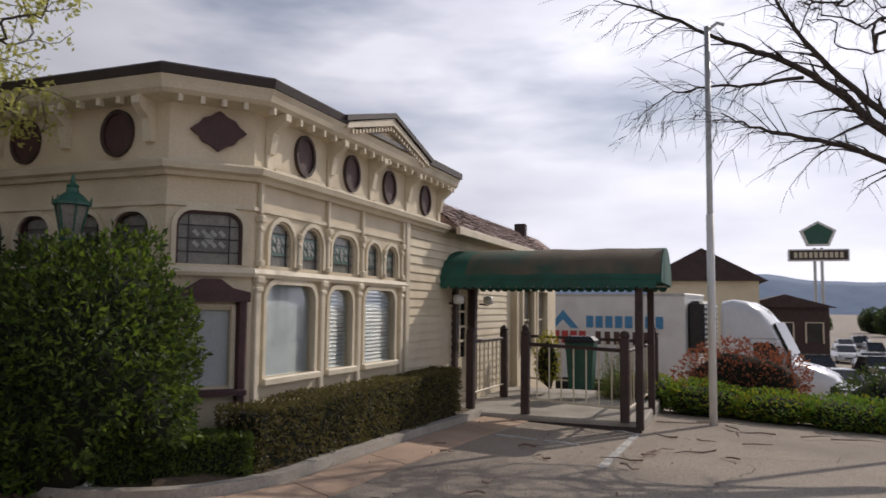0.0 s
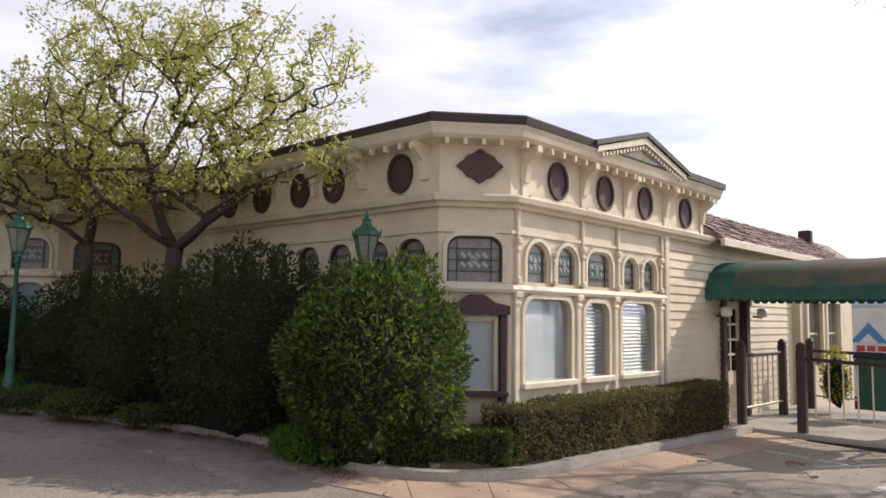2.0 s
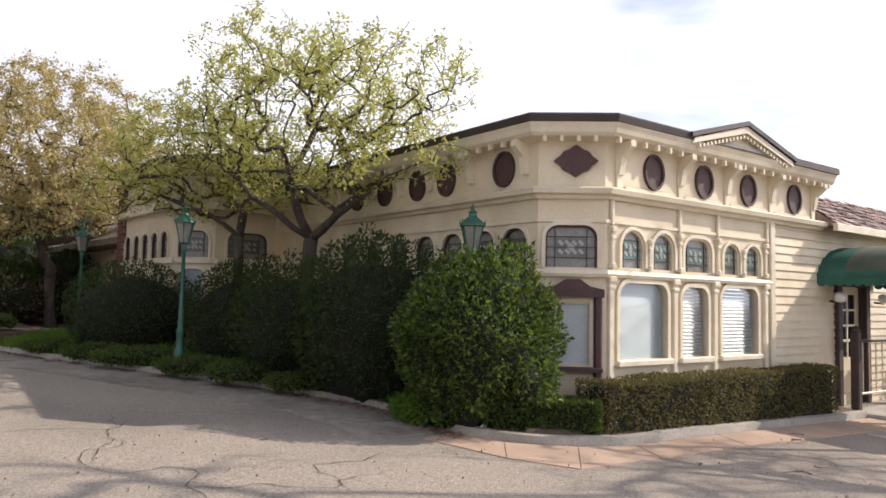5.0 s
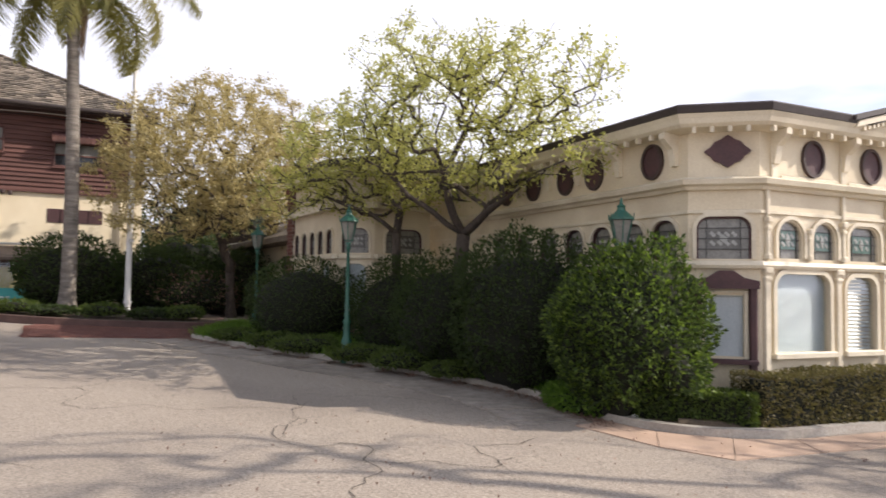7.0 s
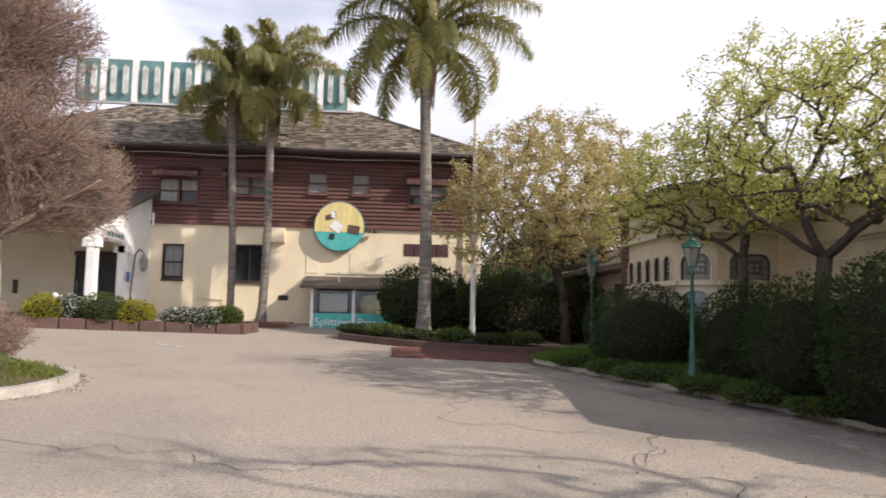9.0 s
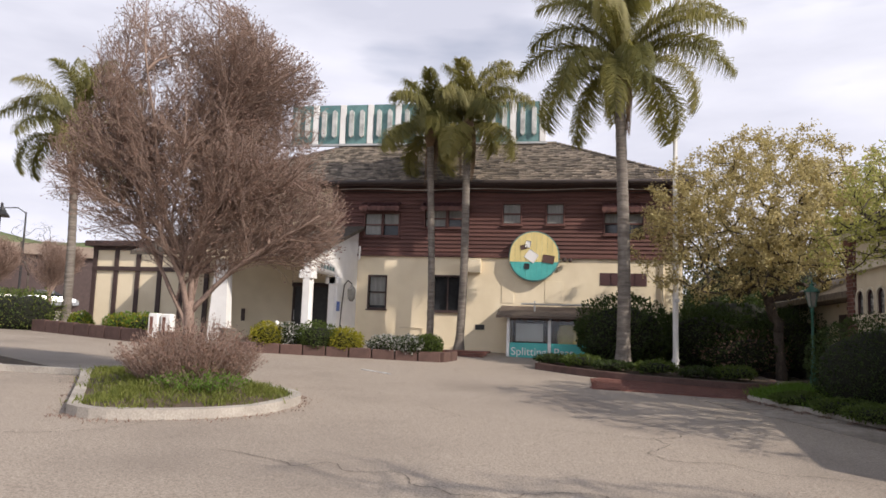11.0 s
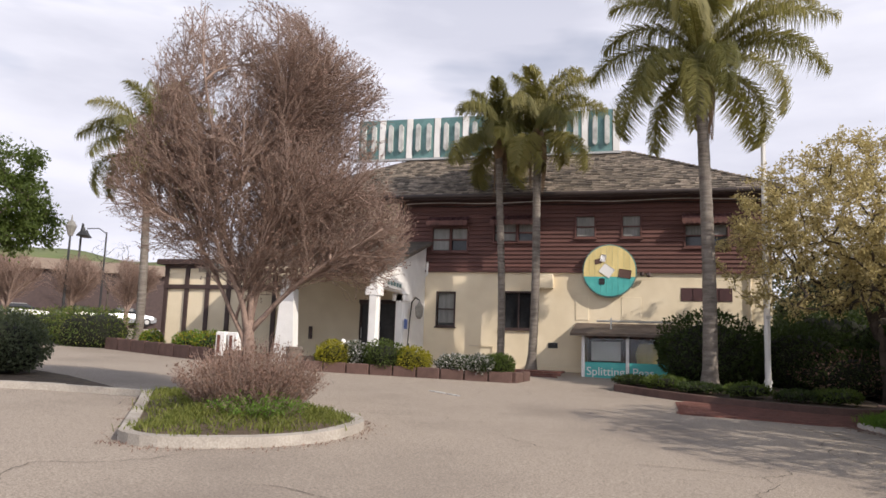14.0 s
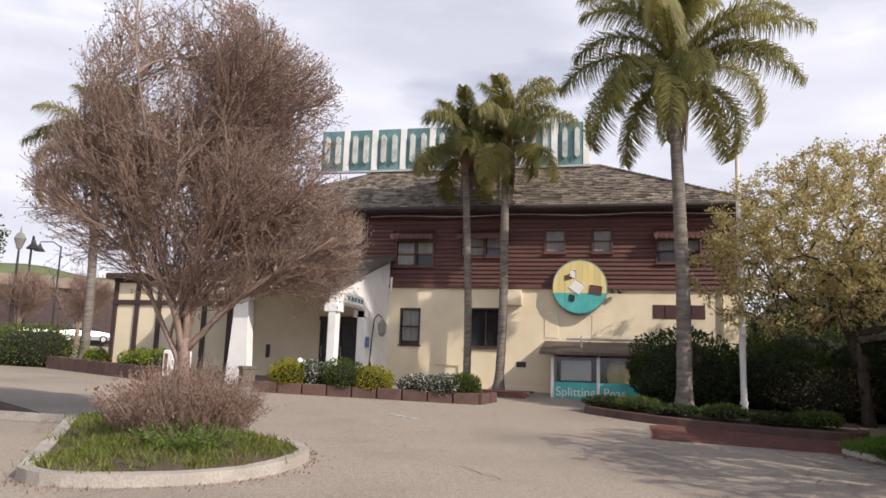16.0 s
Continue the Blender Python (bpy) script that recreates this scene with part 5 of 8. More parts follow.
# gable over the front
part("gable", Geo().prism([(0.6, 3.84), (3.0, 3.84), (1.8, 4.2)], -0.22, 0.3), M_CREAM2, RE, "small pediment with carved edge")
part("gable_edge", Geo().prism([(0.40, 3.93), (0.40, 4.0), (1.8, 4.37), (3.2, 4.0), (3.2, 3.93), (1.8, 4.30)], -0.36, 1.2), M_FASCIA, RE, "dark metal gable edge")
part("gable_moulding", Geo().prism([(0.45, 3.85), (0.5, 3.935), (1.8, 4.29), (3.1, 3.935), (3.15, 3.85), (1.8, 4.19)], -0.33, -0.22), M_TRIM, RE)
gd_me = Geo().box(-0.022, 0.022, -0.31, -0.24, 0.0, 0.05).mesh("dentil")
gd_me.materials.append(M_TRIM)
for i in range(13):
    t = (i + 0.5) / 13
    for s in (-1, 1):
        part("dentil", gd_me, M_TRIM, RE, "", Matrix.Translation((1.8 + s * 1.2 * t, 0, 4.12 - 0.31 * t)))
part("roof", Geo().slab([(-1.9, 8.4), (-1.9, 0.5), (-1.05, -0.28), (4.6, -0.28), (4.6, 8.4)], 3.95, 4.008), M_ROOFING, RE, "flat grey roof")
part("rear_wall", Geo().box(-1.6, 14.0, 8.4, 8.6, -0.4, 3.9), M_CREAM2, RE)
# lower rear wing with shingled mansard, past the door
part("mansard", Geo().add([(4.62, -0.3, 3.05), (14.0, -0.3, 3.05), (14.0, 0.6, 3.72), (4.62, 0.6, 3.72), (4.62, 5, 3.05), (14, 5, 3.05), (14, 4.2, 3.72), (4.62, 4.2, 3.72)],
                      [(0, 1, 2, 3), (3, 2, 6, 7), (5, 4, 7, 6), (0, 3, 7, 4), (1, 5, 6, 2), (0, 4, 5, 1)]), M_MANSARD, RE, "brown shingled mansard roof")
ms = Geo()
md = Vector((0, 0.9, 0.67)).normalized()
mnn = Vector((0, -md.z, md.y))
for c in range(7):
    x = 4.6
    while x < 12.5:
        w = random.uniform(0.12, 0.24)
        p = Vector((x, -0.3, 3.05)) + md * (0.2 + c * 0.155 + random.uniform(-0.03, 0.03)) + mnn * random.uniform(0, 0.02)
        q = p + Vector((w, 0, 0))
        dn = md * -random.uniform(0.19, 0.23)
        ms.add([p + dn + mnn * 0.035, q + dn + mnn * 0.035, q + mnn * 0.006, p + mnn * 0.006, p + dn, q + dn], [(0, 1, 2, 3), (4, 5, 1, 0)])
        x += w + 0.008
part("shingle_layer", ms, M_MANSARD, RE)["kind"] = "stuff"
part("eave_board", Geo().bevel_box(4.5, 14.0, -0.36, -0.28, 2.94, 3.07, 0.012), M_TRIM, RE)
part("parapet_post", Geo().bevel_box(11.4, 11.6, 0.3, 0.6, 3.5, 3.9, 0.02), M_DARKWOOD, RE)
part("wall", pane_wall(Geo(), 9.0, 13.0, -0.6, 3.0, -0.15, 0.1, [(9.35, 10.35, 0.7, 2.1), (10.75, 11.75, 0.7, 2.1)]), M_CREAM2, RE)
for a in (9.35, 10.75):
    w = part("window", Geo().box(a, a + 1.0, -0.05, -0.04, 0.7, 2.1), M_LEADGLASS, RE, "tall pale-framed window")
    part("window_frame", strip(Geo(), [(a, 0.65), (a, 2.1), (a + 1, 2.1), (a + 1, 0.65)], 0.12, -0.22, -0.05), M_TRIM, w)
    part("glazing_bar", Geo().box(a, a + 1, -0.1, -0.05, 1.38, 1.42), M_TRIM, w)

# bay at the far end of the flank
BAY = thing("restaurant_bay", pose(7.55, -11.3, 0.35), "cream projecting bay with small arched windows and cornice", "building")
bx, by0, by1 = 7.55, -11.3, -8.4
MB = Matrix.Translation((bx, by1, 0)) @ Matrix.Rotation(-math.pi / 2, 4, "Z")
MBi = BAY.matrix_basis.inverted()
BL = by1 - by0
DB = math.hypot(0.6, 0.6)
MD = Matrix.Translation((bx, by0, 0)) @ Matrix.Rotation(-math.pi / 4, 4, "Z")
MR = Matrix.Translation((bx + 0.6, by0 - 0.6, 0))
bz = 0.28
for mm, L, ups in ((MB, BL, [(BL - 0.62 - i * 0.56, BL - 0.22 - i * 0.56) for i in range(5)]), (MD, DB, [(0.12, DB - 0.12)]), (MR, 1.3, [(0.25, 1.1)])):
    k = MBi @ mm
    hol = [(a, b, 2.08 + bz, 2.6 + bz) for a, b in ups]
    lows = [(BL - 1.0, BL - 0.3, 0.9 + bz, 1.85 + bz), (BL - 2.1, BL - 1.4, 0.9 + bz, 1.85 + bz)] if L == BL else ([(0.16, DB - 0.16, 0.9 + bz, 1.85 + bz)] if L == DB else [])
    g = pane_wall(Geo(), 0, L, 0.0, 3.95, 0.0, 0.2, hol + lows, k)
    for h in hol + lows:
        arch_fill(g, h[0], h[1], h[3], min(0.19, (h[1] - h[0]) / 2 - 0.01), 0, 0.2, k)
    part("wall", g, M_CREAM2, BAY)
    for h in hol:
        lead_window(BAY, *h, min(0.19, (h[1] - h[0]) / 2 - 0.01), k, big=True)
    for h in lows:
        blind_window(BAY, *h, 0.17, k, slats=False)
    for z, d, hh in ((3.0 + bz, 0.16, 0.13), (1.96 + bz, 0.07, 0.09), (3.75 + bz, 0.3, 0.12)):
        part("cornice", Geo().bevel_box(-0.12, L + 0.12, -d, 0.01, z, z + hh, 0.02, k), M_TRIM, BAY)
# extra overhang added past the walls to widen the shadow on the lot
part("roof", Geo().slab([(p[0] - 7.55, p[1] + 11.3) for p in ((7.12, -8.3), (7.12, -11.6), (7.95, -12.95), (9.8, -12.95), (9.8, -8.3))], 4.15 - 0.35, 4.25 - 0.35), M_FASCIA, BAY)
CH = thing("brick_chimney", pose(7.7, -8.15, 0.4) @ Matrix.Diagonal((0.72, 0.72, 1, 1)), "dark red brick chimney pier beside the bay", "chimney")
part("core", Geo().box(-0.27, 0.27, -0.27, 0.27, -0.1, 3.55), M_MORTAR, CH)
brick_me = Geo().bevel_box(-0.125, 0.125, -0.03, 0.03, -0.036, 0.036, 0.004).mesh("brick")
brick_me.materials.append(M_BRICK)
for c in range(42):
    z = 0.0 + c * 0.085
    for i in range(2):
        sx = -0.14 + i * 0.28 + (0.06 if c % 2 else -0.06) * 0.5
        part("brick", brick_me, M_BRICK, CH, "", pose(sx, -0.27, z))
        part("brick", brick_me, M_BRICK, CH, "", pose(-0.27, sx, z, 0, 0, 90))
part("cap", Geo().bevel_box(-0.36, 0.36, -0.36, 0.36, 3.5, 3.68, 0.03), M_BRICK, CH)
# low wing past the bay with tiled eaves
LW = thing("low_wing", pose(9, -4, 0.6), "low cream wing with overhanging brown shingle eaves", "building")
wpart("wall", Geo().box(8.4, 8.6, -7.8, -1.0, 0.3, 3.0), M_CREAM2, LW)
wpart("wall", Geo().box(8.6, 12.0, -1.2, -1.0, 0.3, 3.0), M_CREAM2, LW)
wpart("roof", Geo().add([(7.6, -7.9, 2.95), (7.6, -0.5, 2.95), (10.5, -0.5, 4.3), (10.5, -7.9, 4.3), (7.6, -7.9, 2.8), (7.6, -0.5, 2.8), (13, -0.5, 2.9), (13, -7.9, 2.9)],
                        [(0, 3, 2, 1), (4, 5, 6, 7), (0, 1, 5, 4), (1, 2, 6, 5), (3, 0, 4, 7), (2, 3, 7, 6)]), M_SHINGLE, LW, "brown shingled roof slope")
wpart("doorway", Geo().box(8.36, 8.4, -5.6, -4.7, 0.6, 2.5), M_DARKWOOD, LW, "brown recessed door")


# ---- plants ----
def rand_unit(rng):
    while True:
        v = Vector((rng.uniform(-1, 1), rng.uniform(-1, 1), rng.uniform(-1, 1)))
        if 0.05 < v.length < 1:
            return v.normalized()


def grow(trunk, tips, rng, r_tip, power, wobble, up=0.0, limbs=()):
    """Joins crown points to a trunk so that limbs fork from it; returns tubes as (points, radii) and the twig ends."""
    pos = [Vector(p) for p in trunk]
    par = [-1] + list(range(len(trunk) - 1))
    load = [0] * len(pos)
    top = pos[-1]
    runs = []
    for line in limbs:
        start = min(range(len(pos)), key=lambda i: (pos[i] - line[0]).length)
        prev, chain = start, [start]
        for a, b in zip(line, line[1:]):
            for k in (0.5, 1.0):
                pos.append(a.lerp(b, k) + rand_unit(rng) * 0.03)
                par.append(prev)
                load.append(0)
                prev = len(pos) - 1
                chain.append(prev)
        runs.append(chain)
    for p in sorted(tips, key=lambda q: (q - top).length):
        arr = np.array([tuple(q) for q in pos[max(len(trunk) // 2, 1):]])
        d = arr - np.array(tuple(p))
        dist = np.sqrt((d * d).sum(1))
        cost = dist + 0.35 * np.maximum(d[:, 2], 0) + 0.10 * np.sqrt(((arr - np.array(tuple(top))) ** 2).sum(1))
        i = int(cost.argmin()) + max(len(trunk) // 2, 1)
        a = pos[i]
        L = (p - a).length
        n = max(2, min(7, int(L / 0.3) + 1))
        back = (a - pos[par[i]]).normalized() if par[i] >= 0 else Vector((0, 0, 1))
        c1 = a + back * L * 0.35 + Vector((0, 0, up * L))
        prev, chain = i, [i]
        for k in range(1, n + 1):
            t = k / n
            q = a * (1 - t) ** 2 + c1 * 2 * t * (1 - t) + p * t * t
            if k < n:
                q = q + rand_unit(rng) * wobble * L / n
            pos.append(q)
            par.append(prev)
            load.append(0)
            prev = len(pos) - 1
            chain.append(prev)
        runs.append(chain)
        while prev >= 0:
            load[prev] += 1
            prev = par[prev]
    rad = lambda i: r_tip * max(load[i], 1) ** power
    tubes = [([pos[i] for i in range(len(trunk))], [rad(i) * (1.35 if i == 0 else 1.0) for i in range(len(trunk))])]
    for ch in runs:
        tubes.append(([pos[i] for i in ch], [rad(ch[1]) if k == 0 else rad(i) for k, i in enumerate(ch)]))
    return tubes, [(pos[ch[-1]], (pos[ch[-1]] - pos[ch[-2]]).normalized(), [pos[i] for i in ch]) for ch in runs]


def crown_points(rng, blobs, n):
    pts = []
    tot = sum(b[1][0] * b[1][1] * b[1][2] for b in blobs)
    for c, r in blobs:
        for _ in range(int(n * r[0] * r[1] * r[2] / tot)):
            u = rand_unit(rng) * rng.uniform(0.35, 1.0) ** 0.6
            pts.append(Vector((c[0] + u.x * r[0], c[1] + u.y * r[1], c[2] + u.z * r[2])))
    return pts


def leafy_tree(name, label, trunk, blobs, n_tips, seed, leaf_mat, n_leaf, size, bark=M_BARK, r_tip=0.006, power=0.46, hang=0.3, wobble=0.5, cull=0.0, limbs=()):
    rng = random.Random(seed)
    base = Vector(trunk[0])
    top = thing(name, Matrix.Translation(base), label, "tree")
    tubes, ends = grow([Vector(p) - base for p in trunk], [p - base for p in crown_points(rng, blobs, n_tips)], rng, r_tip, power, wobble, 0.0, [[Vector(p) - base for p in line] for line in limbs])
    w = Geo()
    for i, (pts, rr) in enumerate(tubes):
        if i == 0:
            part("trunk", Geo().tube(pts, rr, 10), bark, top, smooth=True)
        elif rr[0] > r_tip * 4:
            part("limb", Geo().tube(pts, rr, 6), bark, top, smooth=True)
        else:
            w.tube(pts, rr, 4)
    part("twig_growth", w, bark, top)["kind"] = "stuff"
    lf = Geo()
    for p, d, ch in ends:
        if rng.random() < cull:
            continue
        for _ in range(n_leaf):
            k = rng.random()
            j = min(int(k * (len(ch) - 1)), len(ch) - 2) if rng.random() < 0.45 else len(ch) - 2
            q = ch[j].lerp(ch[j + 1], rng.random()) + rand_unit(rng) * size * rng.uniform(0.3, 2.2)
            dd = (rand_unit(rng) + d * 0.5 + Vector((0, 0, -hang))).normalized()
            s = size * rng.uniform(0.6, 1.25)
            lf.leaf(q, dd, rand_unit(rng), s, s * 0.5)
    part("crown", lf, leaf_mat, top)["kind"] = "stuff"
    return top


def shrub(name, label, c, r, n, leaf_mat, size, seed, core=M_SOIL, bump=0.16, boxy=2.0, category="shrub", group="", mix=None):
    """A bush: an uneven dark core and a skin of leaves in clumps, flat-footed at c."""
    rng = random.Random(seed)
    top = thing(name, Matrix.Translation(c), label, category, group)
    off = Vector((seed * 3.7, seed * 1.3, 0))

    def surf(u):
        k = (abs(u.x) ** boxy + abs(u.y) ** boxy + abs(u.z) ** boxy) ** (-1 / boxy)
        b = 1 + bump * noise.noise(u * 2.1 + off) + bump * 0.6 * noise.noise(u * 5.3 + off)
        return Vector((u.x * r[0] * k * b, u.y * r[1] * k * b, r[2] + u.z * r[2] * k * b))

    g = Geo()
    rings = []
    for i in range(11):
        th = math.pi * (i / 10)
        rings.append([surf(Vector((math.sin(max(th, 0.05)) * math.cos(a), math.sin(max(th, 0.05)) * math.sin(a), -math.cos(th)))) * 0.84 for a in [2 * math.pi * k / 18 for k in range(18)]])
    g.tube_rings(rings)
    part("inner_mass", g, M_CORE, top, "inner growth with its shade painted near-black", smooth=True)
    lf, lf2 = Geo(), Geo()
    for _ in range(int(n * 1.55)):
        u = rand_unit(rng)
        if u.z < -0.75:
            continue
        p = surf(u) * (1.03 - 0.27 * rng.random() ** 1.6)
        d = (u * 0.8 + rand_unit(rng) * 0.9 + Vector((0, 0, 0.25))).normalized()
        s = size * rng.uniform(0.6, 1.3)
        (lf2 if mix and rng.random() < mix[1] else lf).leaf(p, d, rand_unit(rng), s, s * 0.45)
    part("foliage", lf, leaf_mat, top)["kind"] = "stuff"
    if mix:
        part("blossom" if mix[0] is L_FLOWER else "young_foliage", lf2, mix[0], top)["kind"] = "stuff"
    return top


# near-black core colour stands for the shade deep among the leaves
M_CORE = material("inner twigs with shade painted in", (0.006, 0.007, 0.003), (0.016, 0.018, 0.008), 1.0, 8.0, 40.0, 0.5)

# the big bushes before the flank
shrub("bush", "large rounded evergreen bush, part of its leaves painted sunlit", (8.45, -19.12, 0.12), (0.87, 0.92, 1.04), 12500, L_BUSH, 0.075, 1, boxy=2.15, bump=0.28, mix=(L_SUNLIT, 0.42))
shrub("bush", "tall dark evergreen bush beside the restaurant", (8.28, -17.1, 0.2), (0.95, 1.0, 1.14), 10000, L_BUSH, 0.065, 2, boxy=2.2)
shrub("bush", "dark evergreen bush with rounded top", (7.95, -15.4, 0.25), (0.88, 0.92, 0.98), 8500, L_BUSH, 0.06, 3, boxy=2.15)
shrub("bush", "dark bush at the foot of a tree", (7.85, -13.65, 0.3), (0.78, 0.9, 0.94), 7000, L_BUSH, 0.06, 4, boxy=2.2)
shrub("bush", "clipped dome-shaped dark bush", (6.75, -11.5, 0.5), (1.05, 1.2, 0.84), 8000, L_BUSH, 0.055, 5, bump=0.06, boxy=2.3)
shrub("bush", "dark bush beside the display case", (2.85, -3.4, 0.85), (1.35, 1.1, 1.05), 5000, L_BUSH, 0.11, 6)
shrub("bush", "dark sprawling bush behind the flagpole", (5.3, -2.6, 0.8), (1.6, 1.2, 0.95), 4500, L_BUSH, 0.11, 7)
shrub("bush", "dry bronze brush under the russet tree", (6.3, -3.6, 0.8), (1.3, 1.0, 0.6), 2500, L_BUSH, 0.1, 9, mix=(L_MYRTLE, 0.3))
shrub("bush", "tall dark shrubs behind the russet tree", (6.4, -0.9, 0.85), (1.9, 1.2, 1.25), 4500, L_BUSH, 0.12, 11)
shrub("bush", "tall dark shrubs beside the low wing", (8.4, 1.2, 0.9), (2.2, 1.4, 1.45), 4500, L_BUSH, 0.13, 12)
shrub("bush", "dark shrub filling the corner by the low wing", (7.6, -3.0, 0.75), (0.9, 1.3, 1.0), 3000, L_BUSH, 0.09, 13)
shrub("leafy_clump", "bright low weeds at the kerb corner", (8.1, -18.7, 0.08), (0.38, 0.6, 0.2), 1500, L_BRIGHT, 0.08, 10, category="plant")


def hedge(name, label, p, q, w, h, n, mat, seed, z0=None):
    """A clipped hedge between two points: box core and leaf skin, slightly uneven."""
    rng = random.Random(seed)
    a, b = Vector((*p, 0)), Vector((*q, 0))
    L = (b - a).length
    zz = ground_z(*p) if z0 is None else z0
    m = Matrix.Translation((p[0], p[1], zz)) @ Matrix.Rotation(math.atan2(b.y - a.y, b.x - a.x), 4, "Z")
    top = thing(name, m, label, "hedge")
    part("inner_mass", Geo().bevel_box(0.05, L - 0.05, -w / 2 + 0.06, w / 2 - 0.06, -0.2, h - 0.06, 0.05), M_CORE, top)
    lf = Geo()
    area = [L * w, L * h, L * h, w * h, w * h]
    for _ in range(n):
        k = rng.choices(range(5), area)[0]
        x, y, z = rng.uniform(0, L), rng.uniform(-w / 2, w / 2), rng.uniform(0, h)
        nr = Vector(((0, 0, 1), (0, -1, 0), (0, 1, 0), (-1, 0, 0), (1, 0, 0))[k])
        if k == 0:
            z = h
        elif k == 1:
            y = -w / 2
        elif k == 2:
            y = w / 2
        elif k == 3:
            x = 0
        else:
            x = L
        pt = Vector((x, y, z))
        pt += nr * 0.05 * noise.noise(pt * 2.2 + Vector((seed, 0, 0))) - nr * rng.uniform(0, 0.05)
        d = (nr * 0.7 + rand_unit(rng)).normalized()
        s = rng.uniform(0.03, 0.06)
        lf.leaf(pt, d, rand_unit(rng), s, s * 0.55)
    part("foliage", lf, mat, top)["kind"] = "stuff"


hedge("hedge", "low clipped hedge with browned face before the front windows", (9.3, -20.2), (14.8, -20.5), 0.5, 0.68, 17000, L_HEDGE, 1, 0.02)
hedge("hedge", "lower clipped hedge wrapping the kerb corner", (8.3, -19.4), (9.3, -20.3), 0.42, 0.44, 6000, L_MID, 2, 0.06)

# trees beside the restaurant
leafy_tree("tree", "spreading dark-limbed tree with sparse yellow green leaves", [(8.55, -14.95, 0.3), (8.45, -14.9, 1.2), (8.47, -14.9, 1.9), (8.52, -14.93, 2.6)],
           [((8.3, -15.1, 4.5), (2.2, 2.3, 1.4)), ((7.8, -14.6, 5.7), (1.4, 1.3, 0.75)), ((8.3, -17.6, 3.6), (0.8, 1.5, 0.45)), ((8.5, -16.8, 4.85), (1.4, 1.7, 0.95)), ((6.9, -14.0, 4.2), (1.1, 1.1, 0.7))],
           1100, 21, L_TREE, 19, 0.075, r_tip=0.0042, power=0.475, wobble=0.12, cull=0.04,
           limbs=[[(8.52, -14.93, 2.6), (8.2, -14.9, 3.2), (8.08, -15.0, 3.7), (8.27, -15.1, 4.1), (8.47, -15.2, 4.65), (8.8, -15.3, 5.2), (9.2, -15.4, 5.5), (9.6, -15.6, 5.4)],
                  [(8.08, -15.0, 3.7), (7.92, -14.4, 4.4), (8.0, -14.2, 5.1), (8.3, -14.1, 5.9)],
                  [(8.52, -14.93, 2.6), (8.6, -15.6, 2.95), (8.55, -16.3, 3.15), (8.5, -17.1, 3.4), (8.4, -18.0, 3.5)],
                  [(8.5, -14.93, 2.5), (8.0, -14.7, 3.0), (7.6, -14.5, 3.25), (7.3, -14.3, 3.7), (6.9, -14.1, 3.9)]])
leafy_tree("tree", "smaller dark-limbed tree with sparse yellow green leaves", [(8.0, -13.0, 0.3), (8.05, -13.0, 1.3), (8.12, -13.05, 1.95), (8.11, -13.05, 2.7)],
           [((7.45, -12.6, 4.2), (1.7, 1.7, 1.2)), ((8.3, -13.3, 3.9), (1.0, 1.0, 0.9)), ((6.4, -11.9, 3.6), (1.0, 1.0, 0.6))], 650, 22, L_TREE, 18, 0.074, r_tip=0.0042, power=0.47, wobble=0.13, cull=0.04,
           limbs=[[(8.11, -13.05, 2.7), (7.6, -12.8, 3.1), (7.2, -12.6, 3.25), (6.6, -12.2, 3.5)], [(8.11, -13.05, 2.7), (8.3, -13.1, 3.7), (8.17, -13.1, 4.35), (7.8, -12.9, 4.8), (7.3, -12.7, 4.9)]])
# the last crown lobe is added to throw shade on the palm trunk
leafy_tree("tree", "broad tree in russet and yellow leaf near the flagpole", [(7.0, -4.4, 0.6), (6.95, -4.4, 1.2), (6.9, -4.45, 2.0)],
           [((6.7, -4.6, 5.3), (3.7, 3.2, 2.0)), ((5.2, -5.2, 4.3), (2.4, 2.0, 1.6)), ((8.6, -4.4, 4.4), (2.2, 2.0, 1.6)), ((6.9, -4.4, 6.9), (2.0, 2.0, 0.9)), ((7.0, -7.1, 4.5), (1.6, 1.4, 1.3))], 1500, 23, L_TREE2, 40, 0.095, r_tip=0.005, power=0.45, wobble=0.3)


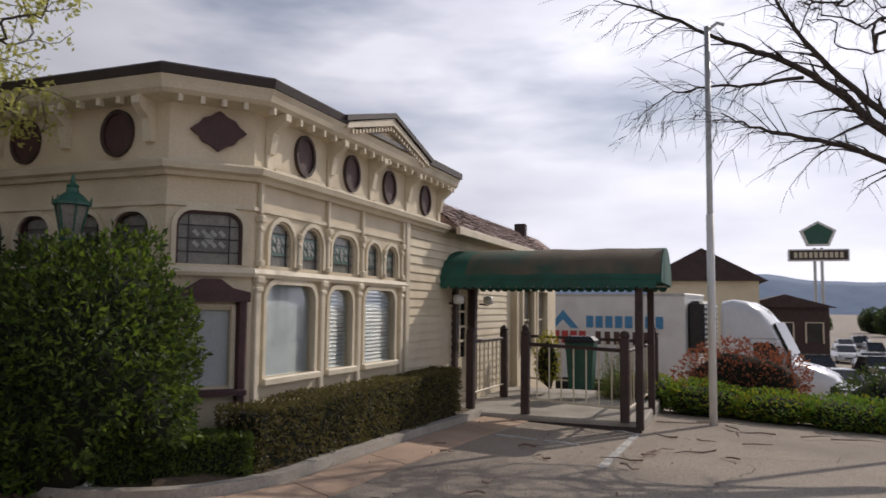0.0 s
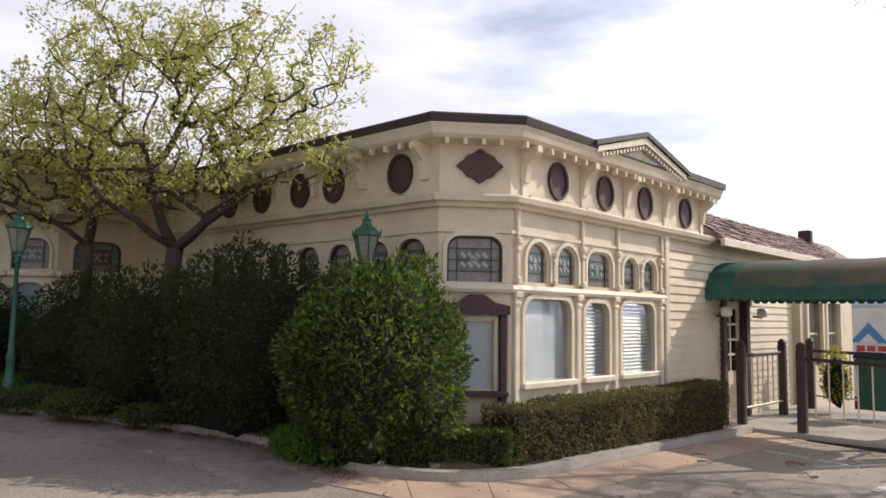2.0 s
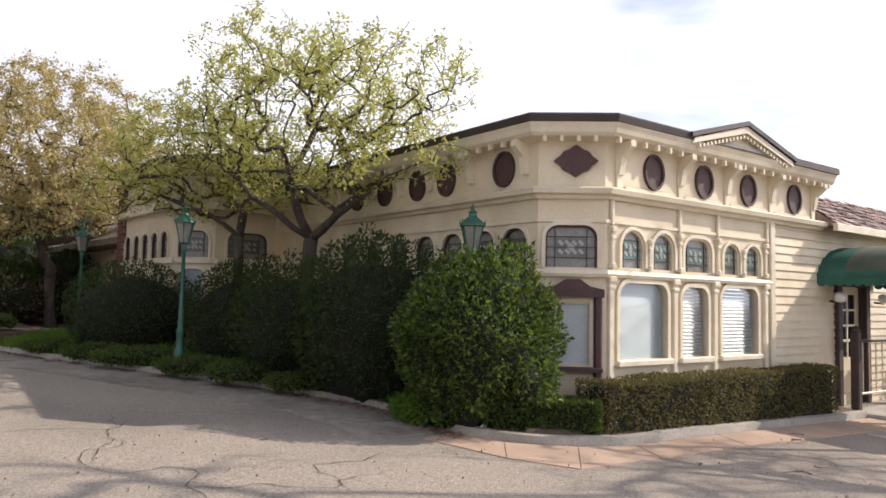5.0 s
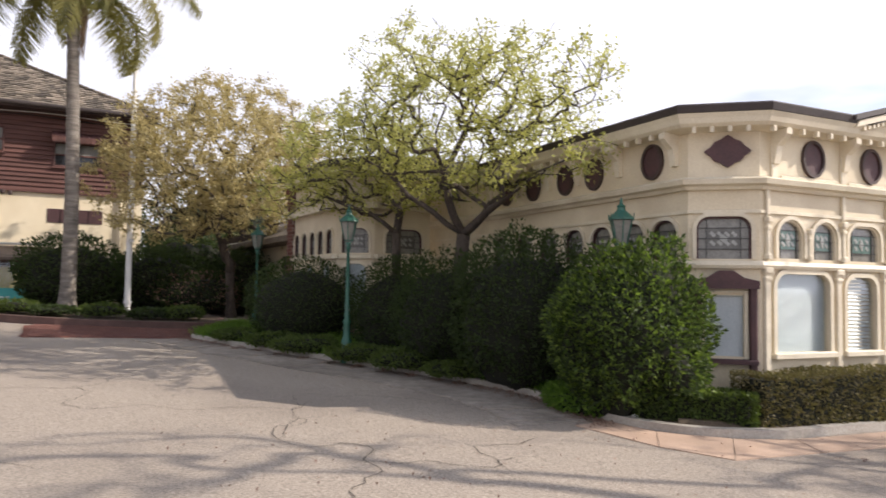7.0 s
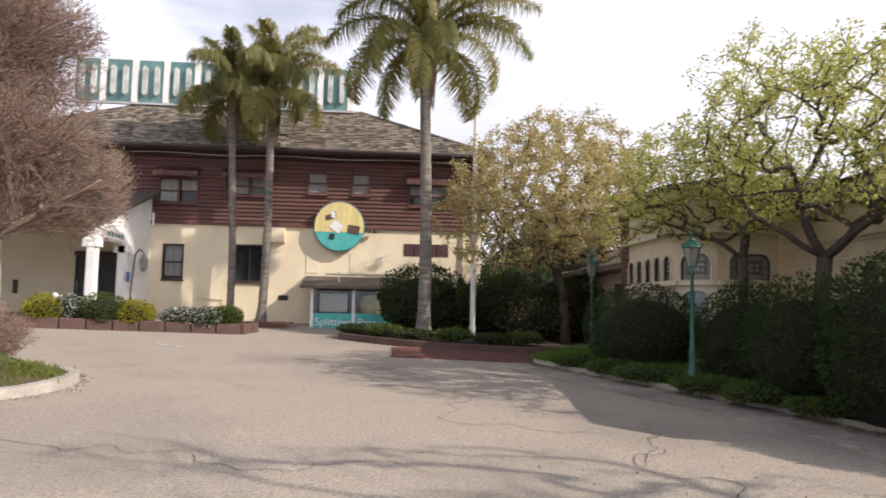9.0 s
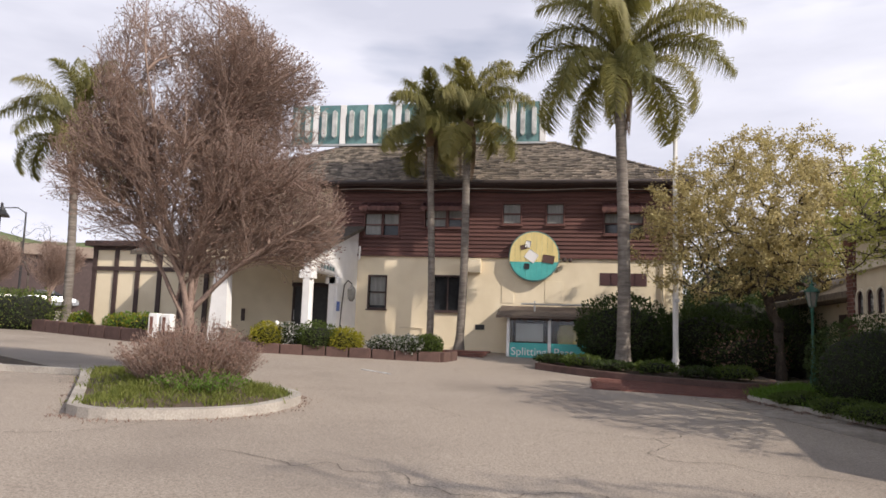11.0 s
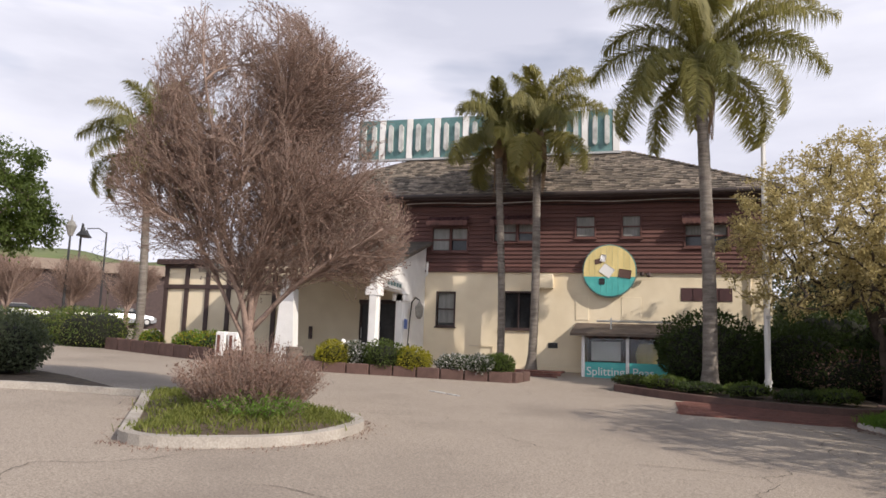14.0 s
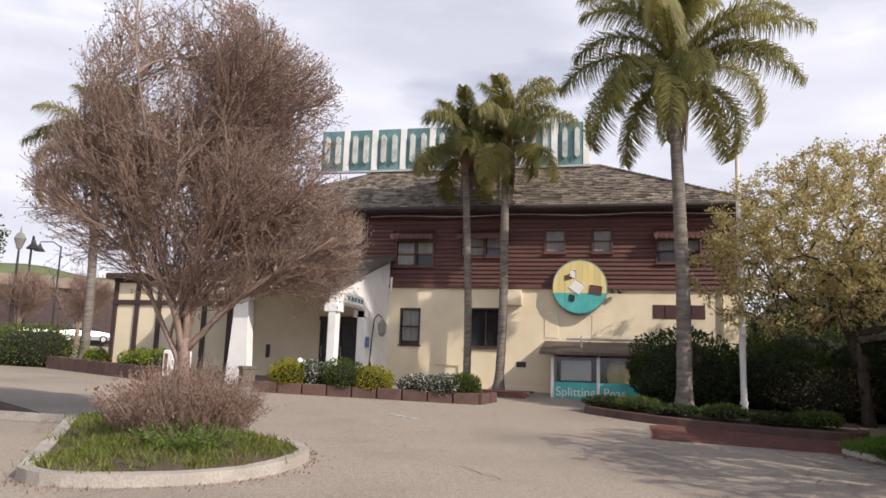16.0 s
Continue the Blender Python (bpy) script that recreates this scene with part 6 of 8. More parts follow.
# bare, twiggy tree on the island
def vase_tree(name, label, base, blobs, seed, n_limb=16, fork=0.6, size=1.0, shoots=4):
    """A leafless tree: a short trunk, limbs that fan up and out, straight side shoots and brushes of fine twigs with dry seed heads."""
    rng = random.Random(seed)
    b = Vector(base)
    top = thing(name, Matrix.Translation(b), label, "tree")
    env = [(Vector(c) - b, r) for c, r in blobs]

    def inside(p):
        k = 1.0 + 0.3 * noise.noise(p * 1.1 + Vector((seed, 0, 0)))
        return any((((p.x - c.x) / r[0]) ** 2 + ((p.y - c.y) / r[1]) ** 2 + ((p.z - c.z) / r[2]) ** 2) < k for c, r in env)

    def shoot(p, d, length, lift, steps, free=0.0, goal=None):
        """A gently rising line of points that ends at the crown's edge."""
        out, gone = [p.copy()], 0.0
        for _ in range(steps):
            if goal is not None and gone < length * 0.5:
                d = d * 0.75 + (goal - p).normalized() * 0.25
            d = (d + Vector((0, 0, lift)) + rand_unit(rng) * 0.11).normalized()
            p = p + d * (length / steps)
            gone += length / steps
            if gone > free and not inside(p):
                break
            out.append(p.copy())
        return out

    def side(d, spread):
        o = d.orthogonal().normalized()
        o = Matrix.Rotation(rng.uniform(0, 6.283), 3, d) @ o
        return (d * math.cos(spread) + o * math.sin(spread)).normalized()

    trunk = [Vector((0.03 * math.sin(k * 2.0), 0.03 * math.cos(k * 3.0) - 0.03, k * fork * 2.0)) for k in (0, 0.25, 0.5, 0.75, 1.0)]
    part("trunk", Geo().tube(trunk, [0.13 * size, 0.105 * size, 0.095 * size, 0.085 * size, 0.07 * size], 9), M_TWIG, top, "pale grey brown trunk", smooth=True)
    fine, heads = Geo(), Geo()
    wood = []
    for i in range(n_limb):
        c, r = env[i % len(env)]
        u = rand_unit(rng)
        goal = Vector((c.x + u.x * r[0] * 0.75, c.y + u.y * r[1] * 0.75, c.z + u.z * r[2] * 0.45))
        p, r0 = trunk[2].lerp(trunk[4], rng.random()), rng.uniform(0.042, 0.06) * size
        if i >= 8:
            p = min(wood, key=lambda q: abs((goal - q).length - 1.5 * size) + 1.2 * max(0.0, q.z - goal.z + 0.5))
            r0 = rng.uniform(0.018, 0.028) * size
        limb = shoot(p, (goal - p).normalized() * 0.8 + Vector((0, 0, 0.45)), (goal - p).length * 1.7, 0.012, 20, (goal - p).length * 0.85, goal)
        nl = len(limb)
        if i < 8:
            wood += limb[2:nl - 2]
        part("limb", Geo().tube(limb, [r0 * (1 - 0.85 * k / nl) for k in range(nl)], 6), M_TWIG, top, smooth=True)
        for k in range(3 if i < 8 else 2, nl):
            d = (limb[k] - limb[k - 1]).normalized()
            for _ in range(2):
                br = shoot(limb[k - 1].lerp(limb[k], rng.random()), side(d, rng.uniform(0.45, 1.05)), rng.uniform(0.6, 1.5) * size, 0.05, 6)
                if len(br) < 3:
                    continue
                fine.tube(br, [0.011 * size * (1 - 0.7 * q / len(br)) for q in range(len(br))], 3, False)
                for q in range(1, len(br)):
                    dd = (br[q] - br[q - 1]).normalized()
                    for _ in range(shoots):
                        st = br[q - 1].lerp(br[q], rng.random())
                        dv = (side(dd, rng.uniform(0.35, 0.9)) + Vector((0, 0, 0.22))).normalized()
                        L = rng.uniform(0.18, 0.5) * size
                        e = st + dv * L
                        if not inside(e):
                            continue
                        fine.tube([st, st + dv * L * 0.5 + rand_unit(rng) * 0.012, e], [0.004 * size, 0.003 * size, 0.002 * size], 3, False)
                        for _ in range(2):
                            t = side(dv, rng.uniform(0.3, 0.6))
                            w0 = st.lerp(e, rng.uniform(0.4, 0.9))
                            w1 = w0 + t * L * rng.uniform(0.3, 0.55)
                            fine.tube([w0, w1], [0.003 * size, 0.002 * size], 3, False)
                            s2 = rng.uniform(0.022, 0.045) * size
                            heads.leaf(w1, rand_unit(rng), rand_unit(rng), s2, s2 * 0.8)
                            heads.leaf(w0, rand_unit(rng), rand_unit(rng), s2 * 0.8, s2 * 0.6)
    part("twig_growth", fine, M_TWIG, top)["kind"] = "stuff"
    part("seed_head_growth", heads, L_MYRTLE, top)["kind"] = "stuff"


vase_tree("bare_tree", "leafless grey brown tree with dry seed heads on the island", (-4.92, -14.6, 0.85),
          [((-5.1, -14.7, 5.85), (1.65, 1.5, 1.6)), ((-6.15, -15.0, 4.2), (1.1, 1.2, 1.3)), ((-3.9, -14.2, 5.2), (1.2, 1.2, 1.45)), ((-4.8, -14.6, 3.9), (1.7, 1.6, 1.5)), ((-3.45, -14.0, 3.5), (1.0, 1.1, 1.05))], 31, 38, shoots=3)


def brush(name, label, c, r, h, n, seed, mat, leaf):
    """Upright brush: many thin shoots from one foot, with small dry leaves."""
    rng = random.Random(seed)
    top = thing(name, Matrix.Translation(c), label, "shrub")
    w, lf = Geo(), Geo()
    for _ in range(n):
        a, k = rng.uniform(0, 6.283), rng.random() ** 0.5
        s = Vector((math.cos(a) * k * r * 0.55, math.sin(a) * k * r * 0.55, 0))
        e = Vector((math.cos(a) * k * r, math.sin(a) * k * r, h * rng.uniform(0.55, 1.0) * (1 - 0.45 * k * k)))
        m = s.lerp(e, 0.5) + rand_unit(rng) * 0.06
        w.tube([s, m, e], [0.006, 0.004, 0.002], 3, False)
        for _ in range(9):
            t = rng.uniform(0.25, 1.0)
            q = s.lerp(e, t) + rand_unit(rng) * 0.05
            d = (rand_unit(rng) + Vector((0, 0, 0.6))).normalized()
            sz = rng.uniform(0.03, 0.07)
            lf.leaf(q, d, rand_unit(rng), sz, sz * 0.4)
    part("shoot_growth", w, mat, top)["kind"] = "stuff"
    part("foliage", lf, leaf, top)["kind"] = "stuff"


brush("brush", "dry grey brown shoots round the foot of the bare tree", (-4.45, -15.3, 0.72), 1.15, 1.15, 1000, 41, M_TWIG, L_MYRTLE)
brush("brush", "tuft of green weeds on the island", (-4.0, -15.9, 0.66), 0.75, 0.4, 420, 42, M_TWIG, L_BRIGHT)


# street trees on the far side of the lot, bare, whose limbs and shadows reach into view
def bare_limbs(name, label, trunk, blobs, n, seed, r_tip=0.007, power=0.5):
    rng = random.Random(seed)
    b = Vector(trunk[0])
    top = thing(name, Matrix.Translation(b), label, "tree")
    tubes, ends = grow([Vector(p) - b for p in trunk], [p - b for p in crown_points(rng, blobs, n)], rng, r_tip, power, 0.3)
    w = Geo()
    for i, (q, rr) in enumerate(tubes):
        if i == 0:
            part("trunk", Geo().tube(q, rr, 10), M_BARK, top, smooth=True)
        elif rr[0] > r_tip * 3:
            part("limb", Geo().tube(q, rr, 6), M_BARK, top, smooth=True)
        else:
            w.tube(q, rr, 4, False)
    for p, d, ch in ends:
        for _ in range(4):
            q = ch[-2].lerp(ch[-1], rng.random())
            dv = (d + rand_unit(rng) * 0.7 + Vector((0, 0, -0.25))).normalized()
            L = rng.uniform(0.25, 0.9)
            w.tube([q, q + dv * L * 0.5, q + dv * L + Vector((0, 0, -0.18 * L))], [r_tip * 0.6, r_tip * 0.4, r_tip * 0.25], 3, False)
    part("twig_growth", w, M_BARK, top)["kind"] = "stuff"


SWEEPING = [
    ([(17.7, -29.4, 3.1), (17.62, -27.55, 4.78), (17.6, -26.8, 5.59), (17.56, -25.98, 6.16), (17.48, -25.03, 6.6), (17.34, -23.94, 7.15), (17.12, -22.98, 7.5)], 0.12),
    ([(17.7, -29.4, 3.1), (17.53, -27.78, 4.11), (17.51, -26.93, 4.52), (17.45, -26.03, 4.79), (17.32, -25.37, 4.95), (17.16, -24.84, 5.2)], 0.09),
    ([(17.7, -29.4, 3.1), (17.7, -27.51, 5.15), (17.75, -26.74, 6.05), (17.73, -26.2, 6.72), (17.68, -25.83, 7.49), (17.62, -25.46, 8.38)], 0.1),
    ([(17.52, -26.24, 5.82), (17.45, -25.39, 5.76), (17.31, -24.62, 5.73), (17.15, -24.03, 5.63), (16.96, -23.63, 5.29)], 0.045),
]


def arching_tree(name, label, trunk, limbs, seed):
    """A bare tree with long sweeping limbs, each with its own side shoots and hanging twigs."""
    rng = random.Random(seed)
    b = Vector(trunk[0])
    top = thing(name, Matrix.Translation(b), label, "tree")
    part("trunk", Geo().tube([Vector(p) - b for p in trunk], [0.24, 0.2, 0.17, 0.15], 12), M_BARK, top, smooth=True)
    w = Geo()
    for pts, r in limbs:
        ps = [Vector(p) - b for p in pts]
        fine = []
        for i in range(len(ps) - 1):
            for k in range(4):
                fine.append(ps[i].lerp(ps[i + 1], k / 4) + rand_unit(rng) * 0.03)
        fine.append(ps[-1])
        n = len(fine)
        part("limb", Geo().tube(fine, [r * 0.8 * (1 - 0.9 * i / n) for i in range(n)], 7), M_BARK, top, smooth=True)
        for i in range(4, n):
            for _ in range(2):
                d = (fine[i] - fine[i - 1]).normalized()
                dv = (d * 0.9 + rand_unit(rng) * 0.75).normalized()
                L = rng.uniform(0.35, 1.3)
                q = [fine[i] + dv * L * t + Vector((0, 0, -0.28 * L * t * t)) + rand_unit(rng) * 0.03 for t in (0, 0.35, 0.7, 1.0)]
                rr = max(r * (1 - 0.9 * i / n) * 0.35, 0.006)
                w.tube(q, [rr, rr * 0.8, rr * 0.5, 0.003], 4, False)
                for _ in range(4):
                    s = q[1].lerp(q[3], rng.random())
                    e = s + (dv * 0.6 + rand_unit(rng) * 0.7 + Vector((0, 0, -0.5))).normalized() * rng.uniform(0.2, 0.6)
                    w.tube([s, s.lerp(e, 0.5) + rand_unit(rng) * 0.02, e], [0.005, 0.004, 0.002], 3, False)
    part("twig_growth", w, M_BARK, top)["kind"] = "stuff"


arching_tree("street_tree", "leafless dark tree arching over the white pole", [(18.9, -30.2, -0.45), (18.8, -30.0, 1.2), (18.4, -29.7, 2.4), (17.7, -29.4, 3.1)], SWEEPING, 51)
bare_limbs("street_tree", "tall leafless tree whose shadow stripes the asphalt", [(20.0, -32.0, -0.5), (19.8, -31.6, 2.5), (19.3, -30.6, 5.2), (18.5, -29.0, 7.6), (17.8, -27.6, 9.2)],
           [((16.0, -26.6, 10.8), (3.6, 1.3, 1.1)), ((22.5, -28.4, 9.8), (2.2, 1.5, 0.9))], 130, 52, 0.015, 0.38)
bare_limbs("street_tree", "tall leafless spreading tree beside the street", [(21.6, -31.4, -0.55), (21.5, -30.8, 3.0), (21.3, -29.9, 5.2), (21.1, -29.2, 6.8)],
           [((21.2, -28.6, 8.9), (2.6, 2.2, 1.4))], 110, 53, 0.008, 0.45)


# palms
def frond_mesh(length, droop, seed, n=92, leaflet=0.8):
    rng = random.Random(seed)
    g = Geo()
    pts, dirs = [], []
    p, a = Vector((0, 0, 0)), 1.0
    seg = length / 10
    for i in range(11):
        pts.append(p.copy())
        ang = 1.2 - droop * (i / 10) ** 1.3
        d = Vector((math.cos(ang), 0, math.sin(ang)))
        dirs.append(d)
        p = p + d * seg
    g.tube(pts, [0.032 * (1 - i / 11.5) for i in range(11)], 4, False)
    for i in range(n):
        t = 0.10 + 0.90 * i / n
        k = min(int(t * 10), 9)
        q = pts[k].lerp(pts[k + 1], t * 10 - k)
        d = dirs[k]
        L = leaflet * math.sin(min(t * 2.3 + 0.45, 2.9)) * rng.uniform(0.8, 1.1)
        for s in (-1, 1):
            for tw in (0.0, 0.5):
                dv = (d * rng.uniform(0.5, 0.95) + Vector((0, s, 0)) * rng.uniform(0.45, 0.9) + Vector((0, 0, rng.uniform(-0.7, 0.25) + tw * 0.5))).normalized()
                m = q + dv * L * 0.55
                e = m + (dv * 0.7 + Vector((0, 0, -1.5))).normalized() * L * rng.uniform(0.5, 0.8)
                sd = dv.cross(Vector((0, 0, 1))).normalized() * 0.0115
                g.add([q - sd, q + sd, m + sd, m - sd, e], [(0, 1, 2, 3), (3, 2, 4)])
    return g.mesh("frond")


def palm(name, label, base, top_p, r0, r1, flen, n, seed, dead=3, squash=1.0):
    rng = random.Random(seed)
    b = Vector(base)
    tp = Vector(top_p) - b
    t = thing(name, Matrix.Translation(b), label, "palm")
    pts = [tp * k + Vector((0.12 * math.sin(k * 3.0), 0.05 * math.sin(k * 2), 0)) * (1 - k) for k in [i / 40 for i in range(41)]]
    rr = [r1 + (r0 - r1) * (1 - i / 40) ** 1.5 + (0.008 if i % 2 else 0) + (0.08 * max(0, 1 - i / 3)) for i in range(41)]
    part("trunk", Geo().tube(pts, rr, 12), M_PALMBARK, t, "grey ringed trunk", smooth=True)
    part("crownshaft", Geo().tube([tp + Vector((0, 0, z)) for z in (-0.45, -0.15, 0.1, 0.35, 0.6)], [r1 * 1.05, r1 * 1.7, r1 * 1.9, r1 * 1.4, 0.03], 10), M_DRYFROND, t, "fibrous brown crown base", smooth=True)
    kinds = [frond_mesh(flen * s, dr, seed * 10 + i) for i, (s, dr) in enumerate(((1.0, 1.5), (0.95, 1.8), (0.9, 2.1), (1.0, 1.2), (0.85, 2.5)))]
    for me in kinds:
        me.materials.append(L_PALM)
    for i in range(n):
        k = i / n
        az = i * 137.5 + rng.uniform(-15, 15)
        tilt = 26 - 92 * k ** 1.1 + rng.uniform(-14, 14)
        me = kinds[(0, 3, 1, 0, 2)[i % 5] if k < 0.6 else (1, 2, 4)[i % 3]]
        part("frond", me, L_PALM, t, "", Matrix.Translation(tp + Vector((0, 0, 0.3 - 0.35 * k))) @ Matrix.Rotation(radians(az), 4, "Z") @ Matrix.Rotation(radians(-tilt * squash), 4, "Y"))
    for i in range(dead):
        az = rng.uniform(0, 360)
        g = Geo()
        for _ in range(26):
            o = Vector((r1 * 1.2 + rng.uniform(0, 0.12), rng.uniform(-0.1, 0.1), 0))
            L = rng.uniform(0.7, 1.9)
            g.tube([o, o + Vector((0.06, rng.uniform(-0.05, 0.05), -L * 0.5)), o + Vector((0.02, rng.uniform(-0.08, 0.08), -L))], [0.012, 0.01, 0.004], 3, False)
        part("dead_frond", g, M_DRYFROND, t, "hanging dry brown frond", Matrix.Translation(tp) @ Matrix.Rotation(radians(az), 4, "Z"))


palm("palm_tree", "tall palm with arching feathery fronds, near the flagpole", (2.7, -5.45, 0.8), (2.58, -5.45, 9.15), 0.19, 0.14, 3.7, 30, 61, 3)
palm("palm_tree", "slender palm before the inn wall", (-3.44, -1.1, 1.0), (-3.66, -1.1, 8.6), 0.12, 0.11, 2.5, 15, 62, 2, 1.0)
palm("palm_tree", "slender palm with a dry skirt before the inn wall", (-2.41, -1.2, 1.0), (-2.32, -1.2, 8.75), 0.14, 0.12, 2.7, 16, 63, 4, 1.0)
palm("palm_tree", "palm behind the bare tree at the wing's end", (-16.95, -1.6, 1.4), (-17.15, -1.6, 8.4), 0.17, 0.13, 3.4, 22, 64, 2)


# grass and ground cover
def blades(name, label, spots, seed, mat, hmin, hmax, category="grass"):
    rng = random.Random(seed)
    g = Geo()
    for x, y, z, k in spots:
        for _ in range(k):
            px, py = x + rng.gauss(0, 0.1), y + rng.gauss(0, 0.1)
            h = rng.uniform(hmin, hmax)
            a = rng.uniform(0, 6.283)
            s = Vector((math.cos(a), math.sin(a), 0)) * 0.009
            lean = Vector((rng.uniform(-0.6, 0.6), rng.uniform(-0.6, 0.6), 1)).normalized() * h
            p = Vector((px, py, z - 0.03))
            g.add([p - s, p + s, p + lean * 0.6 + s * 0.7, p + lean * 0.6 - s * 0.7, p + lean + Vector((lean.x * 0.4, lean.y * 0.4, -0.1 * h))], [(0, 1, 2, 3), (3, 2, 4)])
    thing(name, Matrix(), label, category, kind="stuff", geo=g, mat=mat)


rng = random.Random(9)
spots = []
for i in range(len(isl_in)):
    for _ in range(22):
        t = rng.random() ** 0.7 * 0.95
        x, y = isl_in[i][0] + (cx0 - isl_in[i][0]) * t, isl_in[i][1] + (cy0 - isl_in[i][1]) * t
        spots.append((x, y, ground_z(x, y) + 0.10 + 0.16 * math.sin(t * 1.57), 20))
blades("grass", "ragged green grass on the tree island", spots, 91, L_GRASS, 0.05, 0.16)
spots = []
for i, p in enumerate(inner[:26]):
    for _ in range(64):
        d = rng.random() ** 1.2 * 1.15
        x, y = p[0] + d * 0.9 + 0.06, p[1] + d * 0.35 + rng.uniform(-0.25, 0.25)
        spots.append((x, y, ground_z(x, y) + 0.12 + 0.15 * min(d, 1), 12))
blades("ground_cover", "shaded green ground cover along the bed kerb", spots, 92, L_BRIGHT, 0.08, 0.24, "ground cover")
for i, (x, y, r, h) in enumerate(((6.0, -12.2, 0.35, 0.25), (6.3, -13.1, 0.4, 0.28), (6.9, -14.3, 0.4, 0.25), (7.3, -15.3, 0.4, 0.3), (7.7, -16.2, 0.35, 0.22), (5.6, -11.2, 0.35, 0.22))):
    shrub("low_plant", "low grey green plant in the bed", (x, y, ground_z(x, y) + 0.08), (r * 1.5, r * 1.3, h * 0.5), 1500, L_MID, 0.06, 70 + i, category="plant")
spots = [(x + rng.uniform(-0.1, 0.1), y + rng.uniform(-0.1, 0.1), ground_z(x, y) + 0.01, 8) for x, y in ip for _ in range(9) if rng.random() < 0.6]
blades("kerb_weeds", "dry weeds in the joint below the island kerb", spots, 93, L_MYRTLE, 0.02, 0.07, "weeds")

leafy_tree("tree", "green leafy tree beside the street", [(-22.6, -3.6, 1.3), (-22.6, -3.6, 2.8), (-22.5, -3.6, 4.2)],
           [((-22.4, -3.4, 6.5), (2.1, 2.1, 1.6)), ((-21.2, -3.2, 5.6), (1.2, 1.5, 1.0)), ((-22.0, -3.4, 8.1), (1.4, 1.4, 0.9))], 420, 24, L_MID, 40, 0.16, r_tip=0.007)
shrub("bush", "rounded grey green bush beside the lot kerb", (-12.0, -12.55, 0.84), (1.0, 1.0, 0.66), 4200, L_SAGE, 0.09, 14)
shrub("bush", "tall dark evergreen screen between the two buildings", (8.6, 5.0, 0.9), (3.4, 1.5, 2.3), 5200, L_SAGE, 0.2, 15, boxy=2.6)


# ---- street furniture and fittings ----
def lantern_post(x, y, z, top_z, label):
    """Green cast-iron post with a six-sided glazed lantern."""
    t = thing("lamp_post", pose(x, y, z), label, "lamp post", "green lamp posts")
    h = top_z - z
    part("pole", Geo().lathe([(0.10, -0.2), (0.10, 0.02), (0.085, 0.1), (0.085, 0.35), (0.06, 0.42), (0.055, 0.62), (0.07, 0.66), (0.045, 0.72), (0.032, h * 0.5), (0.028, h - 0.72), (0.05, h - 0.7), (0.03, h - 0.66), (0.06, h - 0.6)], 12), M_GREEN, t, smooth=True)
    b = h - 0.58
    lan = part("lantern", Geo().lathe([(0.07, b), (0.075, b + 0.02), (0.03, b + 0.03)], 6), M_GREEN, t)
    for k in range(6):
        a0, a1 = math.pi / 3 * k, math.pi / 3 * (k + 1)
        c = lambda a, r, z: (r * math.cos(a), r * math.sin(a), z)
        part("glazing_bar", Geo().tube([c(a0, 0.075, b), c(a0, 0.15, b + 0.34)], 0.009, 4), M_GREEN, lan)
        p = part("pane", Geo().add([c(a0, 0.07, b + 0.01), c(a1, 0.07, b + 0.01), c(a1, 0.14, b + 0.33), c(a0, 0.14, b + 0.33)], [(0, 1, 2, 3)]), M_LEADGLASS, lan, "cloudy lantern pane")
        part("spike", Geo().tube([c(a0, 0.16, b + 0.34), c(a0, 0.175, b + 0.42)], [0.016, 0.003], 4), M_GREEN, lan)
    part("hood", Geo().lathe([(0.17, b + 0.335), (0.165, b + 0.36), (0.11, b + 0.42), (0.06, b + 0.46), (0.05, b + 0.5), (0.06, b + 0.52), (0.02, b + 0.55), (0.025, b + 0.57), (0.004, b + 0.64)], 12), M_GREEN, lan)
    return t


lantern_post(8.70, -18.72, 0.2, 2.83, "green lamp post rising out of the big bushes")
lantern_post(6.72, -14.06, 0.38, 3.02, "green cast-iron lamp post in the planting bed")
lantern_post(6.77, -7.89, 0.57, 3.12, "green lamp post near the brick paving")

# flagpole
FP = thing("flagpole", pose(4.2, -4.44, 0.85), "tall white flagpole in the brick-edged bed", "flagpole")
part("pole", Geo().tube([(0, 0, -0.1), (0, 0, 0.3), (0, 0, 3.2), (0, 0, 6.4), (0, 0, 7.2), (0, 0, 7.8)], [0.085, 0.08, 0.075, 0.055, 0.05, 0.03], 12), M_WHITE, FP, smooth=True)
part("pole", Geo().tube([(0, 0, 0.25), (0, 0, 0.33)], 0.1, 12), M_WHITE, FP)
part("rope", Geo().tube([(0.06, -0.07, 1.2), (0.08, -0.08, 4), (0.05, -0.05, 7.4)], 0.006, 4), M_WHITE, FP)
part("cleat", Geo().box(-0.03, 0.1, -0.12, -0.07, 1.9, 1.98), M_METAL, FP)
# white pole beside the deck
WP = thing("light_pole", pose(17.23, -24.64, -0.36), "tall white steel pole with peeling base", "pole")
part("shaft", Geo().tube([(0, 0, -0.1), (0, 0, 4.0), (0, 0, 7.2)], [0.06, 0.056, 0.05], 12), M_METAL, WP, smooth=True)
part("sleeve", Geo().tube([(0, 0, 0.0), (0, 0, 3.75)], 0.07, 12), M_WHITE, WP, smooth=True)
part("arm", Geo().tube([(-0.02, 0.02, 7.1), (0.0, -0.18, 7.25), (0.0, -0.3, 7.2)], 0.03, 6), M_METAL, WP)

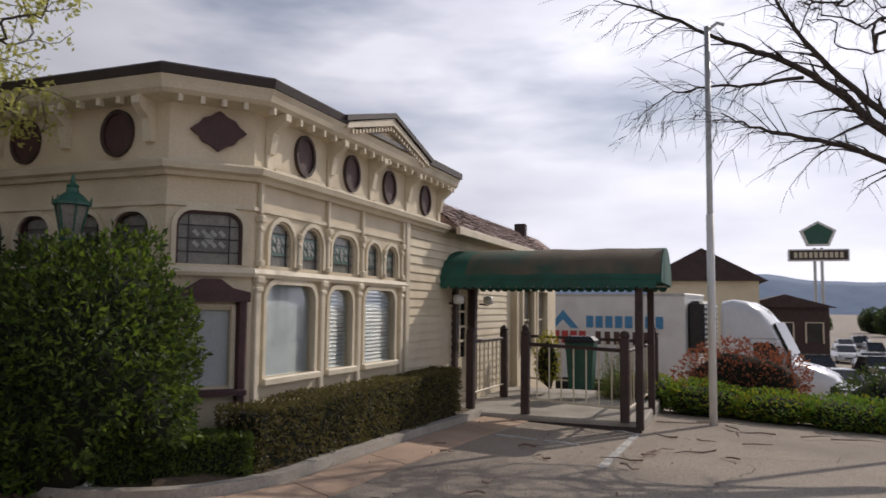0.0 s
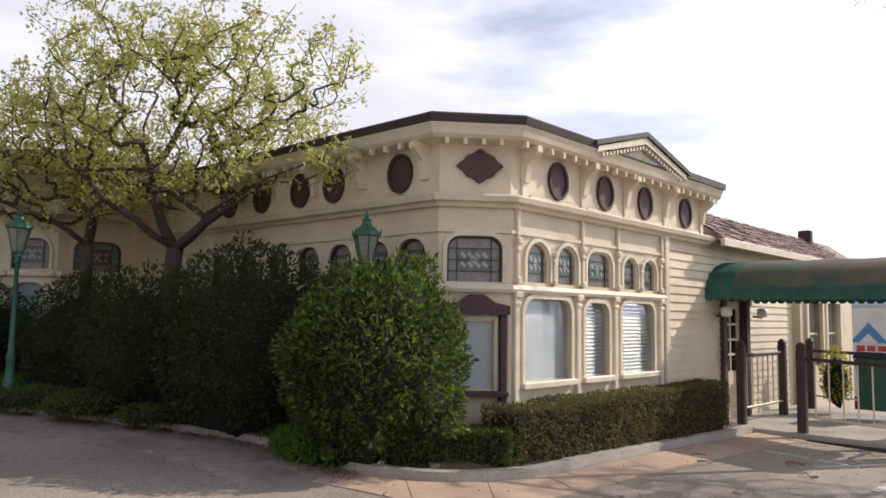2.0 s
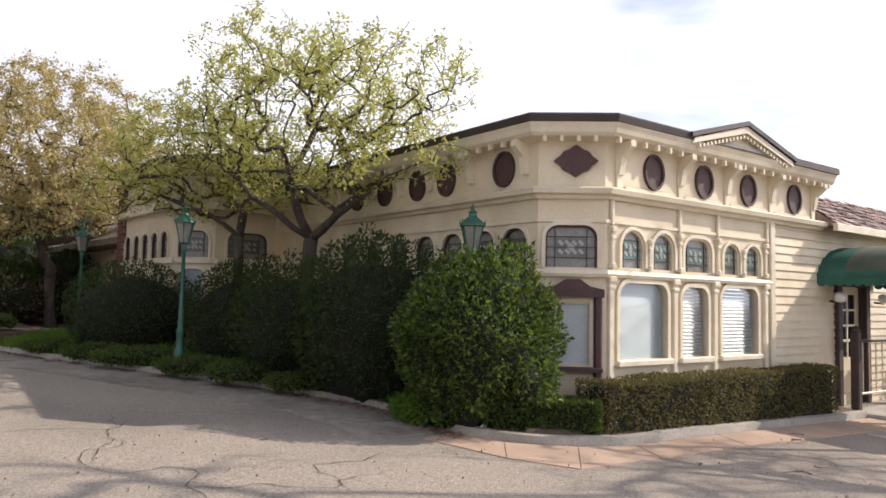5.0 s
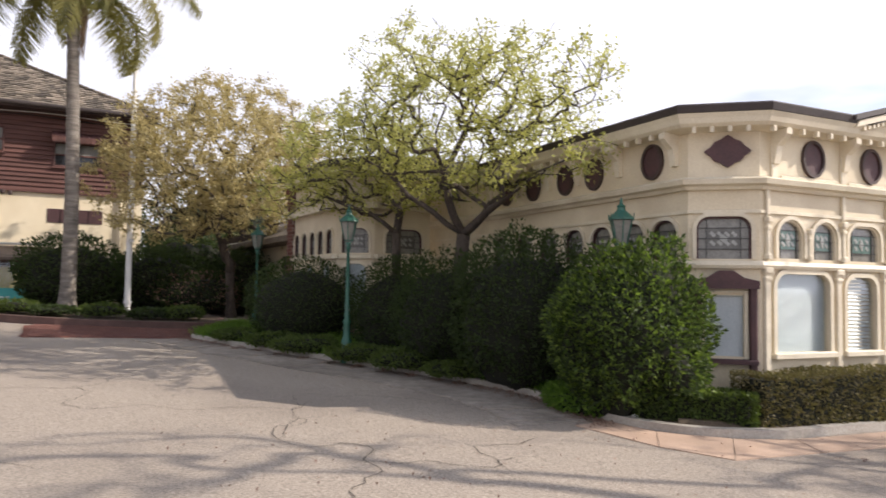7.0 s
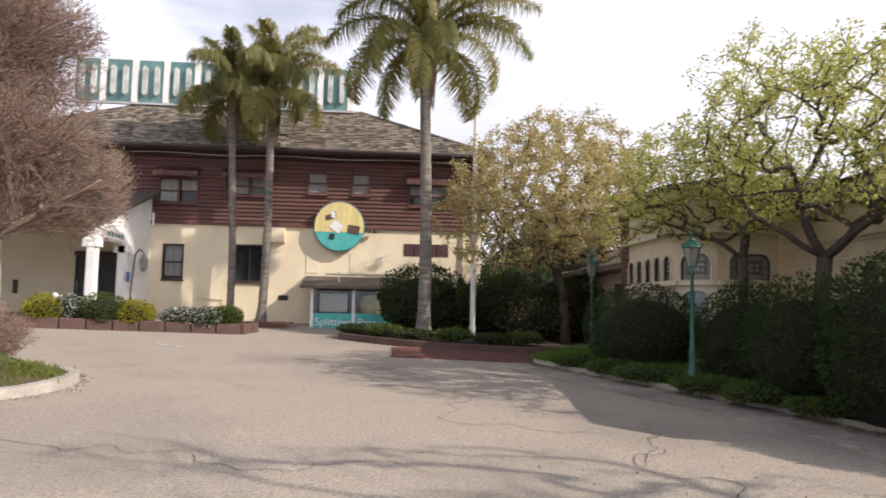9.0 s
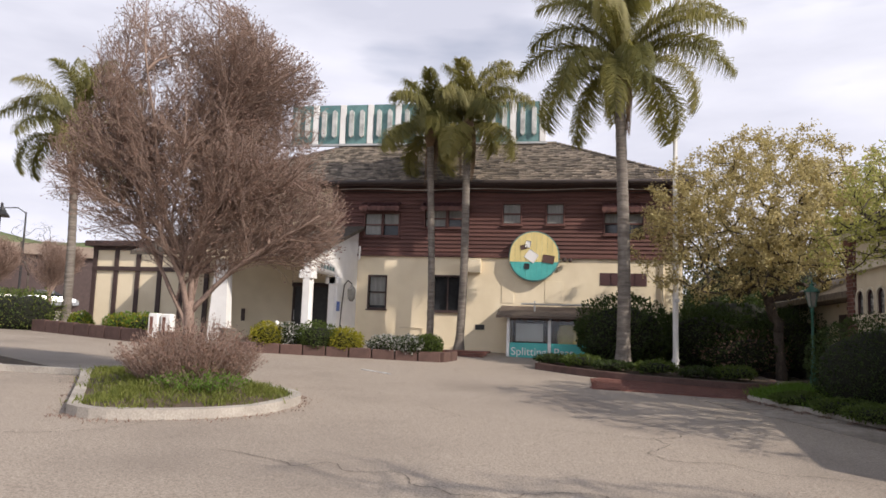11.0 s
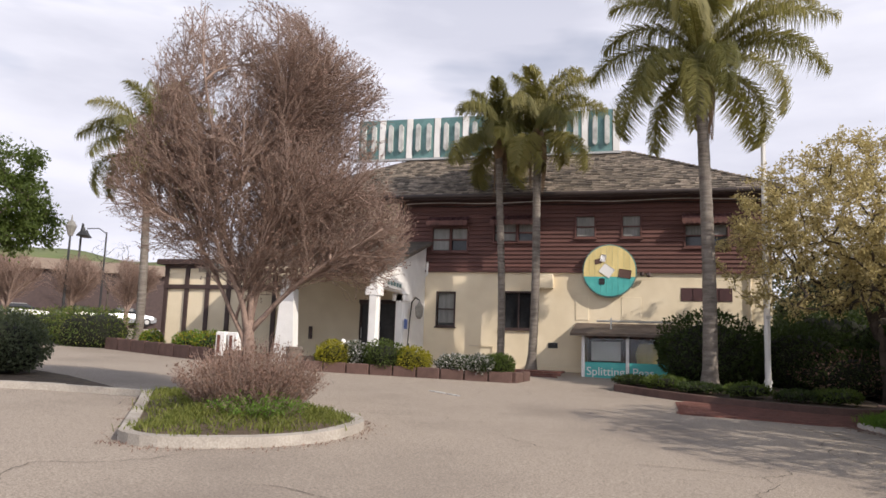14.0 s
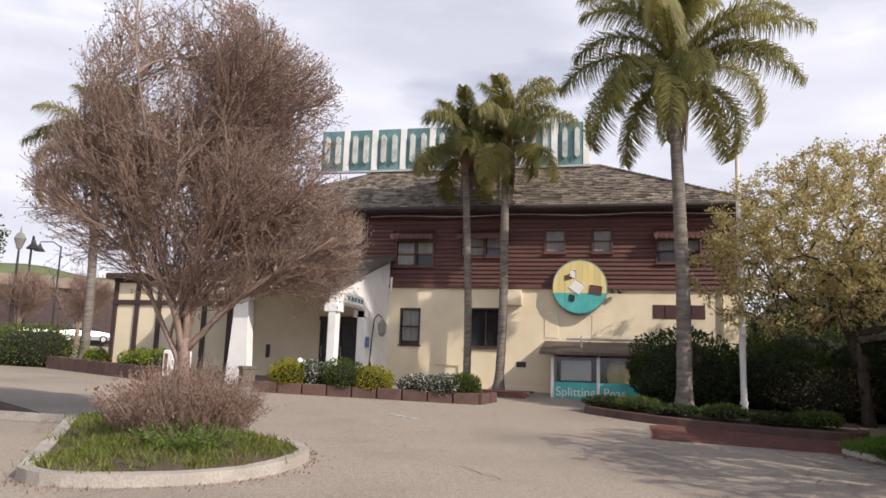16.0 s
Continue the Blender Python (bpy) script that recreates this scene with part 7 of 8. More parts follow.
# entrance canopy
CA = thing("entrance_canopy", RM @ pose(5.6, 0, 0), "green barrel-vaulted canvas canopy, browned with age, over the entrance", "canopy")
n = 14
rings = []
for v in [0.02 - i * 0.46 for i in range(9)]:
    sag = 0.012 * math.sin(v * 6)
    rings.append([(-1.1 * math.cos(math.pi * k / n), v, 2.10 + sag + 0.62 * math.sin(math.pi * k / n)) for k in range(n + 1)] + [(1.08 * math.cos(math.pi * k / n), v, 2.08 + 0.60 * math.sin(math.pi * k / n)) for k in range(n + 1)])
g, old = Geo(), Geo()
m_ = len(rings[0])
for r in rings:
    g.v += r
for i in range(len(rings) - 1):
    for k in range(m_):
        a, b = i * m_ + k, i * m_ + (k + 1) % m_
        (old if 1 <= k <= 13 and 1 <= i <= 7 else g).f.append((a, b, b + m_, a + m_))
old.v = list(g.v)
part("cover", g, M_CANVAS, CA, "dark green canvas sides and ends", smooth=True)
part("cover_top", old, M_OLDCANVAS, CA, "canvas top faded to brown", smooth=True)
endp = [(-1.1 * math.cos(math.pi * k / n), 2.10 + 0.62 * math.sin(math.pi * k / n)) for k in range(n + 1)]
part("end_panel", Geo().prism(endp[::-1], -3.68, -3.67), M_CANVAS, CA)
for side in (-1, 1):
    for i in range(24):
        y0 = -i * 0.15
        x = side * 1.1
        part("valance_scallop", Geo().add([(x, y0, 2.14), (x, y0 - 0.148, 2.14), (x, y0 - 0.148, 2.04), (x, y0 - 0.11, 2.0), (x, y0 - 0.04, 2.0), (x, y0, 2.04)] + [(x - side * 0.008, y0, 2.14), (x - side * 0.008, y0 - 0.148, 2.14), (x - side * 0.008, y0 - 0.148, 2.04), (x - side * 0.008, y0 - 0.11, 2.0), (x - side * 0.008, y0 - 0.04, 2.0), (x - side * 0.008, y0, 2.04)],
                [(0, 1, 2, 3, 4, 5), (11, 10, 9, 8, 7, 6)]), M_CANVAS, CA)
for x in (-0.95, 0.95):
    for y in (-3.32,):
        part("post", Geo().bevel_box(x - 0.06, x + 0.06, y - 0.06, y + 0.06, -0.2, 2.2, 0.012), M_DARKWOOD, CA, "dark brown canopy post")
    part("rail", Geo().tube([(x, -0.05, 2.1), (x, -3.6, 2.1)], 0.02, 6), M_METAL, CA)

# deck and railings
DK = thing("deck", RM @ pose(5.6, -1.9, 0), "raised concrete deck before the entrance", "deck", kind="structure")
part("slab", Geo().bevel_box(-1.0, 3.4, -1.45, 1.9, -0.5, -0.08, 0.03), M_KERB, DK)
# dark board added where the deck edge lies only in shade
part("edge_board", Geo().bevel_box(-1.05, -1.0, -1.45, 1.4, -0.4, -0.16, 0.01), M_DARKWOOD, DK)


def railing(name, label, p, q, n, mat_p=M_DARKWOOD, posts=(True, True)):
    a, b = Vector(p), Vector(q)
    t = thing(name, RM @ Matrix.Translation(a), label, "railing", "deck railings")
    d = b - a
    for k, on in ((0.0, posts[0]), (1.0, posts[1])):
        if on:
            o = d * k
            pt = part("post", Geo().bevel_box(o.x - 0.07, o.x + 0.07, o.y - 0.07, o.y + 0.07, -0.15, 1.18, 0.02), mat_p, t, "dark brown turned post")
            part("cap", Geo().lathe([(0.085, 1.18), (0.085, 1.21), (0.05, 1.26), (0.01, 1.28)], 8, (o.x, o.y, 0)), mat_p, pt)
    for z, r in ((1.02, 0.032), (0.12, 0.02)):
        part("rail", Geo().tube([Vector((0, 0, z)), d + Vector((0, 0, z))], r, 6), mat_p if z > 1 else M_TRIM, t)
    for i in range(1, n):
        o = d * (i / n)
        part("baluster", Geo().tube([o + Vector((0, 0, 0.12)), o + Vector((0, 0, 1.0))], 0.013, 5), M_TRIM, t, "")


railing("railing", "deck railing with pale balusters and dark posts", (4.75, -1.45, 0.06), (4.58, -3.1, 0.0), 8)
railing("railing", "deck railing beside the entrance door", (5.0, -0.4, 0.06), (6.9, -0.45, 0.06), 8)
railing("railing", "deck railing along the far edge", (4.6, -3.15, 0.0), (8.0, -3.25, 0.0), 12, posts=(False, True))
railing("railing", "rear deck railing with pale balusters", (8.4, -0.5, 0.06), (8.4, -3.2, 0.0), 11)
GB = thing("wheeled_bin", RM @ pose(7.4, -1.9, 0.06), "dark green wheeled bin standing on the deck", "bin")
part("body", Geo().tube_rings([[(-0.22 * s, -0.26 * s, z), (0.22 * s, -0.26 * s, z), (0.25 * s, 0.0, z), (0.22 * s, 0.26 * s, z), (-0.22 * s, 0.26 * s, z), (-0.25 * s, 0, z)] for s, z in ((0.85, 0.05), (1.0, 0.7), (1.1, 0.95))]), M_GREEN, GB)
part("lid", Geo().tube_rings([[(-0.27 * s, -0.3 * s, z), (0.27 * s, -0.3 * s, z), (0.29 * s, 0.0, z), (0.27 * s, 0.3 * s, z), (-0.27 * s, 0.3 * s, z), (-0.29 * s, 0, z)] for s, z in ((1.0, 0.96), (1.0, 1.0), (0.7, 1.08))]), M_BLACK, GB)
shrub("potted_plant", "yellowed plant beside the deck", tuple(RM @ Vector((7.9, -1.1, 0.06))), (0.25, 0.25, 0.55), 500, L_LIME, 0.07, 80, category="plant")

# right-hand edge: hedges and red shrub over the truck yard
for i, (x, y, r, h) in enumerate(((19.0, -23.3, 0.75, 0.36), (18.9, -24.5, 0.8, 0.34), (18.7, -25.8, 0.8, 0.3), (18.5, -27.0, 0.85, 0.3), (18.4, -28.2, 0.8, 0.34), (18.2, -29.4, 0.8, 0.34))):
    shrub("edge_shrub", "low sunlit green shrub along the yard edge", (x, y, ground_z(x, y) - 0.02), (r * 0.8, r, h), 2200, L_BRIGHT, 0.07, 160 + i, mix=(L_LIME, 0.3 if i < 3 else 0.1), group="yard edge shrubs")
shrub("shrub", "russet red shrub beyond the hedge", (20.3, -25.3, -0.7), (0.8, 1.35, 0.85), 2200, L_RED, 0.1, 81)
shrub("shrub", "dark green shrub behind the hedge", (19.9, -28.2, -0.8), (0.9, 1.3, 0.7), 2200, L_BUSH, 0.1, 82)
brush("brush", "thin upright green shoots by the deck", (18.5, -22.9, -0.3), 0.5, 1.3, 160, 83, M_TWIG, L_BRIGHT)

# planters along the inn and their shrubs
PL = thing("planter", pose(-4.6, -6.2, 0.9), "long low brown planter of cast blocks before the inn", "planter")
def planter_row(parent, p, q, h, n):
    a, b = Vector((*p, 0)), Vector((*q, 0))
    d = (b - a) / n
    ang = math.atan2(d.y, d.x)
    for i in range(n):
        c = a + d * i
        m = parent.matrix_basis.inverted() @ Matrix.Translation((c.x, c.y, ground_z(c.x, c.y))) @ Matrix.Rotation(ang, 4, "Z")
        part("planter_block", Geo().bevel_box(0.015, d.length - 0.015, -0.1, 0.1, -0.2, h, 0.02, m), M_TERRACOTTA, parent)
planter_row(PL, (-7.9, -6.55), (-2.2, -5.75), 0.27, 9)
planter_row(PL, (-2.2, -5.75), (-2.0, -4.6), 0.27, 2)
wpart("soil", Geo().slab([(-7.8, -6.5), (-2.3, -5.7), (-2.2, -4.9), (-7.6, -5.5)], 0.7, 1.1), M_SOIL, PL)
for i, (x, y, r, h, mat, mixm, lab) in enumerate(((-7.1, -6.1, 0.4, 0.3, L_LIME, None, "rounded lime yellow shrub in the planter"), (-6.5, -5.9, 0.36, 0.3, L_BUSH, (L_FLOWER, 0.4), "white flowering shrub in the planter"), (-5.7, -5.9, 0.48, 0.32, L_MID, None, "green shrub in the planter"),
                                                   (-4.95, -5.8, 0.42, 0.26, L_LIME, None, "lime green shrub in the planter"), (-3.75, -5.6, 0.42, 0.2, L_BUSH, (L_FLOWER, 0.4), "low white flowering plant in the planter"), (-3.1, -5.6, 0.38, 0.2, L_BUSH, (L_FLOWER, 0.35), "low white flowering plant in the planter"), (-2.6, -5.5, 0.32, 0.22, L_MID, None, "small green shrub in the planter"))):
    shrub("planter_shrub", lab, (x, y - 0.12, 1.03), (r * 1.25, r * 0.9, h * 1.3), 2200, mat, 0.065, 100 + i, mix=mixm, group="planter shrubs")
PL2 = thing("planter", pose(-12.5, -5.0, 1.2), "long low brown planter before the half-timbered wing", "planter")
planter_row(PL2, (-16.6, -3.6), (-9.9, -6.2), 0.38, 9)
wpart("soil", Geo().slab([(-16.5, -3.5), (-10.0, -6.1), (-9.9, -5.4), (-16.2, -2.8)], 0.9, 1.45), M_SOIL, PL2)
for i, (x, y, r) in enumerate(((-12.6, -4.6, 0.65), (-11.6, -4.9, 0.7), (-14.8, -3.7, 0.4))):
    shrub("planter_shrub", "green and lime shrub in the wing planter", (x, y, 1.3), (r, r * 0.8, 0.34), 1400, L_BRIGHT, 0.08, 120 + i, mix=(L_LIME, 0.4), group="planter shrubs")
for i, (x, y) in enumerate(((-22.5, -1.2), (-20.6, -1.6), (-18.6, -2.4), (-24.5, 0.0), (-17.6, -3.1))):
    shrub("hedge_shrub", "clipped green hedge shrub beside the street", (x, y, 1.25), (1.35, 0.9, 0.72), 2200, L_MID, 0.09, 130 + i, boxy=3, mix=(L_GRASS, 0.25), group="street hedge")

# brick ramp and brick paving edge
BR = thing("brick_step", pose(-1.9, -2.6, 0.9), "low brick landing before the inn wall", "step", kind="structure")
wpart("core", Geo().box(-3.0, -1.4, -2.9, -1.7, 0.7, 1.12), M_MORTAR, BR)
bm_ = Geo().bevel_box(-0.098, 0.098, -0.03, 0.03, -0.03, 0.03, 0.004).mesh("brick")
bm_.materials.append(M_BRICK)
inv_ = BR.matrix_basis.inverted()
for r in range(5):
    for i in range(8):
        part("brick", bm_, M_BRICK, BR, "", inv_ @ pose(-2.9 + i * 0.205 + (0.1 if r % 2 else 0), -2.9, 0.84 + r * 0.07))
for r in range(16):
    for i in range(8):
        part("brick", bm_, M_BRICK, BR, "", inv_ @ pose(-2.9 + i * 0.205 + (0.1 if r % 2 else 0), -2.85 + r * 0.072, 1.12))
PV = thing("pavement_brick", pose(3.5, -8.8, 0.62), "dark red brick paving strip before the flagpole bed", "brick paving", kind="structure")
flagbed = [(0.4, -6.0), (2.4, -7.6), (5.5, -8.2), (6.3, -6.6), (6.0, -2.0), (0.6, -2.0)]
wpart("bed_soil", Geo().slab(flagbed, 0.3, lambda x, y: ground_z(x, y) + 0.14), M_SOIL, PV)
kerb_run("kerb_flagbed", smooth_path(flagbed[:4], 6), 0.16, 0.17, "weathered low brown stone kerb round the flagpole bed", M_TERRACOTTA)
g = Geo()
pav = [(1.75, -10.0), (5.0, -10.25), (5.6, -8.35), (2.0, -7.45)]
wpart("paving", Geo().slab(pav, lambda x, y: ground_z(x, y) - 0.1, lambda x, y: ground_z(x, y) + 0.02), M_BRICK, PV, "dark red brick paving")
rest = Geo()
for r in range(32):
    for i in range(17):
        x, y = 1.9 + i * 0.205 + (0.1 if r % 2 else 0), -10.1 + r * 0.072
        if x < 5.0 + (y + 10.25) * 0.3 and y < -7.6 - (x - 2.0) * 0.25:
            rest.box(x - 0.096, x + 0.096, y - 0.031, y + 0.031, ground_z(x, y), ground_z(x, y) + 0.032)
wpart("paving_bricks", rest, M_BRICK, PV)["kind"] = "stuff"
for i, (x, y) in enumerate(((0.9, -5.6), (1.6, -6.2), (2.4, -6.7), (3.4, -7.0), (4.4, -7.2), (5.2, -7.2))):
    shrub("low_plant", "low green plant at the edge of the flagpole bed", (x, y, ground_z(x, y) + 0.18), (0.5, 0.4, 0.14 if i % 2 else 0.1), 700, L_MID if i % 2 else L_BUSH, 0.08, 140 + i, category="plant")

# hydrant-like marker at the kerb corner, and fallen twigs
MK = thing("kerb_marker", pose(8.2, -19.52, 0.1), "small red and white painted stone at the kerb corner", "marker")
part("stone", Geo().lathe([(0.05, -0.03), (0.065, 0.02), (0.05, 0.08), (0.015, 0.11)], 8), M_BRICK, MK, smooth=True)
part("painted_spot", Geo().lathe([(0.03, 0.075), (0.05, 0.085), (0.02, 0.115)], 8), M_WHITE, MK)
rng = random.Random(77)
for i in range(26):
    x, y = rng.uniform(12.5, 17.5), rng.uniform(-26.5, -23.6)
    if i > 15:
        x, y = rng.uniform(6.5, 13), rng.uniform(-23.5, -21.0)
    a, L = rng.uniform(0, 6.28), rng.uniform(0.25, 0.9) * (1 if i < 16 else 0.5)
    pts = [Vector((math.cos(a) * L * k + rng.uniform(-0.04, 0.04), math.sin(a) * L * k + rng.uniform(-0.04, 0.04), 0.015 + rng.uniform(0, 0.04))) for k in (0, 0.33, 0.66, 1)]
    t = thing("fallen_twig", pose(x, y, ground_z(x, y)), "pale dry fallen twig lying on the asphalt", "twig", "fallen twigs", geo=Geo().tube(pts, [0.014, 0.012, 0.009, 0.004], 5), mat=M_TWIG)
leafl = Geo()
for _ in range(4200):
    x, y = rng.uniform(3, 18), rng.uniform(-25, -18)
    if rng.random() < 0.8:
        k = rng.choice(kp[:29])
        r = 0.03 + abs(rng.gauss(0, 0.16))
        x, y = k[0] - r, k[1] - r * 0.6 + rng.uniform(-0.15, 0.15)
    leafl.leaf(Vector((x, y, ground_z(x, y) + 0.015)), rand_unit(rng), Vector((0, 0, 1)), rng.uniform(0.02, 0.05), 0.02)
thing("leaf_litter", Matrix(), "scattered dry leaf litter on the asphalt", "leaf litter", kind="stuff", geo=leafl, mat=L_MYRTLE)

# small things at the inn entrance
HY = thing("fire_standpipe", pose(-7.35, -5.0, 1.0), "red standpipe with white cap beside the porch", "standpipe")
part("pipe", Geo().tube([(0, 0, 0), (0, 0, 0.72)], 0.06, 10), material("red enamel", (0.35, 0.03, 0.02), (0.5, 0.05, 0.04), 0.4), HY)
part("cap", Geo().lathe([(0.08, 0.72), (0.09, 0.78), (0.07, 0.86), (0.01, 0.9)], 10), M_WHITE, HY, smooth=True)
M_DARKSTONE = material("grey brown pebbled concrete", (0.10, 0.08, 0.065), (0.2, 0.165, 0.135), 0.9, 20.0, 90.0, 0.6)
UR = thing("ash_bin", pose(-8.75, -5.3, 1.0), "square grey brown pebbled concrete bin", "bin")
part("body", Geo().lathe([(0.24, -0.1), (0.25, 0.52), (0.28, 0.54), (0.28, 0.62), (0.22, 0.62), (0.2, 0.5)], 4), M_DARKSTONE, UR)
for i, x in enumerate((-10.75, -10.35)):
    NB = thing("news_box", pose(x, -5.9, ground_z(x, -5.9)), "white news box with red stripe on a stand", "news box", "news boxes")
    part("body", Geo().bevel_box(-0.16, 0.16, -0.14, 0.14, 0.2, 0.9, 0.03), M_WHITE, NB)
    part("stripe", Geo().box(-0.1, 0.0, -0.146, -0.14, 0.28, 0.8), M_BRICK, NB, "red stripe")
    part("foot", Geo().bevel_box(-0.15, 0.15, -0.12, 0.12, -0.1, 0.25, 0.02), M_BLACK, NB)


# ---- the truck yard and the distance ----
M_CARWHITE = material("white car paint", (0.6, 0.61, 0.62), (0.68, 0.69, 0.7), 0.25, 2.0, 20.0, 0.0, coat=0.6)
M_CARDARK = material("dark car paint", (0.02, 0.022, 0.026), (0.035, 0.037, 0.042), 0.25, 2.0, 20.0, 0.0, coat=0.6)
M_CARGREY = material("silver car paint", (0.33, 0.35, 0.37), (0.42, 0.44, 0.46), 0.3, 2.0, 20.0, 0.0, metal=0.4, coat=0.6)
M_TYRE = material("tyre rubber", (0.015, 0.015, 0.015), (0.03, 0.03, 0.03), 0.85, 5.0, 40.0, 0.1)
M_BLUE = material("blue sign paint", (0.05, 0.22, 0.42), (0.08, 0.30, 0.52), 0.5, 3.0, 30.0, 0.02)
M_RED = material("red sign paint", (0.42, 0.04, 0.04), (0.55, 0.07, 0.06), 0.5, 3.0, 30.0, 0.02)


def car(x, y, z, rz, mat, label, tall=1.0):
    """A parked car: lofted body, glazed cabin, wheels with rims, lamps."""
    t = thing("car", pose(x, y, z, 0, 0, rz), label, "car", "parked cars")
    sec = lambda xx, w, z0, z1: [(xx, -w, z0), (xx, -w * 1.02, (z0 + z1) / 2), (xx, -w * 0.9, z1), (xx, w * 0.9, z1), (xx, w * 1.02, (z0 + z1) / 2), (xx, w, z0)]
    part("body", Geo().tube_rings([sec(-2.2, 0.72, 0.35, 0.75), sec(-2.05, 0.86, 0.25, 0.92), sec(-1.2, 0.9, 0.22, 0.98), sec(1.0, 0.9, 0.22, 0.95), sec(1.9, 0.86, 0.25, 0.82), sec(2.2, 0.7, 0.32, 0.65)]), mat, t, smooth=False)
    cab = part("cabin", Geo().tube_rings([sec(-1.75, 0.75, 0.9, 0.98), sec(-1.1, 0.72, 0.93, 1.42 * tall), sec(0.2, 0.72, 0.93, 1.44 * tall), sec(1.1, 0.78, 0.9, 0.97)]), M_DARKGLASS, t, "dark glazed cabin")
    part("roof_panel", Geo().tube_rings([sec(-1.15, 0.66, 1.40 * tall, 1.44 * tall), sec(0.25, 0.66, 1.42 * tall, 1.46 * tall)]), mat, cab)
    for sx in (-1.35, 1.35):
        for sy in (-0.82, 0.82):
            w = part("wheel", Geo().tube([(sx, sy - 0.1, 0.32), (sx, sy + 0.1, 0.32)], 0.32, 16), M_TYRE, t)
            part("rim", Geo().tube([(sx, sy - 0.11, 0.32), (sx, sy + 0.11, 0.32)], 0.19, 12), M_METAL, w)
    for sy in (-0.6, 0.6):
        part("headlight", Geo().bevel_box(2.02, 2.17, sy - 0.2, sy + 0.2, 0.58, 0.7, 0.03), M_PALEGLASS, t)
    part("grille", Geo().bevel_box(2.12, 2.21, -0.4, 0.4, 0.4, 0.55, 0.02), M_BLACK, t)
    return t


for x, y, rz, mat, lab in ((40.6, -30.7, 188, M_CARWHITE, "white parked car in the yard"), (38.4, -32.6, 190, M_CARGREY, "silver parked car in the yard"), (48.5, -31.0, 185, M_CARDARK, "dark parked car in the yard"), (51, -34.5, 185, M_CARDARK, "dark parked car in the yard"),
                           (62, -36.5, 180, M_CARWHITE, "white parked car far across the yard"), (66, -33.5, 180, M_CARGREY, "silver parked car far across the yard"), (74, -37, 180, M_CARWHITE, "white parked car far across the yard"), (80, -40.5, 180, M_CARDARK, "dark parked car far across the yard"), (70, -41.5, 180, M_CARWHITE, "white parked car far across the yard"), (88, -36, 180, M_CARGREY, "silver parked car far across the yard"), (58, -40, 182, M_CARGREY, "silver parked car far across the yard"), (44.0, -33.6, 188, M_CARGREY, "silver parked car in the yard"), (96, -41, 180, M_CARWHITE, "white parked car far across the yard"), (104, -44, 180, M_CARDARK, "dark parked car far across the yard"), (100, -49, 180, M_CARWHITE, "white parked car far across the yard"), (112, -52, 180, M_CARGREY, "silver parked car far across the yard"), (118, -47, 180, M_CARWHITE, "white parked car far across the yard"), (86, -46, 180, M_CARWHITE, "white parked car far across the yard"), (126, -56, 180, M_CARDARK, "dark parked car far across the yard")):
    car(x, y, ground_z(x, y), rz, mat, lab, 1.15 if mat is M_CARDARK else 1.0)
for x, y, rz, mat in ((-48.5, 24.8, 50, M_CARWHITE), (-45.2, 27.6, 50, M_CARDARK), (-42.4, 30.2, 50, M_CARGREY)):
    car(x, y, ground_z(x, y) + 0.3, rz, mat, "parked car across the street")

TR = thing("trailer_truck", pose(31.5, -22.0, -1.95, 0, 0, -105), "white box trailer and tractor parked in the yard", "truck")
part("box_body", Geo().bevel_box(-8.2, 2.6, -1.28, 1.28, 1.15, 4.15, 0.04), M_WHITE, TR, "white trailer box")
for i in range(14):
    part("rib", Geo().box(-8.0 + i * 0.8, -7.96 + i * 0.8, 1.28, 1.295, 1.2, 4.1), M_WHITE, TR)
part("top_rail", Geo().bevel_box(-8.22, 2.62, -1.3, 1.3, 4.1, 4.2, 0.02), M_METAL, TR)
part("logo_shape", Geo().prism([(-2.4, 2.95), (-1.2, 2.95), (-1.8, 3.6)], -1.31, -1.295), M_BLUE, TR, "blue peaked logo shape")
part("logo_shape", Geo().prism([(-2.1, 2.95), (-1.5, 2.95), (-1.8, 3.25)], -1.32, -1.31), M_WHITE, TR)
for i in range(8):
    part("writing_bar", Geo().box(-0.9 + i * 0.36, -0.64 + i * 0.36, -1.305, -1.285, 2.98, 3.4), M_BLUE, TR)
for i in range(4):
    part("writing_bar", Geo().box(-2.2 + i * 0.34, -1.95 + i * 0.34, -1.305, -1.285, 2.4, 2.85), M_RED, TR)
for i in range(7):
    part("writing_bar", Geo().box(-0.55 + i * 0.34, -0.35 + i * 0.34, -1.305, -1.285, 2.4, 2.85), M_TERRACOTTA, TR)
part("cooling_unit", Geo().bevel_box(2.62, 3.15, -1.0, 1.0, 2.2, 3.95, 0.1), M_BLACK, TR, "dark slatted cooling unit")
def cab_ring(xx, w, z0, z1):
    r = min(0.35, (z1 - z0) * 0.3)
    half = [(w * 0.96, z0), (w, z0 + 0.2), (w, z1 - r), (w - r * 0.3, z1 - r * 0.3), (w - r, z1)]
    return [(xx, y, z) for y, z in half] + [(xx, -y, z) for y, z in half[::-1]]


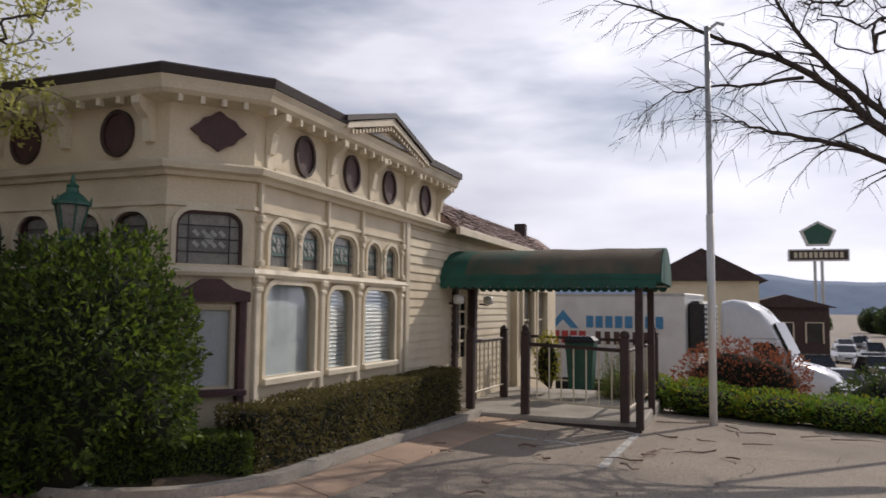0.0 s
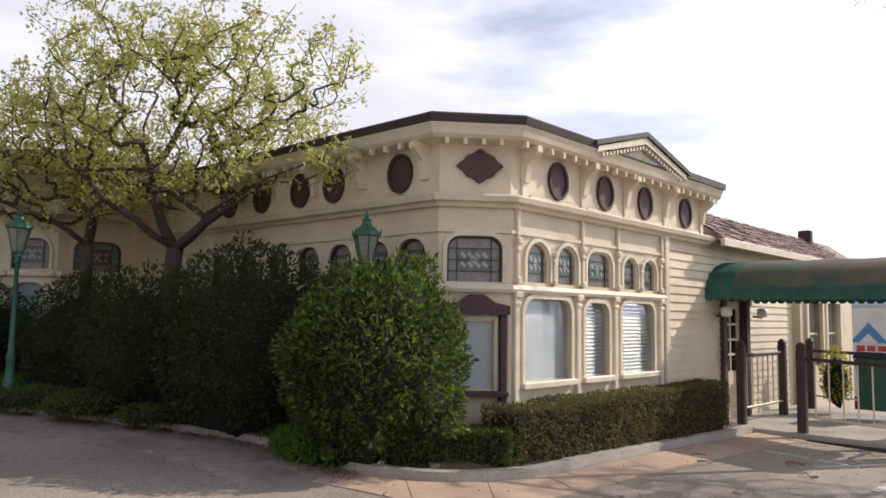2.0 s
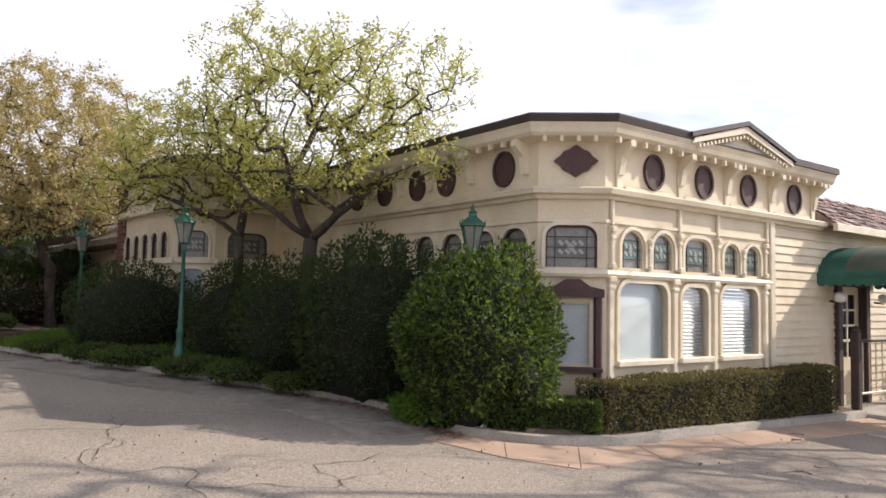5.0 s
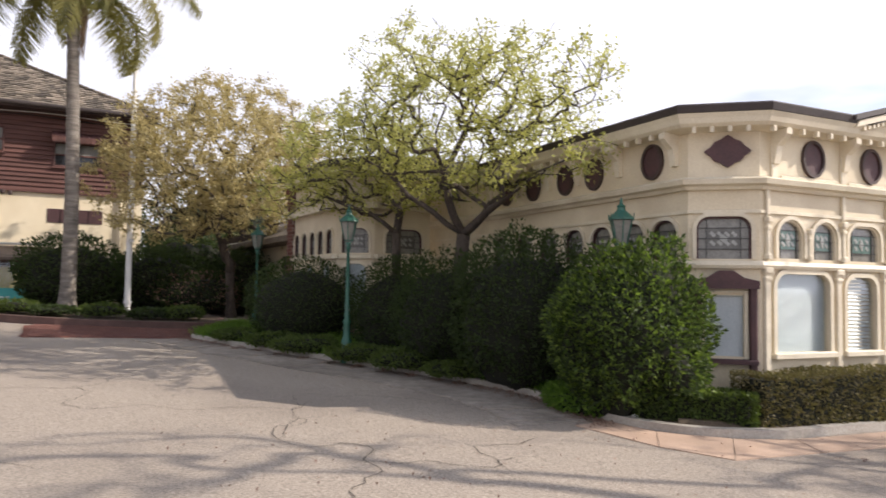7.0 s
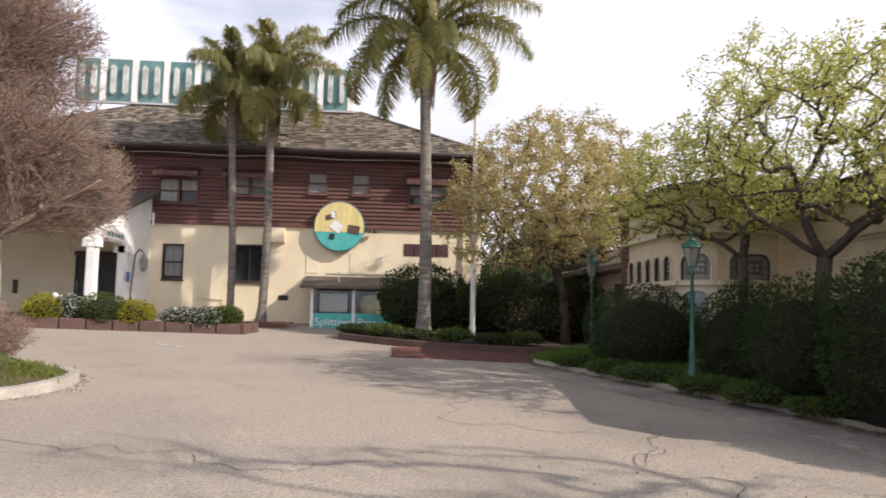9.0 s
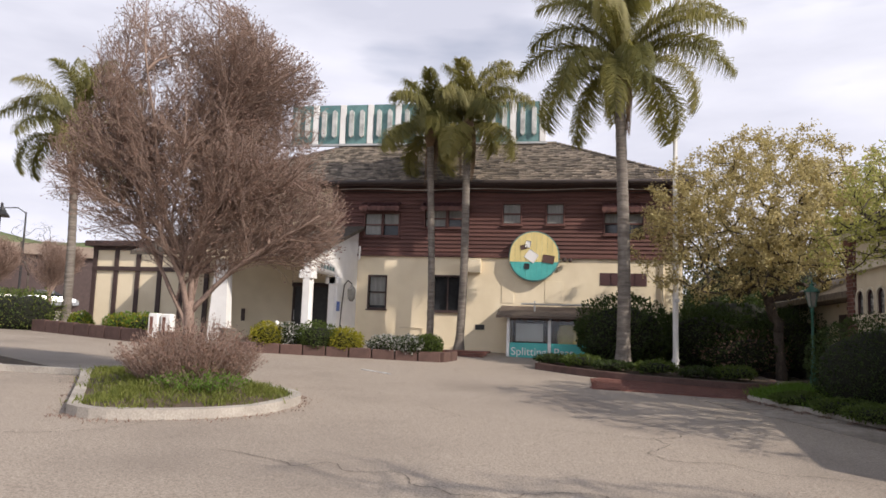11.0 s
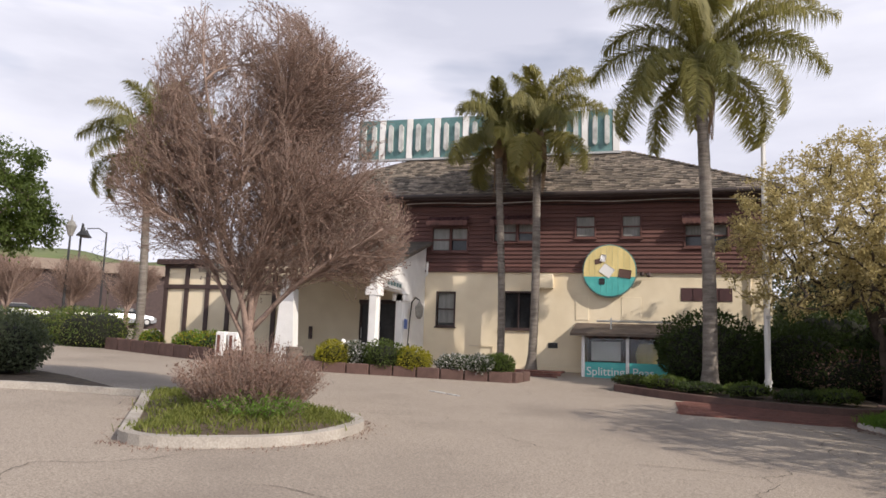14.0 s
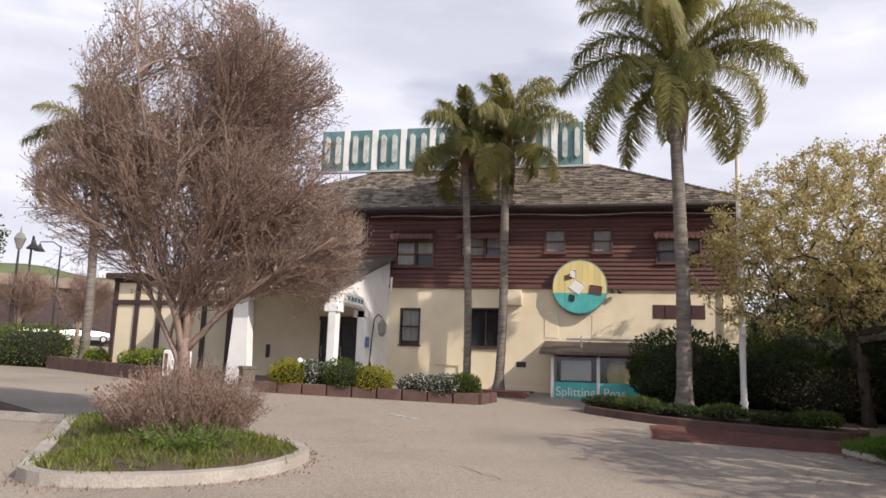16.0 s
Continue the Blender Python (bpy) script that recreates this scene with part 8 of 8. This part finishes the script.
CAB = [(3.75, 1.2, 0.95, 3.95), (4.1, 1.22, 0.8, 4.0), (4.5, 1.22, 0.8, 3.92), (4.9, 1.22, 0.8, 3.68), (5.25, 1.21, 0.8, 3.25), (5.5, 1.2, 0.8, 2.75), (5.7, 1.18, 0.8, 2.25), (5.9, 1.16, 0.8, 2.0), (6.5, 1.1, 0.8, 1.85), (7.0, 1.0, 0.78, 1.62), (7.25, 0.85, 0.8, 1.25), (7.32, 0.75, 0.85, 1.0)]
part("cab", Geo().tube_rings([cab_ring(*c) for c in CAB]), M_CARWHITE, TR, "white rounded tractor cab", smooth=True)
part("side_window", Geo().prism([(4.75, 1.95), (5.62, 1.95), (5.45, 2.45), (5.3, 2.62), (4.75, 2.62)], -1.25, -1.2), M_DARKGLASS, TR)
part("door_seam", strip(Geo(), [(4.65, 1.0), (4.65, 2.75), (5.55, 2.75), (5.75, 1.9), (5.75, 1.0)], 0.02, -1.225, -1.2), M_BLACK, TR)
part("windscreen", Geo().add([(5.3, -0.95, 3.22), (5.3, 0.95, 3.22), (5.75, 0.95, 2.2), (5.75, -0.95, 2.2), (5.36, -0.95, 3.26), (5.36, 0.95, 3.26), (5.83, 0.95, 2.24), (5.83, -0.95, 2.24)], [(0, 1, 2, 3), (7, 6, 5, 4), (0, 4, 5, 1), (2, 6, 7, 3), (1, 5, 6, 2), (0, 3, 7, 4)]), M_DARKGLASS, TR)
part("mirror", Geo().bevel_box(5.75, 5.87, -1.5, -1.3, 1.85, 2.45, 0.03), M_BLACK, TR)
part("headlight", Geo().bevel_box(6.85, 7.15, -1.04, -0.8, 1.1, 1.38, 0.05), M_BLACK, TR)
part("fuel_tank", Geo().tube([(3.9, -1.0, 0.75), (5.0, -1.0, 0.75)], 0.3, 14), M_METAL, TR, "bright metal fuel tank")
for i in range(9):
    part("grille_slat", Geo().bevel_box(3.15, 3.18, -0.9, 0.9, 2.35 + i * 0.17, 2.43 + i * 0.17, 0.01), M_CARGREY, TR)
part("chassis", Geo().bevel_box(-7.5, 6.8, -0.5, 0.5, 0.6, 1.1, 0.03), M_BLACK, TR)
for x in (-6.8, -5.5, 3.0, 4.1, 6.35):
    for y in (-1.0, 1.0):
        w = part("wheel", Geo().tube([(x, y - 0.2, 0.52), (x, y + 0.2, 0.52)], 0.52, 18), M_TYRE, TR)
        part("rim", Geo().tube([(x, y - 0.22, 0.52), (x, y + 0.22, 0.52)], 0.28, 12), M_METAL, w)

HS = thing("roadside_sign", pose(92, -38, ground_z(92, -38)), "tall roadside sign, green pentagon over a dark board", "sign")
part("pole", Geo().tube([(0, 0.35, 0), (0, 0.35, 11.2)], 0.16, 10), M_METAL, HS)
part("pole", Geo().tube([(0, -0.35, 0), (0, -0.35, 11.2)], 0.16, 10), M_METAL, HS)
bz0 = 7.82 - ground_z(92, -38)
bd = part("board", Geo().bevel_box(-0.25, 0.25, -3.0, 3.0, bz0 - 0.65, bz0 + 0.65, 0.05), M_WHITE, HS)
part("board_face", Geo().box(-0.27, -0.25, -2.85, 2.85, bz0 - 0.5, bz0 + 0.5), M_FASCIA, bd, "dark board face")
for i in range(10):
    part("writing_bar", Geo().box(-0.29, -0.27, -2.4 + i * 0.5, -2.08 + i * 0.5, bz0 - 0.3, bz0 + 0.3), M_TRIM, bd)
pent = [(1.9 * math.sin(2 * math.pi * k / 5), 1.5 * math.cos(2 * math.pi * k / 5)) for k in range(5)]
mm = Matrix(((0, 1, 0, 0), (1, 0, 0, 0), (0, 0, 1, bz0 + 2.2), (0, 0, 0, 1)))
part("pentagon", Geo().prism(pent, -0.25, 0.25, mm), M_WHITE, HS, "white-edged pentagon")
part("pentagon_face", Geo().prism([(a * 0.82, b * 0.82) for a, b in pent], -0.28, -0.25, mm), M_GREEN, HS, "green pentagon face")


M_TANROOF = material("sunlit tan roof", (0.20, 0.145, 0.10), (0.30, 0.225, 0.16), 0.9, 2.0, 12.0, 0.2)


def house(name, label, x, y, w, d, h, rz, wall, roof, ridge):
    t = thing(name, pose(x, y, ground_z(x, y), 0, 0, rz), label, "building")
    part("wall", Geo().box(-w / 2, w / 2, -d / 2, d / 2, -0.3, h), wall, t)
    part("roof", Geo().prism([(-w / 2 - 0.5, h), (w / 2 + 0.5, h), (0, h + ridge)], -d / 2 - 0.4, d / 2 + 0.4), roof, t)
    for i in range(3):
        xx = -w / 2 + w * (i + 0.5) / 3
        wi = part("window", Geo().box(xx - 0.5, xx + 0.5, -d / 2 - 0.04, -d / 2, h * 0.45, h * 0.75), M_DARKGLASS, t)
        part("window_frame", strip(Geo(), [(xx - 0.5, h * 0.43), (xx - 0.5, h * 0.75), (xx + 0.5, h * 0.75), (xx + 0.5, h * 0.43)], 0.1, -d / 2 - 0.08, -d / 2), M_TRIM, wi)
    return t


house("timbered_house", "pale timbered house with a dark gable roof beyond the truck", 56, -25.2, 6.5, 9, 5.6, -90, M_CREAM, M_DARKWOOD, 2.0)
house("store_building", "low dark-roofed building across the yard", 65, -30.8, 5.6, 10, 4.3, -90, M_DARKWOOD, M_DARKWOOD, 0.9)
# shop row: dark wall colour stands for the shaded arcade below the roof
house("store_building", "low tan-roofed shop row across the street", -47.5, 33.5, 12, 44, 4.7, -50, M_DARKWOOD, M_TANROOF, 1.5)


def street_light(x, y, z, h, label, arm=None, lantern=False):
    t = thing("street_light", pose(x, y, z), label, "street light", "street lights")
    part("pole", Geo().lathe([(0.14, 0), (0.14, 0.6), (0.08, 0.8), (0.06, h - 0.6), (0.05, h)], 10), M_BLACK, t)
    if arm:
        part("arm", Geo().tube([(0, 0, h - 0.1), (arm[0] * 0.4, arm[1] * 0.4, h + 0.25), (arm[0], arm[1], h + 0.15), (arm[0], arm[1], h - 0.1)], 0.04, 6), M_BLACK, t)
        part("shade", Geo().lathe([(0.08, 0.0), (0.14, -0.2), (0.38, -0.5), (0.36, -0.52)], 12, (arm[0], arm[1], h)), M_BLACK, t, "bell-shaped lamp shade")
    if lantern:
        part("lantern", Geo().lathe([(0.12, h), (0.28, h + 0.5), (0.3, h + 0.55), (0.18, h + 0.8), (0.05, h + 0.9), (0.02, h + 1.2)], 8), M_LEADGLASS, t)
    return t


street_light(-29.6, 8.5, 2.0, 5.2, "black street lamp with a lantern top", None, True)
street_light(-31.2, 11.1, 2.1, 6.0, "black street light pole with a bell shade", (0.3, -0.2))
street_light(-37.9, 21.2, 2.3, 7.2, "black street light with a curved arm and bell shade", (-1.0, -0.9))
for i, (x, y) in enumerate(((-33, 16), (-29, 19), (-38, 12), (-43, 24))):
    bare_limbs("street_tree", "small pale leafless street tree", [(x, y, ground_z(x, y)), (x, y, ground_z(x, y) + 1.5), (x, y, ground_z(x, y) + 2.2)], [((x, y, ground_z(x, y) + 4.2), (1.8, 1.8, 1.6))], 60, 200 + i, 0.008)
for i, (x, y, s) in enumerate(((165, -62, 3.2), (178, -72, 3.6), (190, -64, 3.0), (172, -84, 2.6), (205, -92, 4.0), (185, -52, 2.6), (150, -76, 2.2), (-25, 22, 3.0), (-22, 26, 3.4))):
    shrub("far_tree", "dark rounded tree in the distance", (x, y, ground_z(x, y)), (s, s, s * 0.9), 1400, L_BUSH, 0.5, 210 + i, category="tree", group="far trees")


def ridge(name, label, a, b, h, seed, mat, n=60, depth=500):
    g = Geo()
    for i in range(n + 1):
        t = i / n
        x, y = a[0] + (b[0] - a[0]) * t, a[1] + (b[1] - a[1]) * t
        k = 1 + 0.35 * noise.noise(Vector((t * 4 + seed, seed, 0))) + 0.12 * noise.noise(Vector((t * 17 + seed, 0, 0)))
        e = min(1, t * 6, (1 - t) * 6)
        out = Vector((x, y, 0)).normalized() * depth
        g.v += [(x, y, -20), (x + out.x * 0.5, y + out.y * 0.5, h * k * e * 0.75), (x + out.x, y + out.y, h * k * e), (x + out.x * 1.6, y + out.y * 1.6, -20)]
    for i in range(n):
        for r in range(3):
            q = i * 4 + r
            g.f.append((q, q + 4, q + 5, q + 1))
    thing(name, Matrix(), label, "hills", kind="structure", geo=g, mat=mat, smooth=True)


# distance haze is painted into the blue of these hills
M_HILLBLUE = material("hills painted with blue haze", (0.13, 0.19, 0.30), (0.18, 0.25, 0.36), 1.0, 0.003, 0.02, 0.0)
M_HILLGREEN = material("green grassy hills", (0.10, 0.14, 0.04), (0.17, 0.19, 0.07), 1.0, 0.01, 0.05, 0.0)
ridge("backdrop_hills", "distant hills with haze painted blue", (1950, 700), (1750, -1100), 105, 3, M_HILLBLUE)
ridge("backdrop_green_hill", "green grassy hill beyond the street", (-1050, 200), (-150, 900), 118, 7, M_HILLGREEN, depth=250)

for i, (x, y) in enumerate(((-31.5, 6.6), (-29.8, 9.2), (-27.4, 10.9))):
    z = ground_z(x, y)
    vase_tree("street_bare_tree", "small bare street tree with dry pinkish seed heads", (x, y, z), [((x, y, z + 2.9), (1.7, 1.6, 1.2)), ((x, y, z + 2.2), (1.2, 1.2, 0.8))], 240 + i, 7, 0.5, 1.5, 3)
